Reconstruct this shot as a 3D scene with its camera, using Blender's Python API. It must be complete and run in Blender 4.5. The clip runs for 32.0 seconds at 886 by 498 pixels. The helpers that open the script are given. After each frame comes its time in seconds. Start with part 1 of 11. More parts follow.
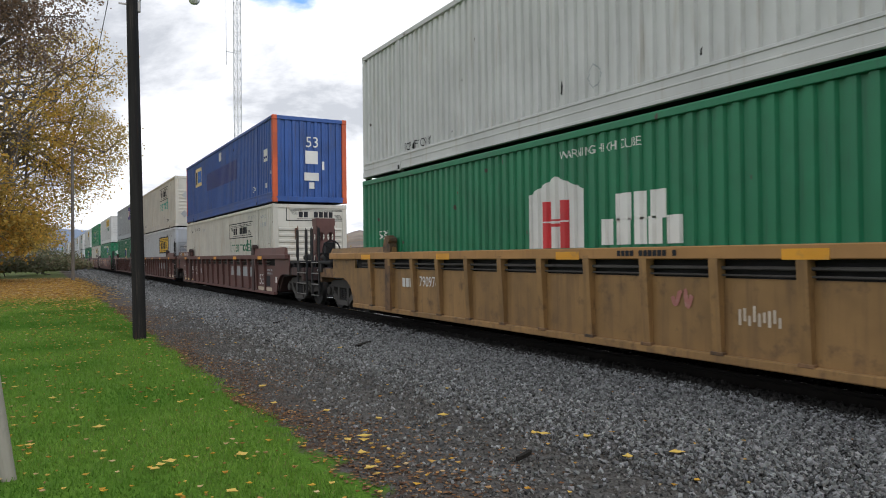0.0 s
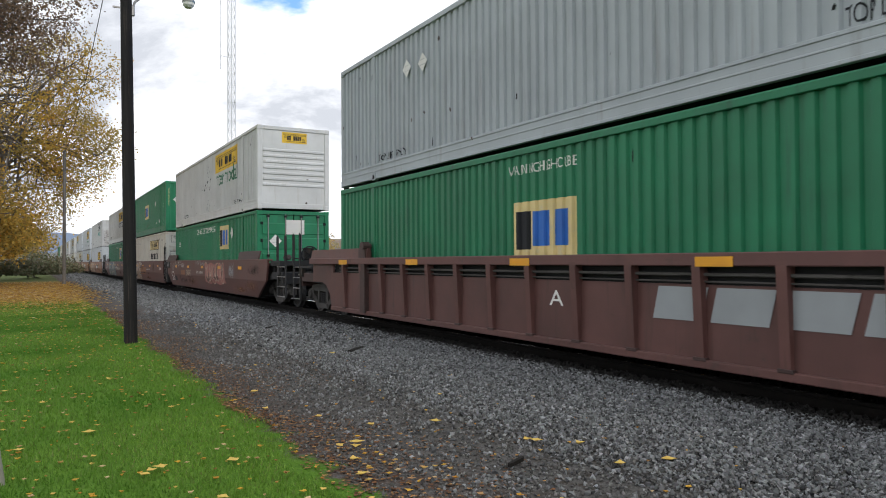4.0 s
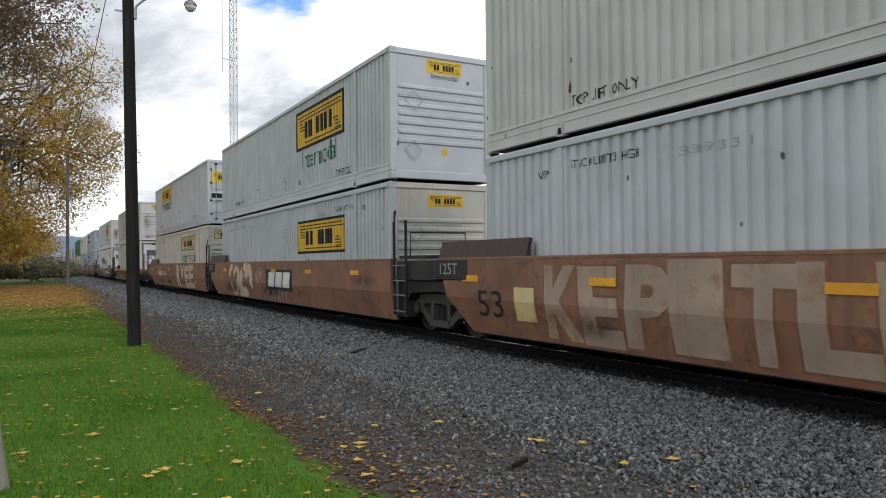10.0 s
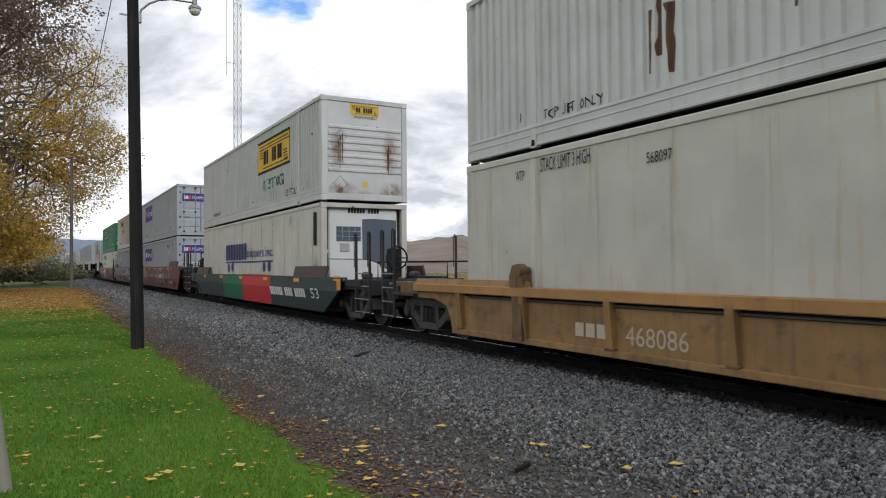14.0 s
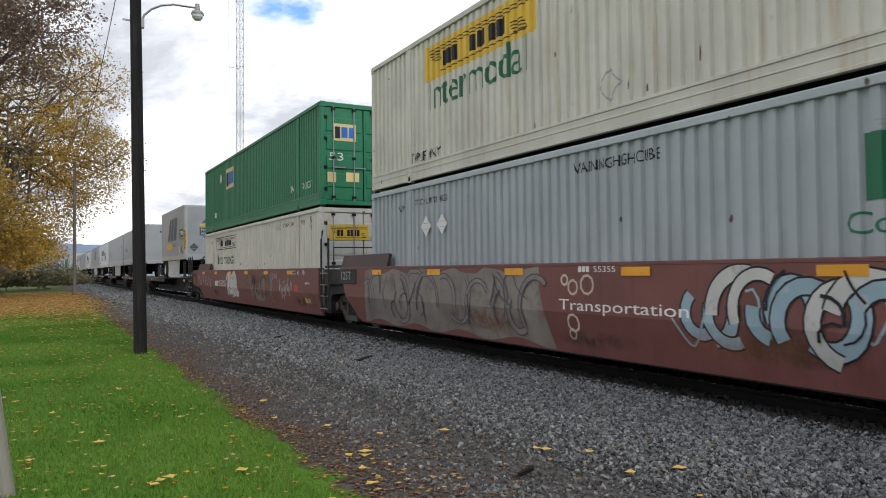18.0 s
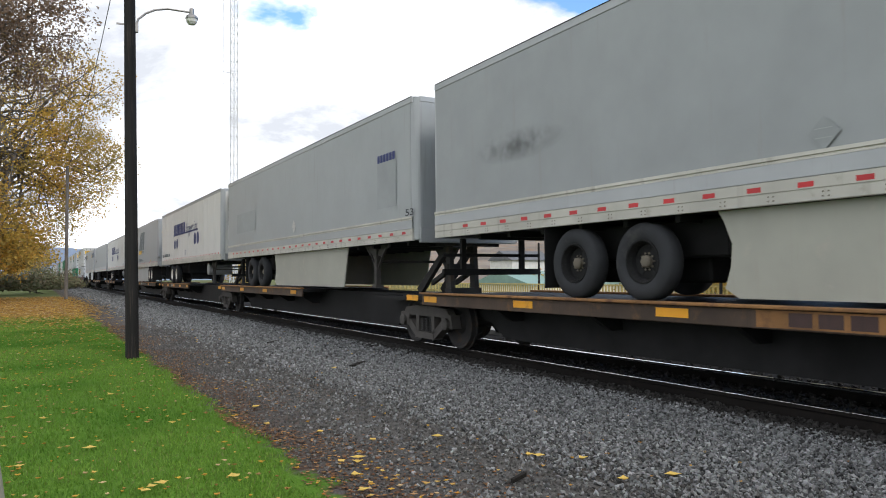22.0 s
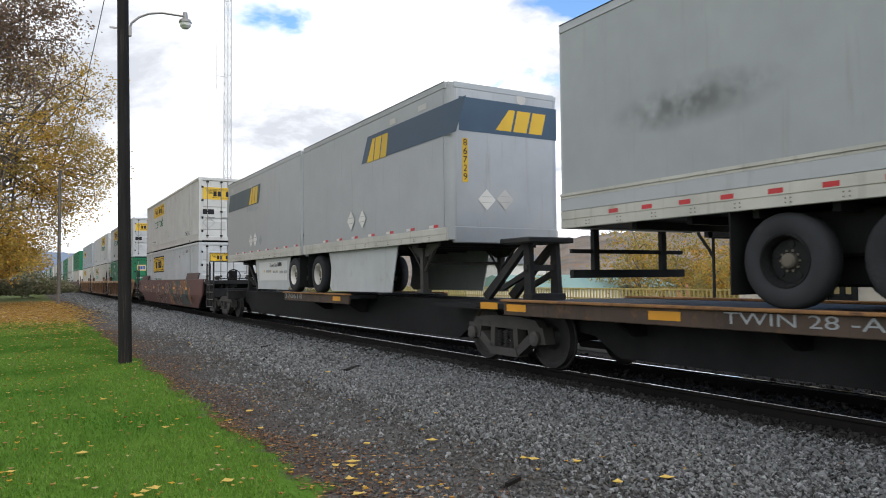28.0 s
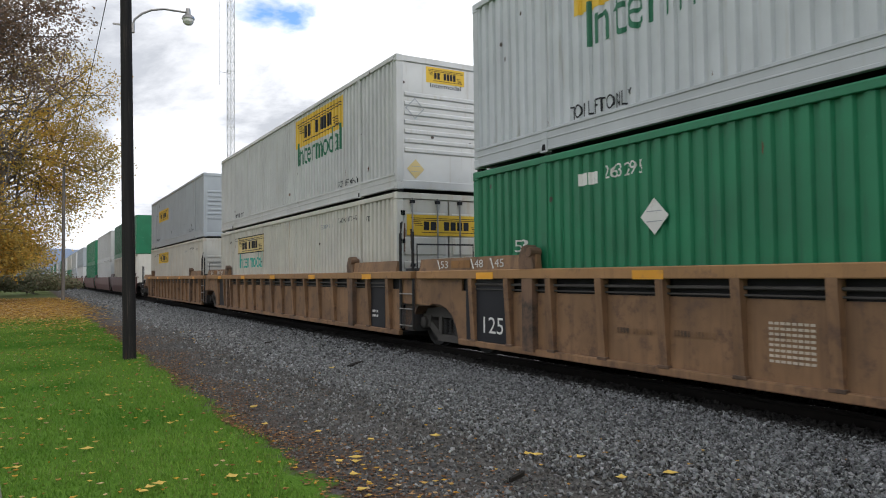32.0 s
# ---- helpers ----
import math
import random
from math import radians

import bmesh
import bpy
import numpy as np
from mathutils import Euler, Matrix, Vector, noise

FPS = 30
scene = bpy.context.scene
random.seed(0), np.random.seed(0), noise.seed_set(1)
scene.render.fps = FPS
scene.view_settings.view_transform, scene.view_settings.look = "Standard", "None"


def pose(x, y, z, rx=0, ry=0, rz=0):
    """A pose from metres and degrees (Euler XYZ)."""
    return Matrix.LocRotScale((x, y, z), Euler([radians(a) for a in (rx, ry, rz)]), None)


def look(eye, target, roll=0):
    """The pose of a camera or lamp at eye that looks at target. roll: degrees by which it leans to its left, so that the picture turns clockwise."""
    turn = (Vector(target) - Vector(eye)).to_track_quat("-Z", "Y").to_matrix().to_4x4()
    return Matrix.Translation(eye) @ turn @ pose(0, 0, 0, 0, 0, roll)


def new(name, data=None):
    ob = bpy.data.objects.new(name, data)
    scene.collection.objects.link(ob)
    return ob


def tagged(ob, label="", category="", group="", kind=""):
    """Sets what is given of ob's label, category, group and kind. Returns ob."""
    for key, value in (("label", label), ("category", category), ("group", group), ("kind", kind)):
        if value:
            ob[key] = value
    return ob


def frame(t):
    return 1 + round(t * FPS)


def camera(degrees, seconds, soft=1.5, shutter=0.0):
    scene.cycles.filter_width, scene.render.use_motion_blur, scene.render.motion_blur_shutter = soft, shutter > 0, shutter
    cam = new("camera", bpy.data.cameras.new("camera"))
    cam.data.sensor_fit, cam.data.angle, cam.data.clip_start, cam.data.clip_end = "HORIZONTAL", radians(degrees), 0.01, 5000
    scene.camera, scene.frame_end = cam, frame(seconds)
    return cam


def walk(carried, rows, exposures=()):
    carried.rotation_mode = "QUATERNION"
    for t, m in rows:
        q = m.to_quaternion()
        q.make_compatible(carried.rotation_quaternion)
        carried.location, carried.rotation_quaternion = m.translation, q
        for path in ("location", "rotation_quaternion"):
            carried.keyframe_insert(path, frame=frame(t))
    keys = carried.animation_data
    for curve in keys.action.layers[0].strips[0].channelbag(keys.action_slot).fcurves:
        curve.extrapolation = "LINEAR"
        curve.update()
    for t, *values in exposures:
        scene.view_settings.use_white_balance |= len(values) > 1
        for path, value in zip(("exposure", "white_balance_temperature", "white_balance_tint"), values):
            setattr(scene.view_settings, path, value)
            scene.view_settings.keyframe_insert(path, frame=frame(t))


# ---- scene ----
# world: x across the track, y along it (away from the eye), z up; the lawn lies at z = 0
EYE = Vector((0.0, 0.0, 1.6))
TRACK_X = 7.96          # centre line of the track
RAIL_Z = 0.17           # top of the rails
SPEED = 15.63           # the train, towards the eye, metres a second
CLIP = 32.0


def aim(turn, tilt):
    a, p = radians(turn), radians(tilt)
    return EYE + 10 * Vector((math.sin(a) * math.cos(p), math.cos(a) * math.cos(p), math.sin(p)))


cam = camera(63.43, CLIP, soft=1.0, shutter=0.04)
# seconds, turn from the track's direction, tilt, lean: a phone held still by hand
SWAY = (
    (0.0, 29.22, 0.47, -0.63), (0.5, 29.30, 0.46, -0.71), (1.0, 29.38, 0.51, -0.83), (1.5, 29.46, 0.62, -0.65), (2.0, 29.59, 0.72, -0.56), (2.5, 29.68, 0.76, -0.49),
    (3.0, 29.71, 0.80, -0.33), (3.5, 29.74, 0.88, -0.30), (5.5, 29.94, 0.88, -0.55), (6.0, 30.01, 0.82, -0.59), (6.5, 30.07, 0.87, -0.42), (7.0, 30.10, 0.93, -0.46),
    (7.5, 30.09, 0.94, -0.50), (8.0, 30.05, 0.96, -0.61), (8.5, 29.98, 0.93, -0.57), (9.0, 29.98, 0.98, -0.73), (9.5, 29.73, 1.00, -0.58), (10.0, 29.55, 1.01, -0.64),
    (10.5, 29.49, 1.01, -0.58), (11.0, 29.49, 1.07, -0.59), (11.5, 29.42, 1.11, -0.61), (12.0, 29.36, 1.17, -0.52), (12.5, 29.34, 1.24, -0.37), (13.0, 29.24, 1.32, -0.24),
    (13.5, 29.31, 1.27, -0.45), (14.0, 29.31, 1.31, -0.49), (14.5, 29.33, 1.33, -0.59), (16.5, 29.09, 1.58, -0.43), (17.0, 29.07, 1.60, -0.40), (17.5, 29.11, 1.65, -0.55),
    (18.0, 29.12, 1.62, -0.62), (18.5, 29.11, 1.50, -0.67), (19.0, 29.15, 1.49, -0.56), (19.5, 29.13, 1.73, -0.50), (20.0, 29.23, 1.92, -0.45), (20.5, 29.27, 1.98, -0.50),
    (21.0, 29.29, 1.94, -0.49), (21.5, 29.38, 2.01, -0.41), (22.0, 29.63, 2.06, -0.44), (22.5, 30.06, 2.08, -0.47), (23.0, 30.09, 2.07, -0.45), (23.5, 30.10, 2.07, -0.53),
    (24.0, 30.16, 2.02, -0.46), (24.5, 30.05, 2.05, -0.38), (25.0, 30.06, 2.11, -0.59), (25.5, 30.03, 2.15, -0.74), (27.5, 30.02, 2.40, -0.53), (28.0, 30.10, 2.36, -0.54),
    (28.5, 30.24, 2.24, -0.64), (29.0, 30.19, 2.23, -0.32), (29.5, 30.22, 2.12, -0.42), (30.0, 30.17, 2.07, -0.41), (30.5, 30.14, 2.11, -0.52), (31.0, 29.83, 2.15, -0.60),
    (31.5, 29.82, 2.17, -0.68), (32.0, 29.83, 2.03, -0.62),
)
walk(cam, [(t, look(EYE, aim(turn, tilt), lean)) for t, turn, tilt, lean in SWAY],
     exposures=((0, 0.0), (1, 0.0), (2, 0.2), (3, 0.1), (5, 0.25), (6, 0.3), (7, 0.2), (8, 0.1), (9, 0.0), (10, -0.1), (11, -0.1), (12, -0.05), (13, -0.08), (14, -0.12), (16, 0.2), (17, 0.25), (18, 0.1),
                (19, 0.0), (20, 0.05), (21, 0.0), (22, 0.33), (23, 0.2), (24, 0.2), (25, 0.2), (28, 0.2), (29, 0.15), (30, -0.02), (31, -0.06), (32, 0.0)))

# ---- light: a bright broken overcast with a veiled sun ----
SUN_TURN, SUN_HEIGHT = 167.0, 40.0     # degrees from +y towards +x, degrees up


def make_world():
    w = bpy.data.worlds.new("sky")
    w.use_nodes = True
    scene.world = w
    nt = w.node_tree
    nt.nodes.clear()
    N, Lk = nt.nodes.new, nt.links.new
    out, bg = N("ShaderNodeOutputWorld"), N("ShaderNodeBackground")
    sky = N("ShaderNodeTexSky")
    sky.sky_type = "NISHITA"
    sky.sun_disc = False
    sky.sun_elevation = radians(SUN_HEIGHT)
    sky.sun_rotation = radians(SUN_TURN)
    sky.air_density, sky.dust_density, sky.ozone_density = 1.0, 0.6, 2.5
    tc, sep = N("ShaderNodeTexCoord"), N("ShaderNodeSeparateXYZ")
    Lk(tc.outputs["Generated"], sep.inputs[0])

    def math_node(op, a, b=None):
        n = N("ShaderNodeMath")
        n.operation = op
        for i, v in enumerate((a, b)):
            if v is None:
                continue
            if hasattr(v, "is_output"):
                Lk(v, n.inputs[i])
            else:
                n.inputs[i].default_value = v
        return n.outputs[0]
    # clouds lie on a layer overhead: direction divided by its height
    up = math_node("ADD", math_node("MAXIMUM", sep.outputs[2], 0.0), 0.30)
    cmb = N("ShaderNodeCombineXYZ")
    Lk(math_node("DIVIDE", sep.outputs[0], up), cmb.inputs[0])
    Lk(math_node("DIVIDE", sep.outputs[1], up), cmb.inputs[1])
    cmb.inputs[2].default_value = 3.7

    def clouds(scale, detail, rough, offset):
        mp, n = N("ShaderNodeMapping"), N("ShaderNodeTexNoise")
        Lk(cmb.outputs[0], mp.inputs[0])
        mp.inputs["Location"].default_value = offset
        Lk(mp.outputs[0], n.inputs["Vector"])
        n.inputs["Scale"].default_value, n.inputs["Detail"].default_value = scale, detail
        n.inputs["Roughness"].default_value = rough
        n.inputs["Distortion"].default_value = 0.25
        return n.outputs["Fac"]

    def ramp(fac, stops):
        r = N("ShaderNodeValToRGB")
        Lk(fac, r.inputs[0])
        e = r.color_ramp.elements
        while len(e) < len(stops):
            e.new(0.5)
        for el, (p, c) in zip(e, stops):
            el.position, el.color = p, (*c, 1)
        return r.outputs[0]
    # the cover thins out to the east and overhead
    high = math_node("MULTIPLY", math_node("SUBTRACT", sep.outputs[2], 0.21), sep.outputs[0])
    thin = math_node("ADD", math_node("MULTIPLY", math_node("SUBTRACT", sep.outputs[0], 0.57), 0.27), math_node("MULTIPLY", high, 0.5))
    cover = ramp(math_node("SUBTRACT", clouds(1.75, 10, 0.55, (0.9, 1.35, 0)), thin), ((0.40, (0, 0, 0)), (0.46, (1, 1, 1))))
    shade = ramp(clouds(2.1, 8, 0.6, (4.0, 2.2, 1.0)), ((0.36, (1.20, 1.22, 1.26)), (0.47, (1.04, 1.06, 1.11)), (0.60, (0.60, 0.63, 0.69))))
    blue = N("ShaderNodeMix")
    blue.data_type, blue.blend_type = "RGBA", "MULTIPLY"
    blue.inputs["Factor"].default_value = 1.0
    Lk(sky.outputs[0], blue.inputs["A"])
    blue.inputs["B"].default_value = (0.15, 0.18, 0.205, 1)
    mix = N("ShaderNodeMix")
    mix.data_type = "RGBA"
    Lk(cover, mix.inputs["Factor"])
    Lk(blue.outputs["Result"], mix.inputs["A"])
    Lk(shade, mix.inputs["B"])
    Lk(mix.outputs["Result"], bg.inputs["Color"])
    bg.inputs["Strength"].default_value = 1.09
    Lk(bg.outputs[0], out.inputs[0])


make_world()
sun = new("sun", bpy.data.lights.new("sun", "SUN"))
sun.data.energy, sun.data.angle, sun.data.color = 1.15, radians(16), (1.0, 0.96, 0.9)
_a, _h = radians(SUN_TURN), radians(SUN_HEIGHT)
sun.matrix_world = look((0, 0, 0), (-math.sin(_a) * math.cos(_h), -math.cos(_a) * math.cos(_h), -math.sin(_h)))
scene.view_settings.exposure = 0.0


# ---- materials ----
def material(name, colour, rough=0.6, metal=0.0, spots=None, spot_amount=0.35, grain=0.12, scale=3.0, streak=0.0,
             streak_colour=(0.10, 0.05, 0.03), bump=0.1, fine=60.0, vary=0.08, stretch=(1, 1, 1), islands=False, specks=None):
    """A procedural surface: base colour with broad and fine variation, patches of spots, streaks down it, relief."""
    m = bpy.data.materials.new(name)
    m.use_nodes = True
    nt = m.node_tree
    N, Lk = nt.nodes.new, nt.links.new
    bs = nt.nodes["Principled BSDF"]
    tc, info, mp = N("ShaderNodeTexCoord"), N("ShaderNodeObjectInfo"), N("ShaderNodeMapping")
    Lk(tc.outputs["Object"], mp.inputs["Vector"])
    off = N("ShaderNodeVectorMath")
    off.operation = "SCALE"
    off.inputs[0].default_value = (37.0, 61.0, 23.0)
    Lk(info.outputs["Random"], off.inputs["Scale"])
    Lk(off.outputs[0], mp.inputs["Location"])
    mp.inputs["Scale"].default_value = stretch

    def noise_tex(sc, detail=4.0, r=0.6, vec=None):
        n = N("ShaderNodeTexNoise")
        Lk(vec or mp.outputs[0], n.inputs["Vector"])
        n.inputs["Scale"].default_value, n.inputs["Detail"].default_value, n.inputs["Roughness"].default_value = sc, detail, r
        return n.outputs["Fac"]

    def ramp(fac, lo, hi):
        n = N("ShaderNodeMapRange")
        Lk(fac, n.inputs["Value"])
        n.inputs["From Min"].default_value, n.inputs["From Max"].default_value = lo, hi
        return n.outputs["Result"]

    def mix(fac, a, b, mode="MIX"):
        n = N("ShaderNodeMix")
        n.data_type, n.blend_type = "RGBA", mode
        for sock, v in (("Factor", fac), ("A", a), ("B", b)):
            if isinstance(v, (int, float)):
                n.inputs[sock].default_value = v
            elif isinstance(v, tuple):
                n.inputs[sock].default_value = (*v, 1)
            else:
                Lk(v, n.inputs[sock])
        return n.outputs["Result"]
    broad = noise_tex(scale * 0.35, 3)
    small = noise_tex(fine, 3)
    dark = tuple(c * (1 - 2.2 * grain) for c in colour)
    light = tuple(min(c * (1 + 1.6 * grain), 1) for c in colour)
    col = mix(ramp(broad, 0.3, 0.7), dark, light)
    col = mix(ramp(small, 0.25, 0.75), mix(grain, col, tuple(c * 0.55 for c in colour)), col)
    if vary:
        if islands:
            g = N("ShaderNodeNewGeometry")
            rnd = g.outputs["Random Per Island"]
        else:
            rnd = info.outputs["Random"]
        hsv = N("ShaderNodeHueSaturation")
        Lk(col, hsv.inputs["Color"])
        Lk(ramp_out(N, Lk, rnd, 1 - vary, 1 + vary), hsv.inputs["Value"])
        col = hsv.outputs[0]
    if spots:
        s = noise_tex(scale, 8, 0.7)
        col = mix(ramp(s, 0.78 - spot_amount * 0.6, 0.86 - spot_amount * 0.4), col, spots)
    if streak:
        mp2 = N("ShaderNodeMapping")
        Lk(tc.outputs["Object"], mp2.inputs["Vector"])
        Lk(off.outputs[0], mp2.inputs["Location"])
        mp2.inputs["Scale"].default_value = (3.0, 3.0, 0.22)
        s = noise_tex(2.2, 6, 0.65, mp2.outputs[0])
        f = ramp(s, 0.62 - 0.18 * streak, 0.86)
        col = mix(f, col, streak_colour)
    if specks:
        # small scrapes and rust spots, each with a short run below it
        mp3, vo = N("ShaderNodeMapping"), N("ShaderNodeTexVoronoi")
        warp = N("ShaderNodeMix")
        warp.data_type = "VECTOR"
        warp.inputs["Factor"].default_value = 0.045
        nz = N("ShaderNodeTexNoise")
        nz.inputs["Scale"].default_value = 9.0
        Lk(tc.outputs["Object"], nz.inputs["Vector"])
        Lk(tc.outputs["Object"], warp.inputs["A"])
        Lk(nz.outputs["Color"], warp.inputs["B"])
        Lk(warp.outputs["Result"], mp3.inputs["Vector"])
        Lk(off.outputs[0], mp3.inputs["Location"])
        mp3.inputs["Scale"].default_value = (1.0, 1.9, 1.0)
        Lk(mp3.outputs[0], vo.inputs["Vector"])
        vo.inputs["Scale"].default_value = 1.25
        col = mix(ramp(vo.outputs["Distance"], 0.062, 0.04), col, specks)
    Lk(col, bs.inputs["Base Color"])
    Lk(ramp_out(N, Lk, broad, max(rough - 0.12, 0.03), min(rough + 0.12, 1)), bs.inputs["Roughness"])
    bs.inputs["Metallic"].default_value = metal
    bs.inputs["Specular IOR Level"].default_value = 0.12 if max(colour) < 0.05 else 0.4    # soot and grease are dull
    if bump:
        b = N("ShaderNodeBump")
        b.inputs["Strength"].default_value, b.inputs["Distance"].default_value = bump, 0.02
        Lk(small, b.inputs["Height"])
        Lk(b.outputs[0], bs.inputs["Normal"])
    return m


def ramp_out(N, Lk, fac, lo, hi):
    n = N("ShaderNodeMapRange")
    Lk(fac, n.inputs["Value"])
    n.inputs["From Min"].default_value, n.inputs["From Max"].default_value = 0.0, 1.0
    n.inputs["To Min"].default_value, n.inputs["To Max"].default_value = lo, hi
    return n.outputs["Result"]


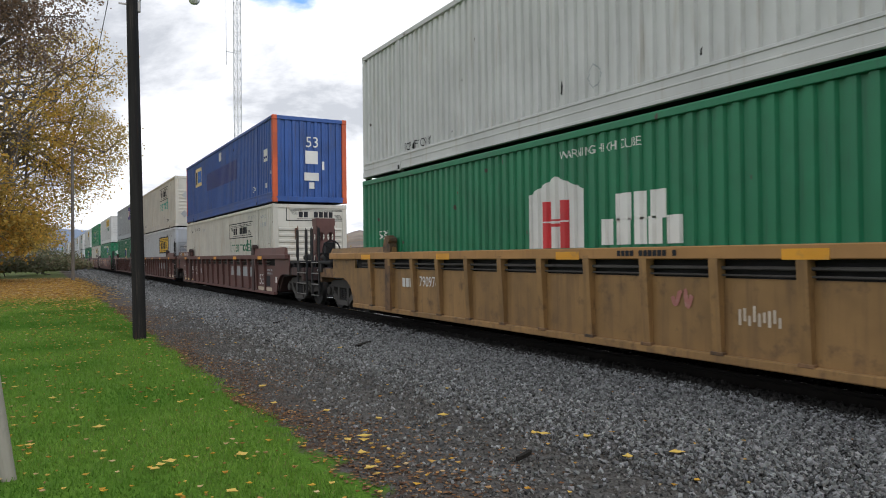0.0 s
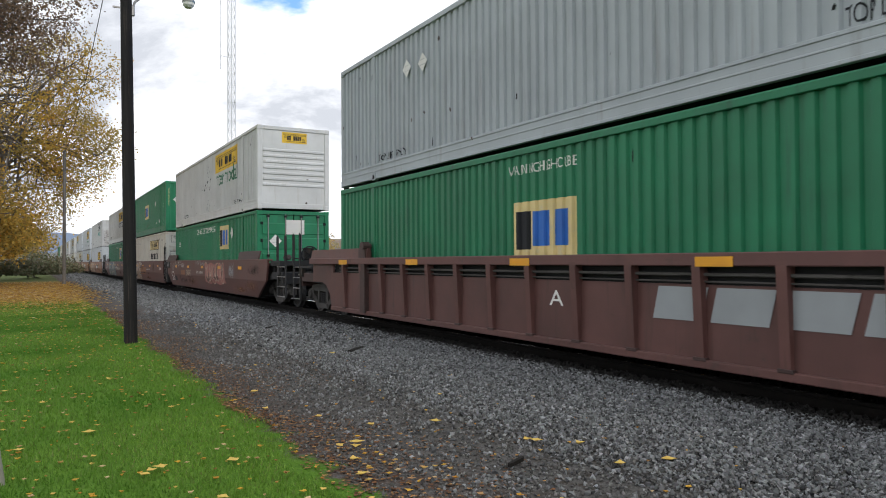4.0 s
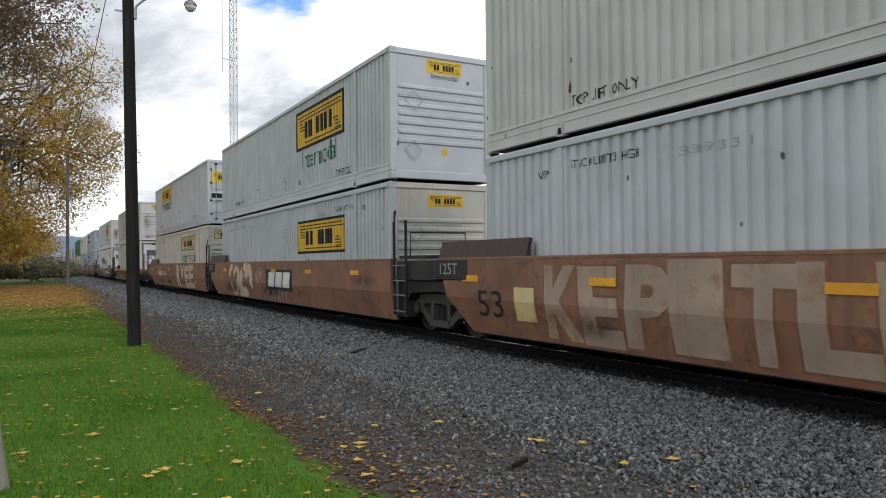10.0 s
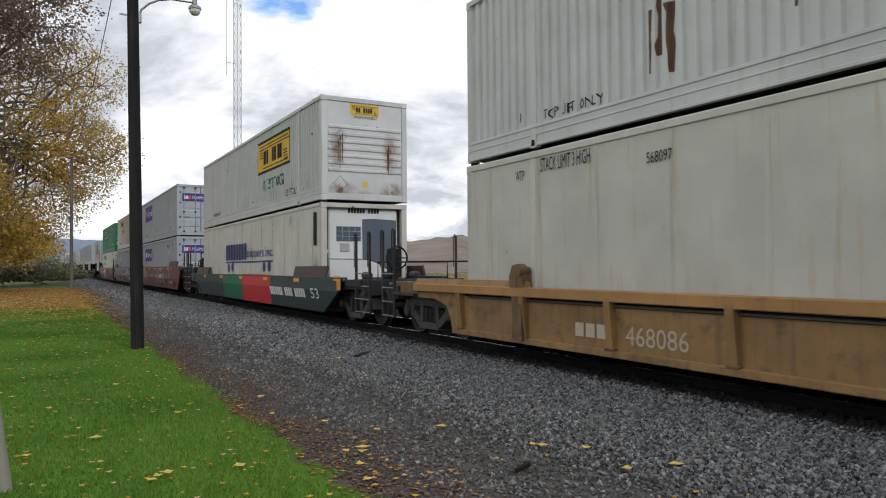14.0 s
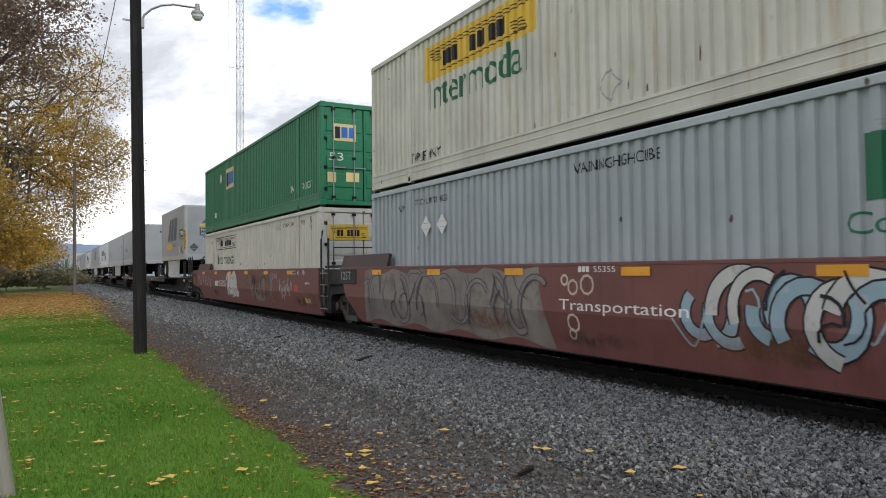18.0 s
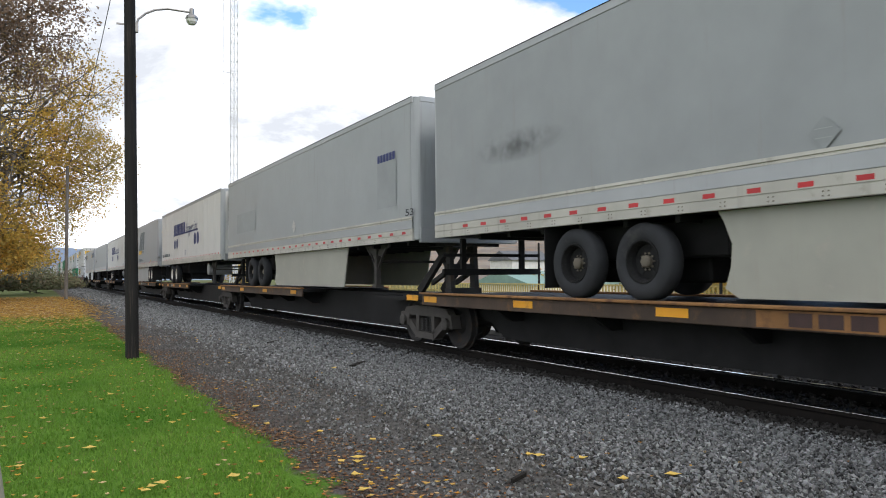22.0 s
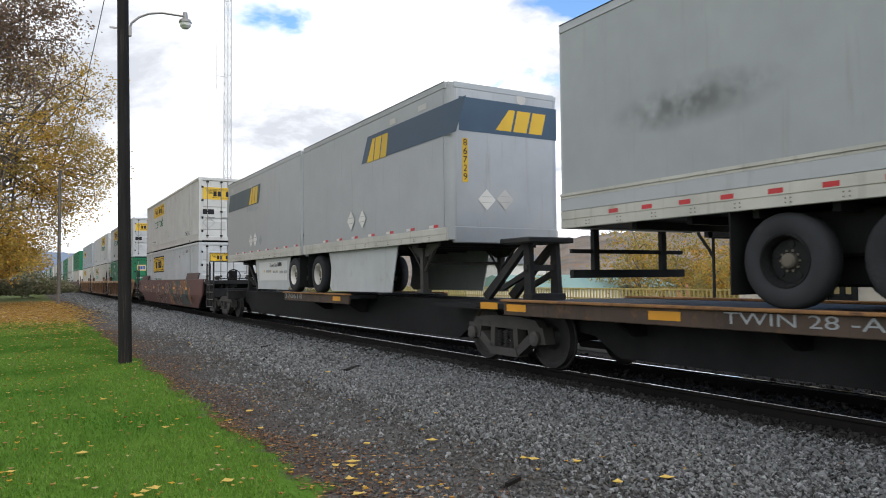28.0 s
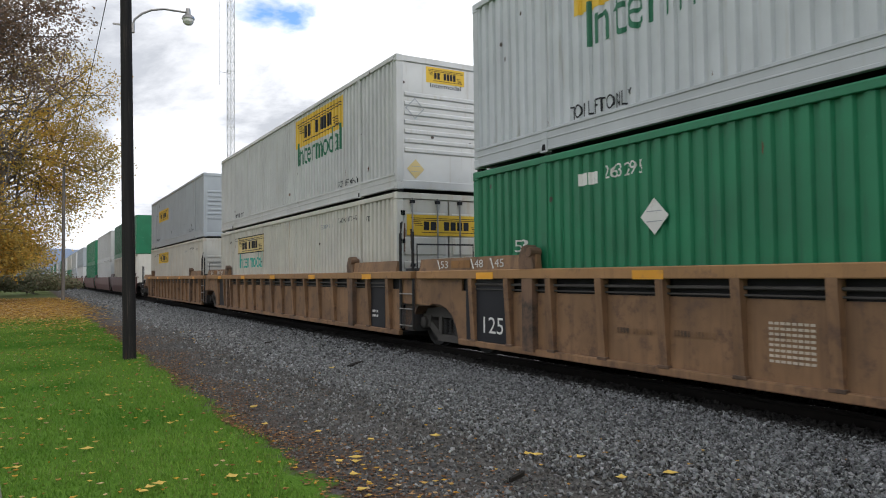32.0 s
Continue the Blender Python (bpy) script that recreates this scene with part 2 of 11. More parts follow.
RUST = (0.16, 0.07, 0.035)
SOOT = (0.03, 0.027, 0.024)
M = {
    # freight paint
    "white": material("white_paint", (0.525, 0.528, 0.52), 0.5, spots=(0.42, 0.36, 0.28), spot_amount=0.18, grain=0.05, streak=0.25, streak_colour=(0.36, 0.31, 0.25), bump=0.05, specks=(0.07, 0.05, 0.04)),
    "bluewhite": material("cool_white_paint", (0.485, 0.507, 0.528), 0.5, spots=(0.45, 0.43, 0.4), spot_amount=0.14, grain=0.05, streak=0.2, streak_colour=(0.4, 0.38, 0.35), bump=0.05, specks=(0.07, 0.05, 0.04)),
    "cream": material("cream_paint", (0.53, 0.512, 0.455), 0.55, spots=(0.36, 0.27, 0.18), spot_amount=0.22, grain=0.06, streak=0.45, streak_colour=(0.40, 0.27, 0.14), bump=0.05, specks=(0.07, 0.05, 0.04)),
    "grey": material("grey_container_paint", (0.345, 0.375, 0.40), 0.5, spots=(0.3, 0.3, 0.3), spot_amount=0.15, grain=0.05, streak=0.3, streak_colour=(0.24, 0.23, 0.22), bump=0.05, specks=(0.07, 0.05, 0.04)),
    "green": material("green_container_paint", (0.012, 0.165, 0.075), 0.45, spots=(0.03, 0.12, 0.07), spot_amount=0.2, grain=0.08, streak=0.25, streak_colour=(0.02, 0.08, 0.05), bump=0.05, specks=(0.07, 0.05, 0.04)),
    "blue": material("blue_container_paint", (0.027, 0.082, 0.285), 0.5, spots=(0.06, 0.09, 0.17), spot_amount=0.2, grain=0.1, streak=0.55, streak_colour=(0.05, 0.055, 0.09), bump=0.05, specks=(0.07, 0.05, 0.04)),
    "orange": material("orange_post_paint", (0.50, 0.09, 0.03), 0.55, spots=RUST, grain=0.1, bump=0.05),
    "brown": material("mineral_brown_paint", (0.115, 0.052, 0.045), 0.55, spots=(0.06, 0.035, 0.03), spot_amount=0.3, grain=0.12, streak=0.35, streak_colour=(0.05, 0.03, 0.025), bump=0.06),
    "redbrown": material("red_brown_paint", (0.145, 0.054, 0.047), 0.55, spots=(0.08, 0.04, 0.035), spot_amount=0.25, grain=0.1, streak=0.35, streak_colour=(0.07, 0.035, 0.03), bump=0.06),
    "yellow": material("weathered_yellow_paint", (0.27, 0.155, 0.058), 0.6, spots=(0.12, 0.072, 0.036), spot_amount=0.4, grain=0.13, streak=0.75, streak_colour=(0.11, 0.065, 0.036), bump=0.06),
    "umber": material("rusty_umber_paint", (0.235, 0.132, 0.066), 0.65, spots=(0.095, 0.055, 0.037), spot_amount=0.45, grain=0.14, streak=0.75, streak_colour=(0.085, 0.05, 0.034), bump=0.06),
    "sooty_umber": material("sooty_umber_paint", (0.15, 0.088, 0.054), 0.65, spots=(0.04, 0.03, 0.024), spot_amount=0.5, grain=0.18, streak=0.6, streak_colour=(0.03, 0.024, 0.02), bump=0.08),
    # umber paint again, lightened: daylight on the top chord put into the colour
    "chord_umber": material("sunlit_umber_chord", (0.33, 0.18, 0.075), 0.6, spots=(0.15, 0.085, 0.05), spot_amount=0.35, grain=0.1, streak=0.35, streak_colour=(0.13, 0.075, 0.045), bump=0.06),
    "tan": material("faded_orange_paint", (0.235, 0.115, 0.065), 0.6, spots=(0.12, 0.07, 0.05), spot_amount=0.45, grain=0.16, streak=0.6, streak_colour=(0.14, 0.07, 0.045), bump=0.06),
    "darkteal": material("dark_teal_paint", (0.028, 0.05, 0.052), 0.5, spots=(0.05, 0.05, 0.05), grain=0.12, streak=0.3, streak_colour=(0.02, 0.02, 0.02), bump=0.06),
    "sooty_brown": material("sooty_brown_paint", (0.062, 0.034, 0.031), 0.6, spots=(0.03, 0.025, 0.023), spot_amount=0.4, grain=0.15, streak=0.4, streak_colour=(0.025, 0.02, 0.018), bump=0.08),
    "sooty_yellow": material("sooty_yellow_paint", (0.19, 0.105, 0.05), 0.65, spots=(0.04, 0.03, 0.024), spot_amount=0.5, grain=0.18, streak=0.6, streak_colour=(0.03, 0.024, 0.02), bump=0.08),
    "deckedge": material("worn_deck_beam", (0.075, 0.05, 0.036), 0.7, spots=(0.16, 0.085, 0.035), spot_amount=0.4, grain=0.2, streak=0.4, streak_colour=(0.03, 0.025, 0.02), bump=0.15),
    "rimdust": material("dusty_wheel_disc", (0.16, 0.14, 0.11), 0.7, spots=(0.06, 0.05, 0.04), grain=0.15, bump=0.06),
    "sootblack": material("sooty_steel", (0.021, 0.0212, 0.022), 0.65, spots=(0.035, 0.025, 0.02), spot_amount=0.25, grain=0.2, bump=0.12),
    "deckrust": material("rusty_deck_board", (0.30, 0.15, 0.055), 0.8, spots=(0.12, 0.06, 0.035), spot_amount=0.45, grain=0.15, streak=0.2, bump=0.15),
    "bogie": material("cast_steel_grime", (0.046, 0.045, 0.045), 0.7, spots=(0.07, 0.05, 0.037), spot_amount=0.4, grain=0.2, bump=0.15),
    "truckdust": material("dusty_cast_frame", (0.066, 0.061, 0.056), 0.8, spots=(0.03, 0.027, 0.025), spot_amount=0.35, grain=0.15, bump=0.15),
    # lighter copies of the side paints: the chords' brighter light is in the colour
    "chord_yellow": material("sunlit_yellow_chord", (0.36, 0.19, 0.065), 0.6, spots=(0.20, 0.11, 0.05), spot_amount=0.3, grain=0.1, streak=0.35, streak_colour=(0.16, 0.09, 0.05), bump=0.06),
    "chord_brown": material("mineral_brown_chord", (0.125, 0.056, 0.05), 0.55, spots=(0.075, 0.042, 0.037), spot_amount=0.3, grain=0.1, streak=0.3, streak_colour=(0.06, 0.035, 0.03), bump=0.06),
    "galv": material("galvanised_steel", (0.30, 0.29, 0.28), 0.4, 0.7, spots=(0.25, 0.2, 0.15), grain=0.08, bump=0.05),
    "alu": material("trailer_aluminium", (0.36, 0.375, 0.39), 0.38, 0.25, spots=(0.3, 0.3, 0.3), spot_amount=0.15, grain=0.04, streak=0.2, streak_colour=(0.27, 0.26, 0.25), bump=0.03),
    "trailerwhite": material("trailer_white", (0.61, 0.615, 0.60), 0.45, spots=(0.5, 0.45, 0.36), spot_amount=0.12, grain=0.03, streak=0.15, streak_colour=(0.48, 0.44, 0.36), bump=0.03),
    "trailergrey": material("trailer_grey_panel", (0.31, 0.328, 0.338), 0.42, 0.1, spots=(0.3, 0.3, 0.3), spot_amount=0.12, grain=0.04, streak=0.2, streak_colour=(0.26, 0.25, 0.24), bump=0.03),
    "skirt": material("skirt_panel", (0.35, 0.35, 0.305), 0.5, spots=(0.4, 0.38, 0.33), grain=0.05, streak=0.2, streak_colour=(0.33, 0.3, 0.26), bump=0.03),
    "railalu": material("dull_trailer_rail", (0.50, 0.485, 0.44), 0.5, 0.1, spots=(0.3, 0.27, 0.22), spot_amount=0.3, grain=0.08, streak=0.3, streak_colour=(0.24, 0.21, 0.18), bump=0.05),
    "skirtlight": material("pale_skirt_panel", (0.44, 0.46, 0.465), 0.5, spots=(0.35, 0.34, 0.3), grain=0.05, streak=0.2, streak_colour=(0.3, 0.28, 0.25), bump=0.03),
    "tyre": material("tyre_rubber", (0.04, 0.042, 0.046), 0.9, spots=(0.06, 0.06, 0.06), grain=0.15, bump=0.1),
    "rim": material("painted_rim", (0.62, 0.60, 0.55), 0.45, 0.2, spots=(0.2, 0.15, 0.1), grain=0.08, bump=0.04),
    # markings
    "m_white": material("marking_white", (0.66, 0.65, 0.62), 0.55, spots=(0.4, 0.36, 0.32), spot_amount=0.25, grain=0.05, bump=0),
    "m_black": material("marking_black", (0.025, 0.026, 0.03), 0.5, grain=0.1, bump=0),
    "m_grey": material("marking_grey", (0.33, 0.35, 0.36), 0.5, grain=0.1, bump=0),
    "m_green": material("marking_green", (0.012, 0.13, 0.065), 0.5, grain=0.08, bump=0),
    "m_teal": material("marking_teal", (0.03, 0.34, 0.27), 0.5, spots=(0.5, 0.5, 0.45), spot_amount=0.3, grain=0.08, bump=0),
    "m_yellow": material("marking_yellow", (0.66, 0.42, 0.03), 0.5, spots=(0.4, 0.3, 0.12), spot_amount=0.15, grain=0.05, bump=0),
    "m_cream": material("marking_pale_yellow", (0.66, 0.52, 0.24), 0.5, spots=(0.5, 0.45, 0.3), grain=0.06, bump=0),
    "m_purple": material("marking_purple", (0.055, 0.03, 0.22), 0.45, grain=0.06, bump=0),
    "m_orange": material("marking_orange", (0.70, 0.10, 0.02), 0.45, grain=0.06, bump=0),
    "m_blue": material("marking_blue", (0.02, 0.13, 0.47), 0.45, grain=0.06, bump=0),
    "m_navy": material("marking_navy", (0.02, 0.035, 0.15), 0.45, grain=0.06, bump=0),
    "m_steel": material("marking_slate", (0.055, 0.085, 0.10), 0.45, grain=0.06, bump=0),
    "m_slate": material("slate_blue_plastic", (0.085, 0.105, 0.135), 0.5, spots=(0.06, 0.07, 0.09), grain=0.06, bump=0.02),
    "m_band": material("blue_slate_band", (0.038, 0.072, 0.118), 0.45, spots=(0.06, 0.09, 0.12), spot_amount=0.2, grain=0.06, bump=0),
    "m_red": material("marking_red", (0.50, 0.03, 0.035), 0.45, grain=0.06, bump=0),
    "m_amber": material("reflector_amber", (0.72, 0.33, 0.02), 0.4, spots=(0.4, 0.2, 0.05), grain=0.08, bump=0),
    "m_rust": material("rust_streak", (0.13, 0.06, 0.035), 0.8, spots=(0.06, 0.03, 0.02), grain=0.2, bump=0.05),
    "m_patch": material("faded_patch", (0.30, 0.32, 0.33), 0.5, grain=0.06, bump=0),
    "spray_silver": material("spray_silver", (0.48, 0.47, 0.45), 0.5, spots=(0.3, 0.28, 0.26), grain=0.08, bump=0),
    "spray_pink": material("spray_dusty_red", (0.33, 0.13, 0.11), 0.55, spots=(0.45, 0.3, 0.25), grain=0.1, bump=0),
    "spray_cream": material("spray_cream", (0.52, 0.44, 0.34), 0.55, spots=(0.4, 0.3, 0.2), grain=0.08, bump=0),
    "spray_tan": material("spray_faded_tan", (0.37, 0.28, 0.205), 0.55, spots=(0.27, 0.16, 0.10), spot_amount=0.45, grain=0.1, streak=0.5, streak_colour=(0.24, 0.14, 0.09), bump=0),
    "spray_blue": material("spray_pale_blue", (0.26, 0.36, 0.42), 0.55, spots=(0.4, 0.42, 0.42), grain=0.1, bump=0),
    "spray_olive": material("spray_olive", (0.22, 0.23, 0.17), 0.55, spots=(0.33, 0.36, 0.33), spot_amount=0.45, grain=0.12, bump=0),
    "spray_sage": material("spray_sage_grey", (0.34, 0.33, 0.26), 0.55, spots=(0.2, 0.2, 0.17), spot_amount=0.4, grain=0.1, bump=0),
    "spray_taupe": material("spray_faded_taupe", (0.19, 0.165, 0.145), 0.55, spots=(0.13, 0.1, 0.09), spot_amount=0.45, grain=0.14, bump=0),
    "spray_teal": material("spray_dusty_blue", (0.075, 0.125, 0.165), 0.55, spots=(0.16, 0.2, 0.18), spot_amount=0.35, grain=0.15, bump=0),
    "spray_violet": material("spray_dark_violet", (0.075, 0.062, 0.085), 0.55, grain=0.12, bump=0),
    "spray_orange": material("spray_orange", (0.27, 0.12, 0.05), 0.6, spots=(0.10, 0.06, 0.045), spot_amount=0.45, grain=0.1, bump=0),
}


def stain_material(name, colour, amount, spread=0.5):
    """Grime that thins out towards the rim of its patch, broken up by noise."""
    m = bpy.data.materials.new(name)
    m.use_nodes = True
    nt = m.node_tree
    N, Lk = nt.nodes.new, nt.links.new
    bs, tc = nt.nodes["Principled BSDF"], N("ShaderNodeTexCoord")
    off, ln, fade, no, br, mul = N("ShaderNodeVectorMath"), N("ShaderNodeVectorMath"), N("ShaderNodeMapRange"), N("ShaderNodeTexNoise"), N("ShaderNodeMapRange"), N("ShaderNodeMath")
    off.operation, ln.operation, mul.operation = "SUBTRACT", "LENGTH", "MULTIPLY"
    off.inputs[1].default_value = (0.5, 0.5, 0.5)
    Lk(tc.outputs["Generated"], off.inputs[0])
    Lk(off.outputs[0], ln.inputs[0])
    Lk(ln.outputs["Value"], fade.inputs["Value"])
    for k, q in (("From Min", 0.5), ("From Max", 0.5 - spread), ("To Min", 0.0), ("To Max", amount)):
        fade.inputs[k].default_value = q
    Lk(tc.outputs["Object"], no.inputs["Vector"])
    no.inputs["Scale"].default_value, no.inputs["Detail"].default_value, no.inputs["Roughness"].default_value = 3.5, 6.0, 0.65
    Lk(no.outputs["Fac"], br.inputs["Value"])
    br.inputs["From Min"].default_value, br.inputs["From Max"].default_value = 0.36, 0.62
    Lk(fade.outputs["Result"], mul.inputs[0])
    Lk(br.outputs["Result"], mul.inputs[1])
    Lk(mul.outputs[0], bs.inputs["Alpha"])
    bs.inputs["Base Color"].default_value = (*colour, 1)
    bs.inputs["Roughness"].default_value = 0.8
    return m


M["stain_rust"] = stain_material("soft_rust_stain", (0.20, 0.095, 0.045), 0.95)
M["stain_soot"] = stain_material("soft_soot_stain", (0.035, 0.03, 0.027), 0.85)
M["stain_faint"] = stain_material("faint_grey_smear", (0.14, 0.14, 0.145), 0.6)
M["stain_bare"] = stain_material("soft_orange_rust", (0.30, 0.125, 0.05), 0.8)


# ---- building helpers ----
def box(bm, x0, x1, y0, y1, z0, z1, bevel=0.0):
    v = [bm.verts.new((x, y, z)) for x in (x0, x1) for y in (y0, y1) for z in (z0, z1)]
    fs = [bm.faces.new([v[i] for i in q]) for q in ((0, 1, 3, 2), (4, 6, 7, 5), (0, 4, 5, 1), (2, 3, 7, 6), (0, 2, 6, 4), (1, 5, 7, 3))]
    if bevel:
        bmesh.ops.bevel(bm, geom=list({e for f in fs for e in f.edges}), offset=bevel, segments=1, affect="EDGES")


def prism(bm, pts, axis, a, b):
    """A flat outline, extruded along an axis from a to b. pts: the other two coordinates, in the order x, y, z."""
    def place(p, d):
        return {"x": (d, p[0], p[1]), "y": (p[0], d, p[1]), "z": (p[0], p[1], d)}[axis]
    lo, hi = [bm.verts.new(place(p, a)) for p in pts], [bm.verts.new(place(p, b)) for p in pts]
    bm.faces.new(lo), bm.faces.new(hi[::-1])
    for i in range(len(pts)):
        j = (i + 1) % len(pts)
        bm.faces.new((lo[j], lo[i], hi[i], hi[j]))


def tube(bm, p, q, r, n=8, r2=None):
    p, q = Vector(p), Vector(q)
    m = Matrix.Translation((p + q) / 2) @ (q - p).to_track_quat("Z", "Y").to_matrix().to_4x4()
    bmesh.ops.create_cone(bm, cap_ends=True, segments=n, radius1=r, radius2=r if r2 is None else r2, depth=(q - p).length, matrix=m)


def pipe(bm, pts, r, n=6):
    """A round bar swept along points, as one piece."""
    pts = [Vector(p) for p in pts]
    closed = (pts[0] - pts[-1]).length < 1e-6
    if closed:
        pts = pts[:-1]
    k = len(pts)
    side = None
    rings = []
    for i in range(k):
        a = pts[i - 1] if i or closed else pts[0]
        b = pts[(i + 1) % k] if i < k - 1 or closed else pts[-1]
        d = (b - a).normalized()
        if side is None:
            side = d.orthogonal().normalized()
        side = (side - d * side.dot(d)).normalized()
        up = d.cross(side)
        rings.append([bm.verts.new(pts[i] + side * r * math.cos(2 * math.pi * j / n) + up * r * math.sin(2 * math.pi * j / n)) for j in range(n)])
    for a, b in zip(rings, rings[1:] + (rings[:1] if closed else [])):
        for j in range(n):
            bm.faces.new((a[j], a[(j + 1) % n], b[(j + 1) % n], b[j]))
    if not closed:
        bm.faces.new(rings[0][::-1]), bm.faces.new(rings[-1])


def lathe(bm, prof, centre, axis="x", n=24, caps=True):
    """prof: (along, radius) pairs, turned about an axis through centre."""
    c = Vector(centre)
    rings = []
    for d, r in prof:
        ring = []
        for i in range(n):
            a = 2 * math.pi * i / n
            u, w = r * math.cos(a), r * math.sin(a)
            ring.append(bm.verts.new(c + (Vector((d, u, w)) if axis == "x" else Vector((u, d, w)) if axis == "y" else Vector((u, w, d)))))
        rings.append(ring)
    for a, b in zip(rings, rings[1:]):
        for i in range(n):
            bm.faces.new((a[i], a[(i + 1) % n], b[(i + 1) % n], b[i]))
    if caps:
        bm.faces.new(rings[0][::-1]), bm.faces.new(rings[-1])


MESHES = {}


def mesh(key, mat, build, smooth=False):
    """One mesh for each key: alike parts share it."""
    if key not in MESHES:
        bm = bmesh.new()
        build(bm)
        bmesh.ops.recalc_face_normals(bm, faces=bm.faces)
        me = bpy.data.meshes.new(str(key[0]) if isinstance(key, tuple) else key)
        bm.to_mesh(me)
        bm.free()
        me.materials.append(mat)
        if smooth:
            me.polygons.foreach_set("use_smooth", [True] * len(me.polygons))
        MESHES[key] = me
    return MESHES[key]


def part(name, key, mat, parent, build, label="", at=(0, 0, 0), turn=0.0, smooth=False):
    ob = new(name, mesh((name, key, mat.name), mat, build, smooth))
    ob.parent = parent
    ob.location = at
    if turn:
        ob.rotation_euler[2] = radians(turn)
    return tagged(ob, label)


def thing(name, label, category, group="", at=(0, 0, 0)):
    ob = new(name)
    ob.empty_display_size = 0.3
    ob.location = at
    return tagged(ob, label, category, group)


def from_arrays(name, verts, faces, mat, smooth=False):
    me = bpy.data.meshes.new(name)
    me.from_pydata(verts, [], faces)
    me.materials.append(mat)
    if smooth:
        me.polygons.foreach_set("use_smooth", [True] * len(me.polygons))
    return new(name, me)


RIDERS = []           # everything that rolls: object, place along the track when the clip starts


def on_track(ob, s):
    RIDERS.append((ob, s))
    ob.location = (TRACK_X, s, RAIL_Z)
    return ob


# ---- lettering and marks ----
GLYPHS = {}
WORDS = ("5", "0", "2", "3", "1", "8", "6", "7", "9", "Moving", "Soon?", "1251", "125T", "20", "238550", "254158", "255728", "263295", "280250",
         "286394", "333515", "336535", "339331", "370618", "40", "45", "468086",
         "48", "519203", "53", "53'", "534540", "55355", "568097", "653520",
         "660749", "726694", "78908", "790976", "A", "C", "Company", "DA",
         "Drive for", "Freight", "Intermodal", "LD LMT 115,600 PER UNIT", "LD LMT 117500", "LD LMT 118500 PER UNIT", "LIFT", "MultiModal",
         "STACK LIMIT 3 HIGH", "STACKING THREE HIGH ONLY", "TOP LIFT ONLY", "TWIN 28 -ALL PURP", "Transportation", "WARNING", "WARNING HIGH CUBE", "WTP",
         "WTP OR", "shippers inc.")


FAT = sorted(set("RYEEKEPITLEOKMSE"))


def make_glyphs():
    fonts = []
    for key, w, swell in [(w, w, 0.0) for w in WORDS] + [(("fat", w), w, 0.045) for w in FAT] + [(("edge", w), w, 0.07) for w in FAT]:
        c = bpy.data.curves.new("word", "FONT")
        c.body, c.size, c.resolution_u, c.offset = w, 1.0, 3, swell
        fonts.append((key, new("word", c)))
    dg = bpy.context.evaluated_depsgraph_get()
    for w, ob in fonts:
        me = bpy.data.meshes.new_from_object(ob.evaluated_get(dg))
        co = np.array([v.co[:2] for v in me.vertices])
        lo, hi = co.min(0), co.max(0)
        GLYPHS[w] = ((co - lo) / (hi - lo), [tuple(p.vertices) for p in me.polygons], (hi - lo))
        bpy.data.meshes.remove(me)
    for w, ob in fonts:
        c = ob.data
        bpy.data.objects.remove(ob)
        bpy.data.curves.remove(c)


make_glyphs()


def word(s, left, low, width, high):
    """Outline faces of a word in a rectangle: (points, faces)."""
    p, f, _ = GLYPHS[s]
    return [(left + a * width, low + b * high) for a, b in p], f


def bars(s, left, low, width, high):
    """A name as plain blocks, one a letter."""
    n = len(s)
    step = width / n
    pts, fs = [], []
    for i, ch in enumerate(s):
        if ch == " ":
            continue
        a, b = left + i * step + 0.08 * step, left + (i + 1) * step - 0.12 * step
        k = len(pts)
        pts += [(a, low), (b, low), (b, low + high), (a, low + high)]
        fs.append((k, k + 1, k + 2, k + 3))
    return pts, fs


def rect(left, low, width, high, lean=0.0):
    return [(left, low), (left + width, low), (left + width + lean, low + high), (left + lean, low + high)], [(0, 1, 2, 3)]


def diamond(cx, cz, r):
    return [(cx - r, cz), (cx, cz - r), (cx + r, cz), (cx, cz + r)], [(0, 1, 2, 3)]


def ring_frame(left, low, width, high, t):
    o, i = rect(left, low, width, high)[0], rect(left + t, low + t, width - 2 * t, high - 2 * t)[0]
    return o + i, [(0, 1, 5, 4), (1, 2, 6, 5), (2, 3, 7, 6), (3, 0, 4, 7)]


def disc(cx, cz, r, n=28):
    return [(cx + r * math.cos(2 * math.pi * k / n), cz + r * math.sin(2 * math.pi * k / n)) for k in range(n)], [tuple(range(n))]


def joined(*shapes):
    pts, fs = [], []
    for p, f in shapes:
        k = len(pts)
        pts += p
        fs += [tuple(i + k for i in q) for q in f]
    return pts, fs


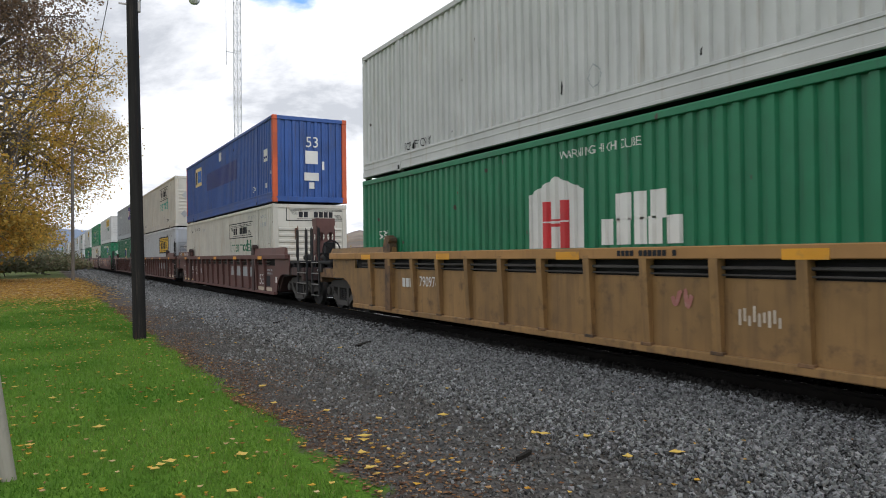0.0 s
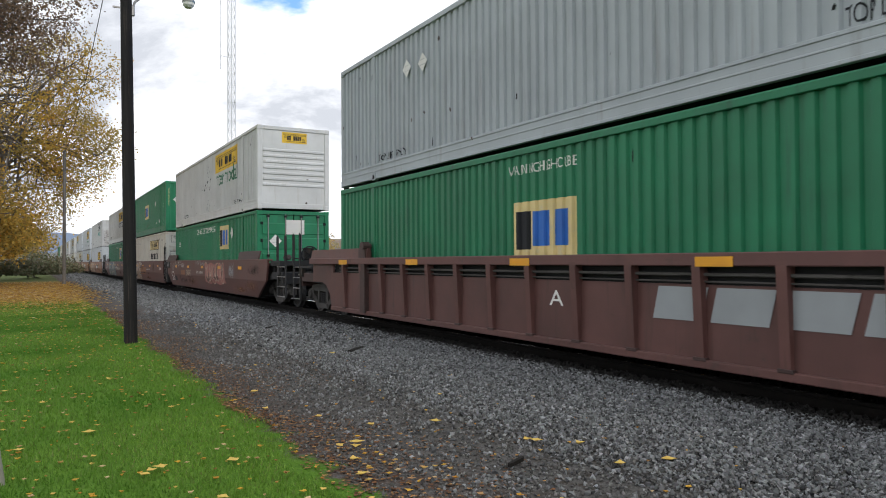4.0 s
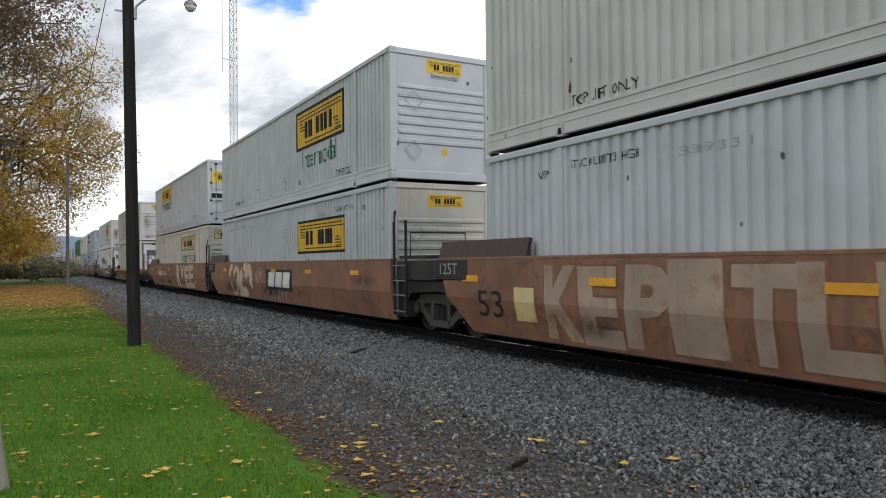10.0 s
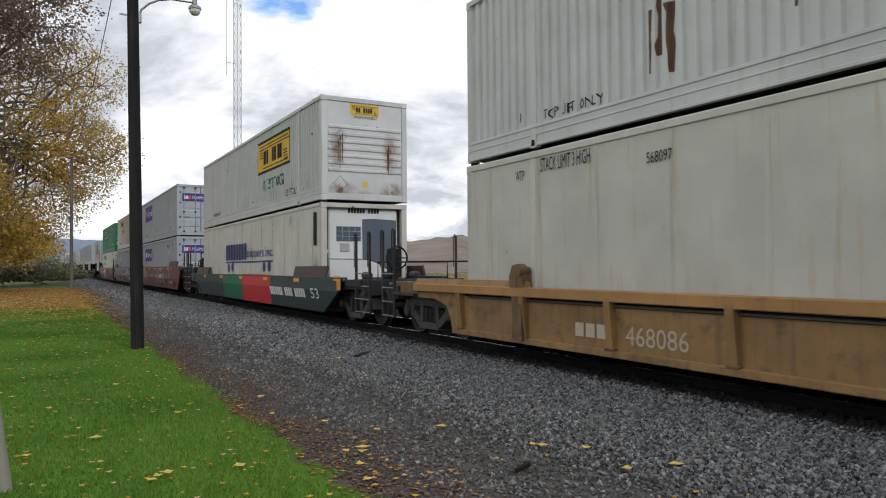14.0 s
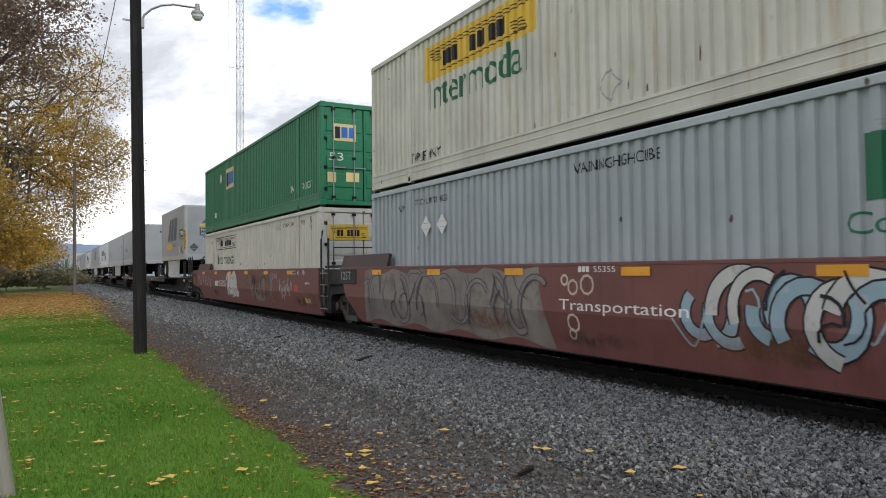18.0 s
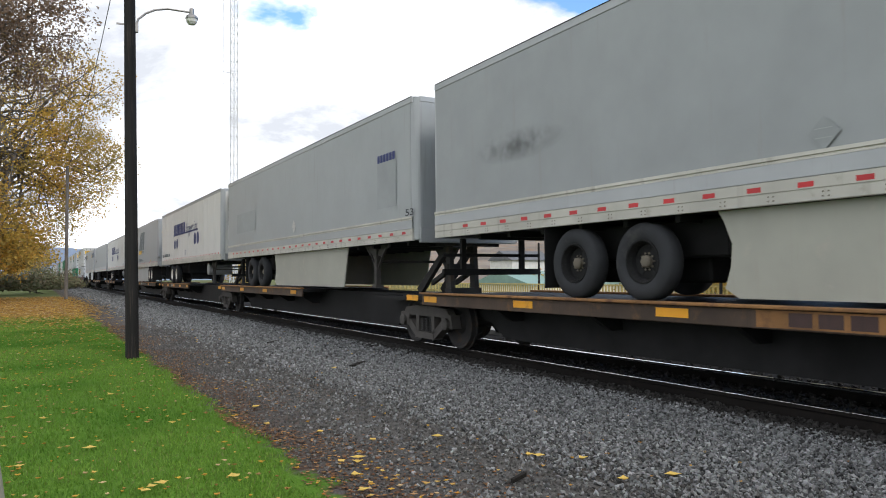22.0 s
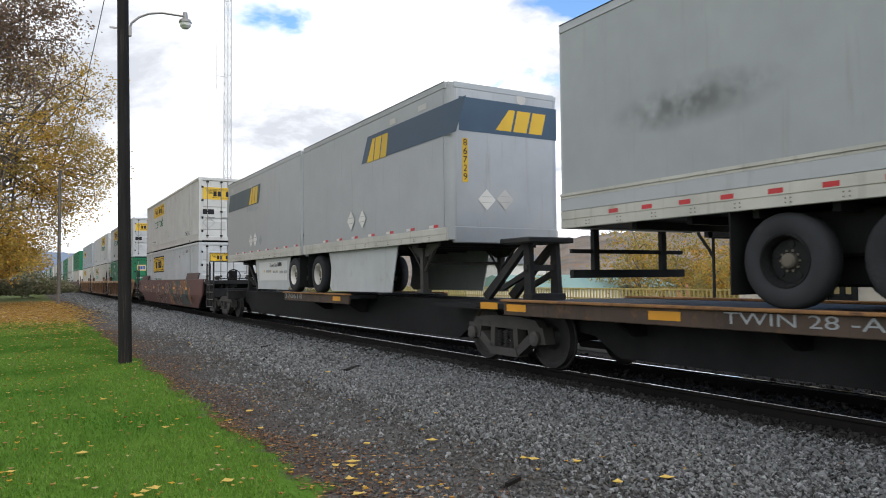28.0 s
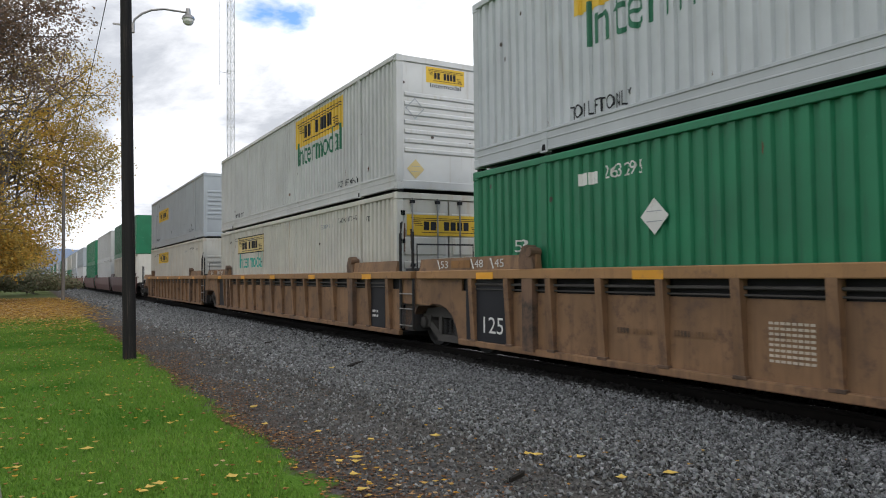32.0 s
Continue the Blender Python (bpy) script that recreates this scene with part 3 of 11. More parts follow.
def mark(name, shape, mat, parent, surface="flat", face=-1.5, lift=0.004, label="", end=False):
    """A painted mark on a side (along: towards the train's tail is left) or, with end, on a front wall.
    surface: 'flat', 'ribs' (follows a container's corrugation) or 'fold' (follows a well's folded side)."""
    pts, fs = shape
    bm = bmesh.new()
    if end:
        vs = [bm.verts.new((p[0], face - lift, p[1])) for p in pts]
    else:
        vs = [bm.verts.new((0.0, -p[0], p[1])) for p in pts]
    for f in fs:
        try:
            bm.faces.new([vs[i] for i in f])
        except ValueError:
            pass
    if not end:
        if surface == "ribs":
            ys = [-p[0] for p in pts]
            for y in corrugation_breaks(min(ys), max(ys)):
                bmesh.ops.bisect_plane(bm, geom=bm.verts[:] + bm.edges[:] + bm.faces[:], dist=1e-5, plane_co=(0, y, 0), plane_no=(0, 1, 0))
            for v in bm.verts:
                v.co.x = -(SIDE - groove(v.co.y)) - lift
        elif surface == "fold":
            bmesh.ops.bisect_plane(bm, geom=bm.verts[:] + bm.edges[:] + bm.faces[:], dist=1e-5, plane_co=(0, 0, FOLD_Z), plane_no=(0, 0, 1))
            for v in bm.verts:
                v.co.x = fold_x(v.co.z) - lift
        else:
            for v in bm.verts:
                v.co.x = face - lift
    want = Vector((0, -1, 0)) if end else Vector((-1, 0, 0))
    bm.normal_update()
    for f in bm.faces:
        if f.normal.dot(want) < 0:
            f.normal_flip()
    me = bpy.data.meshes.new(name)
    bm.to_mesh(me)
    bm.free()
    me.materials.append(mat)
    ob = new(name, me)
    ob.parent = parent
    return tagged(ob, label)


# the corrugated side: crest, slope, groove, slope
SIDE, PITCH, DEPTH = 1.283, 0.216, 0.042
FOLD_Z = 0.80


def groove(y):
    u = (y / PITCH) % 1.0
    return DEPTH * (0.0 if u < 0.45 else (u - 0.45) / 0.11 if u < 0.56 else 1.0 if u < 0.89 else (1.0 - u) / 0.11)


def corrugation_breaks(lo, hi):
    out = []
    k = math.floor(lo / PITCH)
    while k * PITCH < hi:
        out += [y for y in (k * PITCH, (k + 0.45) * PITCH, (k + 0.56) * PITCH, (k + 0.89) * PITCH) if lo < y < hi]
        k += 1
    return out


def fold_x(z):
    return -1.5 if z >= FOLD_Z else -1.5 + (FOLD_Z - z) * 0.22


# ---- the train ----
CL, CW, CH = 16.154, 1.295, 2.896      # container length, half width, height


def container(s, level, paint, front, label, post=None, frame=None, marks=(), flat=False, plain=False, nose=None):
    """A 53-foot container; s: its nose along the track; level: height of its floor over the rail."""
    c = thing("shipping_container", label, "container", "containers on the train")
    m, mp, mf = M[paint], M[post or paint], M[frame or paint]

    def side(sign):
        def build(bm):
            if flat:
                box(bm, sign * (SIDE + 0.0) - 0.01, sign * SIDE + 0.01, 0.12, CL - 0.12, 0.30, CH - 0.09)
                return
            ys = [0.12] + corrugation_breaks(0.12, CL - 0.12) + [CL - 0.12]
            lo = [bm.verts.new((sign * (SIDE - groove(y)), y, 0.30)) for y in ys]
            hi = [bm.verts.new((sign * (SIDE - groove(y)), y, CH - 0.09)) for y in ys]
            for i in range(len(ys) - 1):
                bm.faces.new((lo[i], lo[i + 1], hi[i + 1], hi[i]))
        return build
    part("side_panel", ("near", flat), m, c, side(-1))
    part("side_panel", ("far", flat), m, c, side(1))
    part("roof", "roof", m, c, lambda bm: box(bm, -CW + 0.03, CW - 0.03, 0.02, CL - 0.02, CH - 0.05, CH - 0.012))
    part("base", "base", M["sootblack"], c, lambda bm: box(bm, -CW + 0.06, CW - 0.06, 0.05, CL - 0.05, 0.03, 0.14))

    def rail(z0, z1):
        def build(bm):
            if z1 - z0 < 0.15:
                prism(bm, ((-0.036, z0), (0.036, z0), (0.042, z0 + 0.008), (0.042, z1 - 0.02), (0.03, z1), (-0.03, z1), (-0.042, z1 - 0.02), (-0.042, z0 + 0.008)), "y", 0.1, CL - 0.1)
                return
            mid = 0.45 * z0 + 0.55 * z1
            half = ((0.036, z0), (0.042, z0 + 0.006), (0.042, z0 + 0.04), (0.028, z0 + 0.048), (0.028, mid - 0.014), (0.037, mid - 0.008), (0.037, mid + 0.008), (0.028, mid + 0.014), (0.028, z1 - 0.048), (0.042, z1 - 0.04), (0.042, z1 - 0.006), (0.036, z1))
            prism(bm, list(half) + [(-x, z) for x, z in half[::-1]], "y", 0.1, CL - 0.1)
        return build
    for x in (-CW + 0.022,) if plain else (-CW + 0.022, CW - 0.022):
        part("top_rail", "top", mf, c, rail(CH - 0.115, CH - 0.01), at=(x, 0, 0))
        part("bottom_rail", "bottom", mf, c, rail(0.02, 0.345), at=(x, 0, 0))
        for y in (0.0, CL - 0.16):
            part("corner_post", ("post", plain), mp, c, lambda bm: box(bm, -0.08, 0.08, 0, 0.16, 0.0 if plain else 0.16, CH - 0.16, 0.01), at=(x * 0.955, y, 0))
            for z in () if plain else (0.0, CH - 0.16):
                part("corner_casting", "cast", mp, c, lambda bm: box(bm, -0.082, 0.082, -0.006, 0.17, 0, 0.16, 0.015), at=(x * 0.958, y, z))
        for y in () if plain or x > 0 else (1.98, CL - 1.98):
            part("lifting_post", "lift", mf, c, lambda bm: box(bm, -0.036, 0.036, -0.07, 0.07, 0.02, CH - 0.005, 0.012), at=(x, y, 0))
            part("lifting_bracket", "bracket", mf, c, lambda bm: prism(bm, ((-0.085, 0.0), (0.085, 0.0), (0.07, 0.17), (-0.07, 0.17)), "x", -0.046, 0.042), at=(x, y, -0.004))
            part("lifting_pocket", "pocket", M["sootblack"], c, lambda bm: prism(bm, ((-0.045, 0.03), (0.045, 0.03), (0.03, 0.12), (-0.03, 0.12)), "x", -0.052, -0.045), at=(x, y, -0.004))
    if flat:
        for i in range(12):
            part("panel_seam", "seam", m, c, lambda bm: [box(bm, -0.006, 0.0, -0.03, 0.03, 0.2, CH - 0.14), tube(bm, (-0.01, 0.0, 0.3), (-0.01, 0.0, CH - 0.2), 0.004, 4)], at=(-SIDE - 0.01, 1.33 * i + 0.75, 0))
    part("rear_wall", "rear", m, c, lambda bm: box(bm, -CW + 0.1, CW - 0.1, CL - 0.06, CL - 0.02, 0.1, CH - 0.1))
    (front_plain if plain else FRONTS[front])(c, M[nose or paint], paint)
    if level > 1 and not plain:
        for x in (-1.19,):
            for y in (0.08, 1.98, CL - 1.98, CL - 0.08):
                part("twist_lock", "tl", M["sootblack"], c, lambda bm: box(bm, -0.05, 0.05, -0.07, 0.07, -0.052, 0.01), at=(x, y, 0))
    for fn in marks:
        fn(c)
    on_track(c, s)
    c.location.z = RAIL_Z + level
    return c


def front_plain(c, m, paint):
    part("front_wall", "plain", m, c, lambda bm: [box(bm, -CW + 0.1, CW - 0.1, 0.01, 0.07, 0.02, CH - 0.01)] + [box(bm, -CW + 0.2, CW - 0.2, 0.0, 0.02, 0.8 + i * 0.2, 0.9 + i * 0.2) for i in range(7)])


def front_ribbed(c, m, paint):
    def build(bm):
        box(bm, -CW + 0.14, CW - 0.14, 0.03, 0.07, 0.1, CH - 0.1)
    part("front_wall", "ribbed", m, c, build)
    part("front_sill", "sill", m, c, lambda bm: box(bm, -CW + 0.1, CW - 0.1, 0.0, 0.08, 0.02, 0.2, 0.01))
    part("front_header", "header", m, c, lambda bm: box(bm, -CW + 0.1, CW - 0.1, 0.0, 0.08, CH - 0.14, CH - 0.01, 0.01))
    for i in range(7):
        part("pressed_rib", "rib", m, c, lambda bm: prism(bm, ((0.045, 0.0), (0.0, 0.04), (0.0, 0.10), (0.045, 0.14)), "x", -CW + 0.2, CW - 0.2), at=(0, 0, 0.78 + i * 0.2))


def front_upright(c, m, paint):
    def build(bm):
        n, w = 9, 2 * (CW - 0.14)
        xs = []
        for i in range(n):
            a = -CW + 0.14 + i * w / n
            xs += [(a, 0.06), (a + 0.10 * w / n, 0.02), (a + 0.5 * w / n, 0.02), (a + 0.6 * w / n, 0.06)]
        xs.append((CW - 0.14, 0.06))
        lo, hi = [bm.verts.new((x, y, 0.12)) for x, y in xs], [bm.verts.new((x, y, CH - 0.1)) for x, y in xs]
        for i in range(len(xs) - 1):
            bm.faces.new((lo[i], lo[i + 1], hi[i + 1], hi[i]))
    part("front_wall", "upright", m, c, build)
    part("front_sill", "sill", m, c, lambda bm: box(bm, -CW + 0.1, CW - 0.1, 0.0, 0.08, 0.02, 0.2, 0.01))
    part("front_header", "header", m, c, lambda bm: box(bm, -CW + 0.1, CW - 0.1, 0.0, 0.08, CH - 0.14, CH - 0.01, 0.01))


def front_doors(c, m, paint):
    for i, x0 in enumerate((-CW + 0.12, 0.01)):
        d = part("door", "leaf", m, c, lambda bm: box(bm, 0, CW - 0.14, 0.035, 0.075, 0.16, CH - 0.15, 0.006), at=(x0, 0, 0))
        for z in (0.5, 1.02, 1.54, 2.06):
            part("door_panel", "panel", m, d, lambda bm: prism(bm, ((0.036, 0.0), (0.015, 0.03), (0.015, 0.38), (0.036, 0.41)), "x", 0.07, CW - 0.21), at=(0, 0, z))
        for x in (0.26, CW - 0.42):
            part("locking_bar", "bar", M["galv"], d, lambda bm: tube(bm, (0, 0, 0.12), (0, 0, CH - 0.12), 0.019, 8), at=(x, 0.0, 0))
            part("bar_handle", "handle", M["galv"], d, lambda bm: box(bm, -0.02, 0.34, -0.03, -0.01, 0, 0.035), at=(x, 0.0, 1.05 + 0.05 * i))
            for z in (0.2, 1.3, 2.66):
                part("bar_keeper", "keeper", M["sootblack"], d, lambda bm: box(bm, -0.05, 0.05, -0.028, 0.03, 0, 0.07), at=(x, 0.0, z))
        for z in (0.4, 1.0, 1.8, 2.4):
            part("hinge", "hinge", M["sootblack"], d, lambda bm: box(bm, -0.05, 0.05, 0.0, 0.04, 0, 0.10), at=(0.03 if i == 0 else CW - 0.17, 0.0, z))
    part("front_sill", "sill", m, c, lambda bm: box(bm, -CW + 0.1, CW - 0.1, 0.0, 0.08, 0.02, 0.15, 0.01))
    part("front_header", "header", m, c, lambda bm: box(bm, -CW + 0.1, CW - 0.1, 0.0, 0.08, CH - 0.14, CH - 0.01, 0.01))


def front_reefer(c, m, paint):
    part("front_wall", "reefer", m, c, lambda bm: box(bm, -CW + 0.02, CW - 0.02, 0.55, 0.6, 0.1, CH - 0.02))
    part("front_sill", "sill", m, c, lambda bm: box(bm, -CW + 0.1, CW - 0.1, 0.0, 0.12, 0.02, 0.2, 0.01))
    part("front_header", "header", m, c, lambda bm: box(bm, -CW + 0.1, CW - 0.1, 0.0, 0.12, CH - 0.12, CH - 0.01, 0.01))
    u = part("cooling_unit", "unit", M["trailerwhite"], c, lambda bm: box(bm, -1.05, 1.05, 0.12, 0.55, 0.22, CH - 0.15, 0.04), "white refrigeration unit")
    edge = [(-0.04 + 1.03 * k / 8, 1.32 - 0.5 * (k / 8) ** 1.7) for k in range(9)]
    part("unit_cover", "cover", M["m_slate"], u, lambda bm: prism(bm, edge + [(0.99, 2.44), (0.30, 2.47), (-0.04, 2.45)], "y", 0.085, 0.14), "dark blue-grey slatted cover")
    part("display", "display", M["m_steel"], u, lambda bm: box(bm, -0.82, -0.10, 0.098, 0.13, 1.83, 2.24, 0.008))
    part("display_grid", "grid", M["m_grey"], u, lambda bm: [box(bm, -0.82, -0.10, 0.094, 0.099, z, z + 0.012) for z in (1.96, 2.10)] + [box(bm, x, x + 0.012, 0.094, 0.099, 1.83, 2.24) for x in (-0.65, -0.46, -0.28)])
    part("gauge_panel", "gauge", M["m_grey"], u, lambda bm: box(bm, -0.72, -0.44, 0.10, 0.13, 1.54, 1.77, 0.006))
    part("lower_fairing", "fairing", M["trailerwhite"], u, lambda bm: prism(bm, [(-1.04, 0.24), (1.04, 0.24), (1.04, 0.78)] + edge[::-1] + [(-1.04, 1.33)], "y", 0.07, 0.13))
    part("fairing_edge", "fe", M["sootblack"], u, lambda bm: pipe(bm, [(-1.04, 0.068, 1.335)] + [(x, 0.068, z + 0.006) for x, z in edge], 0.012, 5))
    for x in (-1.12, 1.12):
        part("nose_strut", "strut", m, c, lambda bm: box(bm, -0.03, 0.03, 0.02, 0.6, 0.2, 0.3), at=(x, 0, 1.3))


FRONTS = {"ribbed": front_ribbed, "upright": front_upright, "doors": front_doors, "reefer": front_reefer}

# ---- bogies ----
WHEEL_R = 0.4825
AXLES = []


def bogie(parent, y, plain=False):
    b = part("bogie", "bolster", M["bogie"], parent, lambda bm: box(bm, -0.95, 0.95, -0.2, 0.2, 0.42, 0.72, 0.03), at=(0, y, 0))

    def frame_build(bm):
        for p in (((-1.12, 0.40), (-0.72, 0.40), (-0.66, 0.62), (-1.05, 0.66)), ((0.72, 0.40), (1.12, 0.40), (1.05, 0.66), (0.66, 0.62))):
            prism(bm, p, "x", -0.10, 0.10)
        prism(bm, ((-1.0, 0.60), (1.0, 0.60), (0.85, 0.76), (0.4, 0.80), (-0.4, 0.80), (-0.85, 0.76)), "x", -0.08, 0.08)
        prism(bm, ((-0.80, 0.42), (-0.66, 0.52), (-0.30, 0.28), (-0.38, 0.16)), "x", -0.09, 0.09)
        prism(bm, ((0.38, 0.16), (0.30, 0.28), (0.66, 0.52), (0.80, 0.42)), "x", -0.09, 0.09)
        prism(bm, ((-0.40, 0.15), (0.40, 0.15), (0.34, 0.28), (-0.34, 0.28)), "x", -0.11, 0.11)
        prism(bm, ((-0.40, 0.28), (-0.28, 0.28), (-0.26, 0.62), (-0.38, 0.62)), "x", -0.09, 0.09)
        prism(bm, ((0.28, 0.28), (0.40, 0.28), (0.38, 0.62), (0.26, 0.62)), "x", -0.09, 0.09)

    def spring_build(bm):
        for i in range(5):
            z = 0.30 + i * 0.055
            tube(bm, (0, 0, z), (0, 0, z + 0.032), 0.058, 10)
        tube(bm, (0, 0, 0.29), (0, 0, 0.56), 0.035, 8)
    for x in (-1.0, 1.0):
        f = part("side_frame", "frame", M["truckdust"], b, frame_build, at=(x, 0, 0))
        if x < 0 and not plain:
            for k in (-0.17, 0.0, 0.17):
                part("spring", "coil", M["bogie"], b, spring_build, at=(x - 0.03, k, 0))
        for k in () if plain else (-0.9, 0.9):
            part("axle_bearing", "bearing", M["truckdust"], b, lambda bm: lathe(bm, ((-0.12, 0.07), (-0.10, 0.115), (0.08, 0.115), (0.1, 0.1)), (0, 0, 0), n=14), at=(x - 0.06 if x < 0 else x + 0.06, k, WHEEL_R))

    def wheels(bm):
        for sgn in (-1, 1):
            prof = [(0.10, 0.12), (0.09, 0.16), (0.02, 0.2), (0.03, 0.38), (0.065, 0.42), (0.065, 0.475), (-0.03, WHEEL_R), (-0.035, 0.508), (-0.065, 0.508), (-0.065, 0.42), (-0.02, 0.38), (-0.03, 0.2), (-0.08, 0.13)]
            lathe(bm, [(sgn * (0.765 + d), r) for d, r in prof], (0, 0, 0), n=26)
        tube(bm, (-1.0, 0, 0), (1.0, 0, 0), 0.085, 12)
        for i in range(6):
            a = i * math.pi / 3
            tube(bm, (-1.135, 0.06 * math.cos(a), 0.06 * math.sin(a)), (-1.0, 0.06 * math.cos(a), 0.06 * math.sin(a)), 0.014, 6)
    for k in (-0.9, 0.9):
        AXLES.append(part("wheelset", "axle", M["bogie"], b, wheels, at=(0, k, WHEEL_R)))
    return b


def coupler(parent, y, sign):
    def build(bm):
        box(bm, -0.1, 0.1, min(0, sign * 0.85), max(0, sign * 0.85), 0.78, 0.98, 0.02)
        prism(bm, ((-0.2, 0), (0.16, 0), (0.2, sign * 0.16), (0.05, sign * 0.34), (-0.06, sign * 0.22), (-0.18, sign * 0.26)), "z", 0.72, 1.02)
    part("coupler", ("c", sign), M["bogie"], parent, build, at=(0, y, 0))


def brake_wheel(bm, r):
    n = 20
    pts = [(r * math.cos(2 * math.pi * i / n), 0, r * math.sin(2 * math.pi * i / n)) for i in range(n + 1)]
    pipe(bm, pts, 0.022)
    for i in range(0, n, 4):
        tube(bm, (0, 0, 0), pts[i], 0.014, 6)


def railings(parent, y, sign, mat, wheel, top, wide=0.55):
    """Ladder, grab irons, walkway and hand brake of a coupled end. y: the end sill."""
    for x in (-1.38, 1.38):
        lad = part("ladder", ("l", sign, wide), mat, parent, lambda bm: [box(bm, -0.025, 0.025, sign * d - 0.035, sign * d + 0.035, 0.32, top + 1.1, 0.008) for d in (0.0, wide)] + [pipe(bm, ((0.0, sign * d, top + 1.08), (0.0, d * sign + 0.06, top + 1.13), (0.0, d * sign + 0.13, top + 1.06), (0.0, d * sign + 0.13, top + 0.3)), 0.012) for d in (0.0, wide)], at=(x, y, 0))
        for z in (0.36, 0.66, 0.96, 1.26):
            part("rung", ("r", sign, wide), M["galv"], lad, lambda bm: tube(bm, (0, min(0, sign * wide), 0), (0, max(0, sign * wide), 0), 0.014, 6), at=(-0.02 if x < 0 else 0.02, 0, z))
    part("walkway", ("w", sign), M["galv"], parent, lambda bm: [box(bm, -1.3, 1.3, y0, y0 + 0.05, 1.02, 1.07) for y0 in (0.0, 0.08, 0.16, 0.24, 0.32)], at=(0, y + (0.05 if sign > 0 else -0.42), 0))
    part("grab_rail", ("g", sign), mat, parent, lambda bm: pipe(bm, ((-0.95, 0, 1.05), (-0.95, 0, top + 0.42), (0.95, 0, top + 0.42), (0.95, 0, 1.05)), 0.02), at=(0, y + sign * 0.3, 0))
    if wheel:
        hb = part("hand_brake", ("h", sign), M["bogie"], parent, lambda bm: [box(bm, -0.16, 0.16, -0.10, 0.10, top + 0.05, top + 0.75, 0.02), box(bm, -0.06, 0.06, -0.06, 0.06, 0.9, top + 0.1)], at=(-0.45, y + sign * 0.15, 0))
        part("brake_wheel", ("bw", sign), M["sootblack"], hb, lambda bm: brake_wheel(bm, 0.27), at=(0, sign * 0.16, top + 0.52))


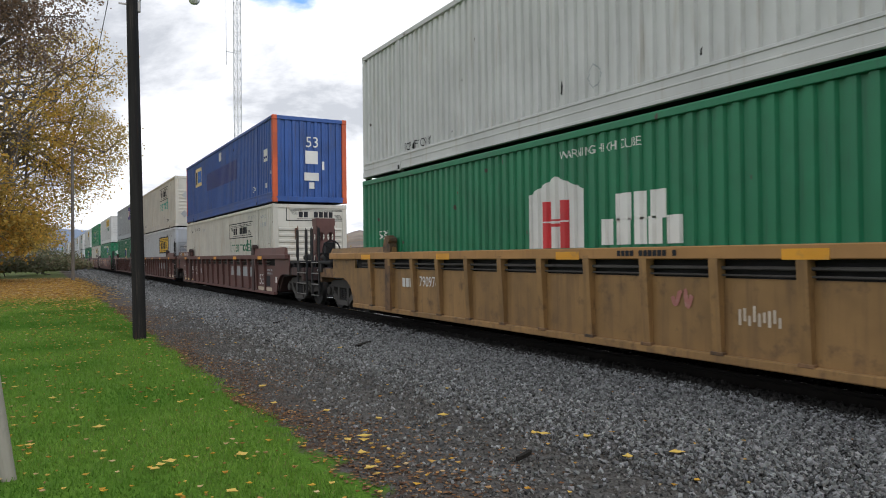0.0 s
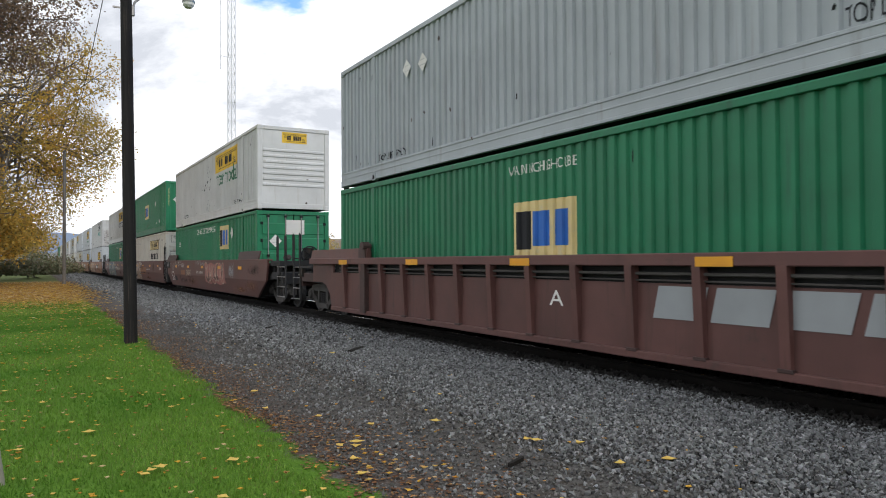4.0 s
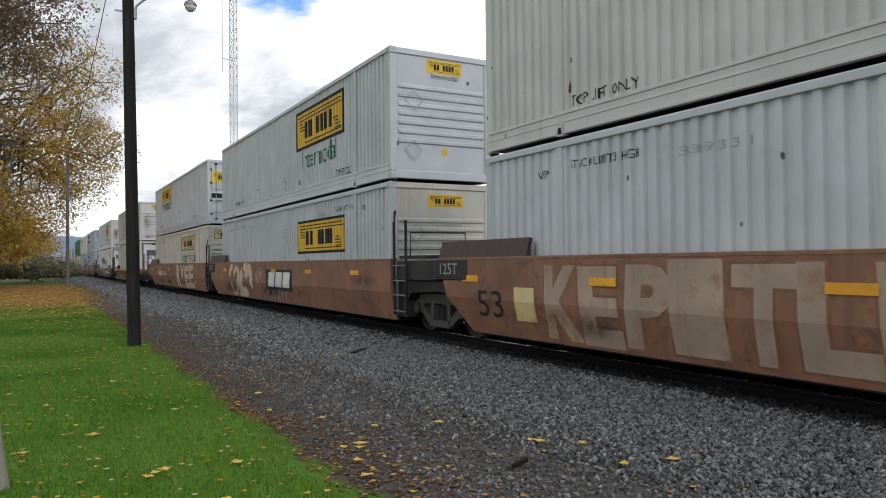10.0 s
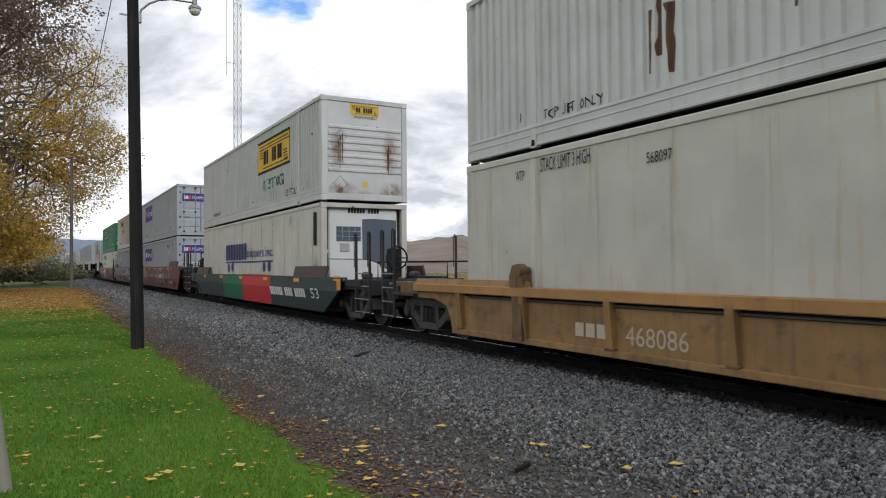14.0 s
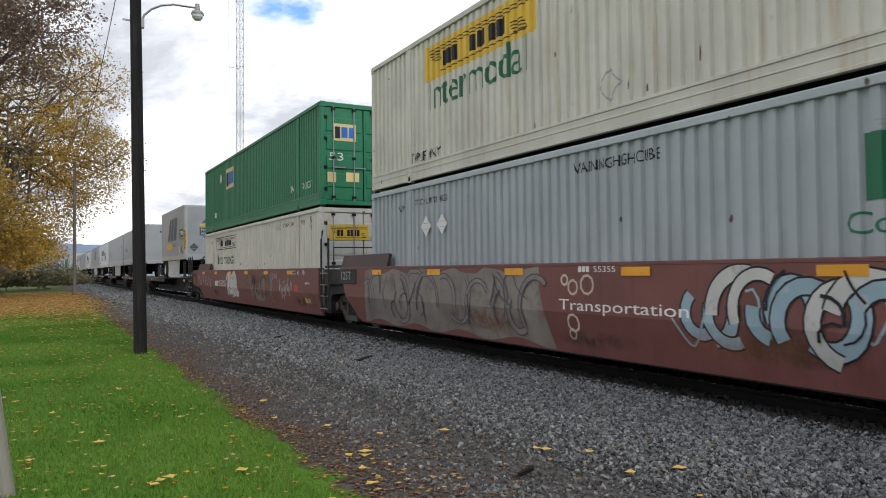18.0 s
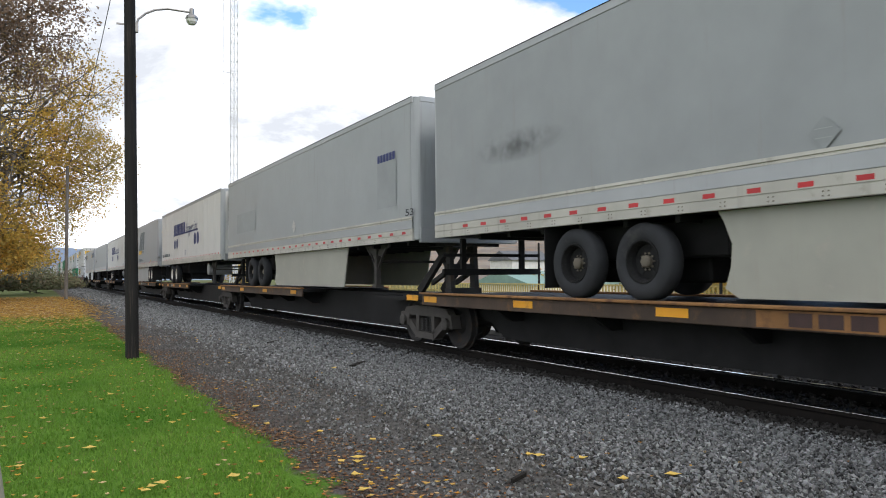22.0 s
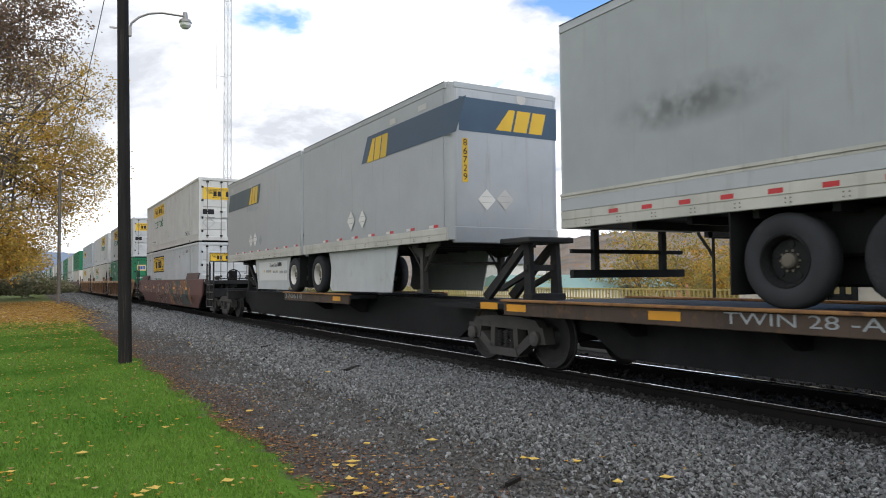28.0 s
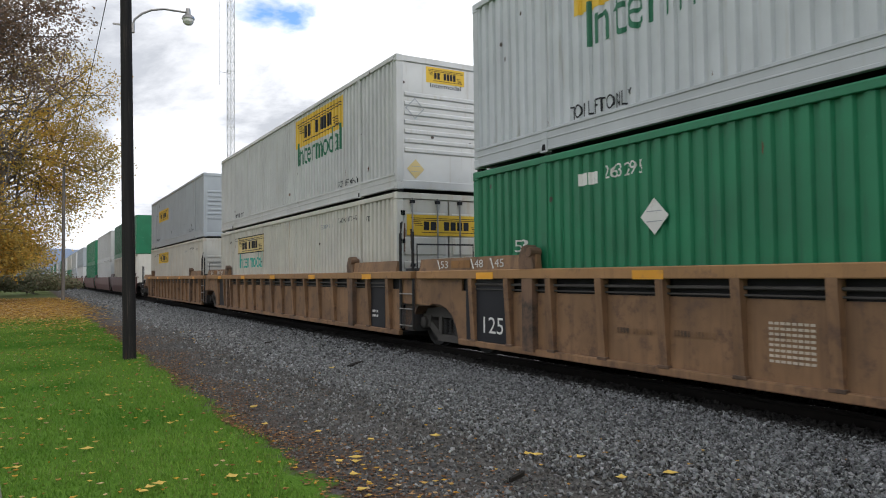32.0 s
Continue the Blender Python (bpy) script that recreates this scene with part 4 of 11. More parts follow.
def well_car(s, paint, style, near, far, label, top=1.5, marks=(), dark=None, brake=True, plain=False, amber=(1.33, 3.3, 1.2), rib=0.76):
    """One well of a stack car. s: nose of its load; near and far: 'joint' (shared bogie) or 'end' (coupler)."""
    w = thing("well_car", label, "railcar", "wells of the stack train")
    m, md = M[paint], M[dark or ("bogie" if style == "smooth" else "sooty_" + paint)]
    g = 1.95
    slot = 0.36 if top > 1.3 else 0.2

    def side(sign):
        def smooth(bm):
            a = (0.36, 0.36, 0.36, 0.36) if near == "joint" else (g - 0.02, 1.72, 1.48, 0.32)
            b = (1.55, 1.22, 1.1, 0.5) if far == "joint" else (1.9, 1.88, 0.45, -0.15)
            rows = (((-a[0], top), (CL + b[0], top)), ((-a[1], FOLD_Z), (CL + b[1], FOLD_Z)), ((-a[2], 0.70), (CL + b[2], 0.70)), ((-a[3], 0.22), (CL + b[3], 0.22)))
            shell = [[[bm.verts.new((sign * (-fold_x(z) - d), y, z)) for y, z in row] for row in rows] for d in (0.0, 0.06)]
            for sh in shell:
                for p, q in zip(sh, sh[1:]):
                    bm.faces.new((p[0], p[1], q[1], q[0]))
            o, n = shell
            loop = [(0, 0), (1, 0), (2, 0), (3, 0), (3, 1), (2, 1), (1, 1), (0, 1)]
            for (i, j), (k, l) in zip(loop, loop[1:] + loop[:1]):
                bm.faces.new((o[i][j], o[k][l], n[k][l], n[i][j]))

        def ribbed(bm):
            low = 0.88 if top > 1.3 else 0.8
            cut = top - slot
            arch = ((-0.42, 0.22), (-0.50, 0.48), (-0.64, 0.68), (-0.86, low - 0.06), (-1.1, low), (-1.8, low), (-1.8, top - 0.02))
            head = ((-0.28, 0.22), (-0.28, 0.85), (-1.6, 0.85), (-1.6, top - 0.1), (-1.0, top - 0.02)) if near == "joint" else arch
            pts = list(head) + [(-0.3, top - 0.02), (-0.3, cut), (CL + 0.3, cut), (CL + 0.3, top - 0.02), (CL + 1.8, top - 0.02)] + [(CL - y, z) for y, z in arch[:-1]][::-1]
            prism(bm, pts, "x", sign * 1.36, sign * 1.40)
        return smooth if style == "smooth" else ribbed
    for sgn in (-1, 1):
        sd = part("side", (style, sgn, top, near, far), m, w, side(sgn))
        if style == "smooth":
            part("top_flange", ("tf", top, near, far), m, sd, lambda bm: box(bm, -0.085, 0.085, -0.36 if near == "joint" else -g, CL + (1.56 if far == "joint" else g), top - 0.05, top + 0.004, 0.01), at=(sgn * 1.42, 0, 0))
        if style == "ribbed":
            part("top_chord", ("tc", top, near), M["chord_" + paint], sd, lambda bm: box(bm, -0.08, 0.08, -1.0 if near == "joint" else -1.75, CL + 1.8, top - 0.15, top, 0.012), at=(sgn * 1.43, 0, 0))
            part("bottom_chord", "bc", m, sd, lambda bm: box(bm, -0.05, 0.05, -0.35, CL + 0.35, 0.20, 0.30, 0.012), at=(sgn * 1.41, 0, 0))
            pitch = 1.06 if top > 1.3 else 1.92
            for i in range(int((CL + 0.2 - rib) / pitch) + 1 if sgn < 0 else 0):
                y = rib + i * pitch
                part("post", ("p", top), m, sd, lambda bm: prism(bm, ((-1.375, 0.24), (-1.44, 0.24), (-1.455, 0.30), (-1.51, top - 0.2), (-1.51, top - 0.1), (-1.375, top - 0.1)), "y", -0.06, 0.06), at=(0, y, 0))
                part("post_foot", "pf", md, sd, lambda bm: box(bm, -1.47, -1.40, -0.09, 0.09, 0.285, 0.325, 0.006), at=(0, y, 0))
            # added black sheet stands in for the deep shade behind the open slot
            part("slot_lining", ("sl", sgn, top), M["sootblack"], sd, lambda bm: box(bm, -0.008, 0.008, -0.3, CL + 0.3, top - slot - 0.06, top - 0.03), at=(sgn * 1.33, 0, 0))
            if sgn < 0:
                for z, r in ((top - 0.245, 0.021), (top - 0.325, 0.012)) if top > 1.3 else ((top - 0.2, 0.02),):
                    part("hold_rod", ("hr", r), M["truckdust"], sd, lambda bm: tube(bm, (0, 0.2, 0), (0, CL - 0.2, 0), r, 6), at=(-1.425, 0, z))
        for y0, ends in ((-0.75, near), (CL - 1.95, far)):
            joint = ends == "joint"
            if style == "smooth" and y0 < 0 and joint:
                continue
            if style == "smooth":
                y0 = CL - 1.2 if joint else y0
                part("guide_lip", ("gl", sgn, top), M["sooty_brown"], w, lambda bm: prism(bm, ((sgn * 1.5, top), (sgn * 1.44, top), (sgn * 1.36, top + 0.27), (sgn * 1.42, top + 0.29)), "y", 0.0, 2.7), at=(0, y0, 0))
            else:
                y1 = 2.3 if y0 < 0 else CL + 1.72
                rise = 0.1 if top < 1.3 else 0.22 if paint == "brown" or joint else 0.12
                y0 = (-0.3 if joint else -1.6) if y0 < 0 else CL - 1.95
                part("guide_box", ("gb", top, y0, rise), m, w, lambda bm: prism(bm, ((-0.06, top), (0.06, top), (0.05, top + rise - 0.02), (-0.015, top + rise)), "y", 0.0, y1 - y0), at=(sgn * 1.43, y0, 0))
                part("container_guide", ("cg", top, sgn), md, w, lambda bm: [prism(bm, ((-0.19, top), (0.19, top), (0.19, top + 0.16), (0.1, top + 0.34), (-0.02, top + 0.36), (-0.12, top + 0.3)), "x", -0.09, 0.07), tube(bm, (-0.12, -0.1, top + 0.25), (0.08, -0.1, top + 0.25), 0.07, 10), box(bm, -0.085, 0.03, -0.13, 0.13, 0.26, top)], at=(sgn * 1.42, y1 - 0.2 if y0 < 1 else y0 + 0.2, 0))
                if sgn < 0 and y0 > 1 and joint:
                    for n, k in (("53", 0.85), ("48", 2.0), ("45", 2.6)):
                        part("guide_number", "bar" + n, M["m_white"], w, lambda bm: prism(bm, ((0.0, top + 0.19), (0.03, top + 0.19), (-0.05, top + 0.02), (-0.08, top + 0.02)), "x", -0.006, 0.0), at=(-1.492, y1 - k + 0.1, 0))
                        mark("guide_number", word(n, k - y1, top + 0.04, 0.26, 0.13), M["m_white"], w, face=-1.492)
                    part("guide_patch", "gp", M["deckrust"], w, lambda bm: box(bm, -0.004, 0, 0, 0.62, top + 0.04, top + 0.17), at=(-1.492, y1 - 1.85, 0))
    part("well_floor", "floor", M["sootblack"], w, lambda bm: [box(bm, -1.36, 1.36, -0.3, CL + 0.3, 0.2, 0.26)] + [box(bm, -1.36, 1.36, y, y + 0.4, 0.26, 0.301) for y in (0.0, 3.9, 7.9, 11.9, CL - 0.4)])
    for y0, sgn, kind in ((0.0, -1, near), (CL, 1, far)):
        e = part("end_structure", ("es", sgn, style), md, w, lambda bm: [prism(bm, ((sgn * 0.32, 0.3), (sgn * 0.4, 1.05), (sgn * 2.0, 1.05), (sgn * 2.0, 0.86), (sgn * 0.9, 0.8), (sgn * 0.45, 0.3)), "x", -1.3, 1.3), box(bm, -0.3, 0.3, min(sgn * 0.4, sgn * 2.1), max(sgn * 0.4, sgn * 2.1), 0.74, 1.12, 0.02)], at=(0, y0, 0))
        if style == "ribbed" and paint == "brown" and sgn < 0:
            part("stack_bulkhead", ("sb", kind), m, w, lambda bm: bulkhead(bm, 0.36 if kind == "joint" else 0.3, 0.36 if kind == "joint" else 0.18), at=(-0.13 if kind == "joint" else -0.31, y0 - (0.5 if kind == "joint" else 1.88), 0))
        if kind == "end" and sgn > 0 and style == "smooth" and not plain:
            pn = part("end_panel", "pn", m, w, lambda bm: box(bm, -0.02, 0.0, 1.12, 1.86, 0.84, 1.43, 0.008), at=(-1.502, y0, 0))
            part("panel_window", "pw", M["sootblack"], pn, lambda bm: [box(bm, -0.006, 0, 1.25, 1.5, 1.2, 1.34), box(bm, -0.012, 0, 1.23, 1.52, 1.18, 1.2)], at=(-0.021, 0, 0))
            part("panel_handle", "ph", M["bogie"], pn, lambda bm: pipe(bm, ((0, 1.6, 1.3), (-0.04, 1.62, 1.31), (-0.04, 1.8, 1.36), (0, 1.82, 1.37)), 0.014), at=(-0.021, 0, 0))
            hb = part("hand_brake", "ehb", M["bogie"], w, lambda bm: [box(bm, -0.1, 0.14, 0.95, 1.2, 1.5, 2.25, 0.03), box(bm, -0.06, 0.06, 1.0, 1.6, 1.45, 1.6, 0.02)], at=(-0.9, y0, 0))
            part("brake_wheel", "ebw", M["sootblack"], hb, lambda bm: brake_wheel(bm, 0.26), at=(-0.02, 1.3, 2.0))
            for k in range(3):
                part("brake_pipe", ("ebp", k), M["bogie"], w, lambda bm: pipe(bm, ((0, 1.1, 1.52), (0.02, 0.8, 1.62 + 0.05 * k), (-0.03, 0.45, 1.55 + 0.07 * k), (0.0, 0.1, 1.52)), 0.02), at=(-1.2 + 0.16 * k, y0, 0))
        if kind == "joint" and not plain:
            joint_fittings(w, y0, sgn, style, top)
        if kind == "end":
            part("end_sill", ("sill", sgn), md, w, lambda bm: [box(bm, -1.36, 1.36, -0.1, 0.1, 0.72, 1.1, 0.02), box(bm, -0.28, 0.28, min(0, -sgn * 1.3), max(0, -sgn * 1.3), 0.7, 1.05)], at=(0, y0 + sgn * 2.95, 0))
            for x in (-1.3, 1.3):
                part("side_sill", ("ss", sgn), md, w, lambda bm: box(bm, -0.06, 0.06, min(0, sgn * 1.1), max(0, sgn * 1.1), 0.86, 1.1, 0.015), at=(x, y0 + sgn * 1.9, 0))
            if not plain:
                z = top - 0.05 if style == "smooth" else top - 0.2
                deep = 0.17 if style == "smooth" else 0.07
                pf = part("crossover_platform", ("xp", sgn, z), M["bogie"], w, lambda bm: [box(bm, -1.42, 1.42, min(sgn * 1.95, sgn * 2.95), max(sgn * 1.95, sgn * 2.95), z - deep, z, 0.012)], at=(0, y0, 0))
                part("end_housing", ("eh", sgn, z), M["bogie"], w, lambda bm: [box(bm, -1.28, 1.28, min(sgn * 0.5, sgn * 1.94), max(sgn * 0.5, sgn * 1.94), 1.05, z - 0.06, 0.02), box(bm, -1.36, -1.1, min(sgn * 1.2, sgn * 1.9), max(sgn * 1.2, sgn * 1.9), 0.84, 1.06, 0.02)], at=(0, y0, 0))
                for x in (-1.0, -0.45, 0.3):
                    part("brake_cylinder", ("bc", sgn), M["truckdust"], w, lambda bm: lathe(bm, ((-0.2, 0.05), (-0.18, 0.09), (0.12, 0.09), (0.15, 0.06), (0.26, 0.03)), (0, 0, 0), "y", 12), at=(x, y0 + sgn * 2.35, z + 0.1))
                for x in (-1.36, -0.7, 0.7, 1.36):
                    part("platform_support", ("ps", z), M["bogie"], pf, lambda bm: box(bm, -0.05, 0.05, -0.07, 0.07, 1.0, z - 0.04), at=(x, sgn * 2.75, 0))
                part("air_tank", ("at", z), M["sootblack"], w, lambda bm: lathe(bm, ((-0.55, 0.05), (-0.5, 0.17), (0.5, 0.17), (0.55, 0.05)), (0, 0, z - 0.25), n=14), at=(-0.2, y0 + sgn * 2.3, 0))
                part("brake_hose", ("bh", sgn), M["sootblack"], w, lambda bm: pipe(bm, [(-0.35, 0, 0.85), (-0.38, sgn * 0.25, 0.7), (-0.36, sgn * 0.5, 0.52), (-0.3, sgn * 0.75, 0.5), (-0.22, sgn * 0.95, 0.6)], 0.028, 8), at=(0, y0 + sgn * 2.95, 0))
                railings(w, y0 + (2.92 if sgn > 0 else -2.62), sgn, M["bogie"], brake and sgn < 0, 1.1, 0.58 if sgn > 0 else 0.8)
            coupler(w, y0 + sgn * 2.95, sgn)
    bogie(w, -1.75 if near == "joint" else -1.9, plain)
    if far == "end":
        bogie(w, CL + 1.9, plain)
    first, step, high = amber if style == "smooth" else (0.9, 3.6, top - 0.075)
    for i in range(0 if plain or (style == "ribbed" and top < 1.3) else 6):
        if first + i * step < CL + 0.3:
            part("reflector", "amber", M["m_amber"], w, lambda bm: box(bm, -0.006, 0.0, 0, 0.5, -0.055, 0.055), at=(-1.511, first + i * step, min(high, top - 0.1)))
    for fn in marks:
        fn(w)
    on_track(w, s)
    return w


def holed(bm, at, along, cols, cell, z0, z1, rows, r):
    """A plate with round holes: at, a corner; along, a unit step across it."""
    n, t = 16, Vector((-along[1], along[0], 0)) * 0.02
    high = (z1 - z0) / rows
    for c in range(cols):
        for k in range(rows):
            mid = Vector(at) + Vector(along) * cell * (c + 0.5)
            rings = []
            for d in (t * 0, t):
                sq, ci = [], []
                for i in range(n):
                    a = 2 * math.pi * (i + 0.5) / n
                    u, w = math.cos(a), math.sin(a)
                    q = 1 / max(abs(u), abs(w))
                    zc = z0 + high * (k + 0.5)
                    p = mid + d + Vector(along) * (cell / 2 * u * q)
                    sq.append(bm.verts.new((p.x, p.y, zc + high / 2 * w * q)))
                    p = mid + d + Vector(along) * (r * u)
                    ci.append(bm.verts.new((p.x, p.y, zc + r * 1.25 * w)))
                rings.append((sq, ci))
            (s0, c0), (s1, c1) = rings
            for i in range(n):
                j = (i + 1) % n
                bm.faces.new((s0[i], s0[j], c0[j], c0[i])), bm.faces.new((s1[j], s1[i], c1[i], c1[j]))
                bm.faces.new((c0[i], c0[j], c1[j], c1[i]))


def bulkhead(bm, a, b):
    """A hollow tower of plate with rows of round holes, which braces the upper container."""
    z0, z1, top = 1.05, 2.36, 2.6
    for y in (-b - 0.02, b):
        holed(bm, (-a, y, 0), (1, 0, 0), 2, a, z0, z1, 2, a * 0.37)
        box(bm, -a, a, y, y + 0.02, z1, top)
    for x in (-a + 0.02, a):
        holed(bm, (x, -b, 0), (0, 1, 0), 1, 2 * b, z0, z1, 2, b * 0.5)
        box(bm, x - 0.02, x, -b, b, z1, top)
    bmesh.ops.remove_doubles(bm, verts=bm.verts, dist=0.0005)


def joint_fittings(w, y0, sgn, style, top):
    """Ladders, dark end plates and pipes over a shared bogie."""
    if sgn < 0:
        for x in (-1.44, 1.44):
            lad = part("ladder", "jl", M["bogie"], w, lambda bm: [box(bm, -0.022, 0.022, -d - 0.022, -d + 0.022, 0.35, top + 0.78) for d in (0.0, 0.55)] + [pipe(bm, ((0.0, 0.0, top + 0.7), (0.06, 0.03, top + 1.02), (0.06, 0.1, top + 1.0), (0.04, 0.09, top + 0.3)), 0.014)], at=(x, y0 - 0.42, 0))
            for z in (0.42, 0.75, 1.05, 1.36):
                part("rung", "jr", M["galv"], lad, lambda bm: tube(bm, (0, -0.55, 0), (0, 0, 0), 0.014, 6), at=(-0.02 if x < 0 else 0.02, 0, z))
        part("end_beam", ("eb", style), M["bogie"], w, lambda bm: [box(bm, -1.38, 1.38, -2.05, -0.4, 1.06, 1.46, 0.02), box(bm, -1.3, 1.3, -0.75, -0.34, 0.3, 1.06), box(bm, -1.36, 1.36, -1.7, -0.5, 1.5, 1.56)], at=(0, y0, 0))
        part("grab_rail", "jg", M["bogie"], w, lambda bm: pipe(bm, ((-1.15, 0, 1.5), (-1.15, 0, 2.05), (0.2, 0, 2.05), (0.2, 0, 1.5)), 0.018), at=(0, y0 - 0.6, 0))
    else:
        part("end_beam", ("ef", style), M["bogie"], w, lambda bm: [box(bm, -1.52 if style == "smooth" else -1.3, 1.52 if style == "smooth" else 1.3, 0.5, 1.72, 1.10, 1.46, 0.012), box(bm, -1.25, 1.25, 0.34, 0.8, 0.3, 1.1)], at=(0, y0, 0))
        if style == "smooth":
            mark("lettering", word("125T", -y0 - 1.42, 1.2, 0.62, 0.2), M["m_grey"], w, face=-1.522)
    for x, z in ((-1.1, 1.2), (-0.9, 0.92), (-0.6, 1.0)):
        part("brake_pipe", ("bp", sgn), M["sootblack"], w, lambda bm: pipe(bm, ((0, sgn * 0.6, 0), (0.02, sgn * 1.2, -0.02), (0.0, sgn * 1.6, -0.12), (0.05, sgn * 1.95, -0.16)), 0.025, 6), at=(x, y0, z))


# ---- trailers on spine cars ----
def spine_unit(s, length, near_end, far_end, deck_from, label, marks=(), back=False, twin=False, deck_end=None, amber=(0.5, 3.0)):
    """One platform of a spine car; s: centre of its leading bogie."""
    deck_to = deck_end or (11.4 if twin else length - 0.4)
    u = thing("spine_car", label, "railcar", "spine cars of the train")
    part("centre_sill", ("cs", length), M["sootblack"], u, lambda bm: prism(bm, ((0.0, 0.95), (0.3, 0.72), (1.7, 0.55), (2.2, 0.27), (length - 2.2, 0.27), (length - 1.7, 0.55), (length - 0.3, 0.72), (length, 0.95), (length, 1.02), (0, 1.02)), "x", -0.62, 0.62))
    d = part("deck", ("dk", length, deck_from), M["sootblack"], u, lambda bm: box(bm, -1.33, 1.33, deck_from, deck_to, 0.96, 1.05))
    for x in (-1.34, 1.34):
        part("deck_edge", ("de", length, deck_from), M["deckedge"], d, lambda bm: box(bm, -0.03, 0.03, deck_from, deck_to, 0.84, 1.05, 0.01), at=(x, 0, 0))
        part("deck_plank", ("dp", length, deck_from), M["deckrust"], d, lambda bm: box(bm, -0.09, 0.045, deck_from, deck_to, 1.052, 1.09, 0.008), at=(x, 0, 0))
        k = deck_from + 0.6
        while k < deck_to - 0.6:
            part("deck_bracket", ("db", x > 0), M["sootblack"], d, lambda bm: prism(bm, [(-math.copysign(a, x), z) for a, z in ((0.72, 0.62), (0.5, 0.62), (0.05, 0.9), (0.72, 0.96))], "y", -0.04, 0.04), at=(x, k, 0))
            k += 2.4
    k = deck_from + amber[0]
    while k < deck_to - 0.5:
        part("reflector", "amber", M["m_amber"], d, lambda bm: box(bm, -0.006, 0.0, 0, 0.6, -0.05, 0.05), at=(-1.372, k, 0.96))
        k += amber[1]

    def hitch_at(y, turn):
        h = part("hitch", "plate", M["bogie"], u, lambda bm: box(bm, -0.5, 0.5, 0.05, 0.95, 2.04, 2.14, 0.02), at=(0, y, 0), turn=turn)
        part("hitch_base", "base", M["bogie"], h, lambda bm: box(bm, -0.38, 0.38, 0.15, 0.42, 1.0, 1.15, 0.01))
        part("hitch_tie", "tie", M["bogie"], h, lambda bm: box(bm, -0.38, 0.38, 0.3, 0.4, 1.55, 1.66, 0.01))
        for x in (-0.3, 0.3):
            part("hitch_leg", "leg", M["bogie"], h, lambda bm: prism(bm, ((0.2, 1.0), (0.42, 1.0), (0.42, 2.1), (0.28, 2.1)), "x", -0.05, 0.05), at=(x, 0, 0))
            part("hitch_strut", "strut", M["bogie"], h, lambda bm: prism(bm, ((0.4, 1.95), (0.4, 2.1), (1.75, 1.12), (1.6, 1.0)), "x", -0.05, 0.05), at=(x, 0, 0))
            part("hitch_brace", "brace", M["bogie"], h, lambda bm: prism(bm, ((0.3, 1.5), (0.3, 1.6), (1.1, 1.3), (1.1, 1.2)), "x", -0.04, 0.04), at=(x, 0, 0))
    if not back:
        hitch_at(0.0, 0)
    if back or twin:
        hitch_at(length - 0.4, 180)
    wing = part("nose_platform", "np", M["sootblack"], u, lambda bm: [box(bm, -1.34, 1.34, -0.55, 0.5, 0.92, 1.03, 0.02), box(bm, -1.2, 1.2, 0.5, 2.2, 0.9, 0.98)])
    part("reflector", "amber", M["m_amber"], wing, lambda bm: box(bm, -0.006, 0.0, 0, 0.42, -0.055, 0.055), at=(-1.345, -0.2, 0.975))
    bogie(u, 0.0)
    if near_end:
        part("end_sill", "se", M["bogie"], u, lambda bm: box(bm, -1.3, 1.3, -1.75, -1.5, 0.72, 1.05, 0.02))
        part("buffer_beam", "bbm", M["bogie"], u, lambda bm: box(bm, -0.35, 0.35, -1.7, 0.0, 0.7, 1.02))
        railings(u, -1.6, -1, M["bogie"], True, 1.05)
        coupler(u, -1.7, -1)
    if far_end:
        bogie(u, length)
        part("end_sill", "fe", M["bogie"], u, lambda bm: box(bm, -1.3, 1.3, length + 1.35, length + 1.6, 0.72, 1.05, 0.02))
        part("buffer_beam", ("fb", length), M["bogie"], u, lambda bm: box(bm, -0.35, 0.35, length, length + 1.6, 0.7, 1.02))
        railings(u, length + 1.45, 1, M["bogie"], False, 1.05)
        coupler(u, length + 1.5, 1)
    for fn in marks:
        fn(u)
    on_track(u, s)
    return u


TB, TT = 2.13, 5.09       # underside and top of a trailer's body over the rail


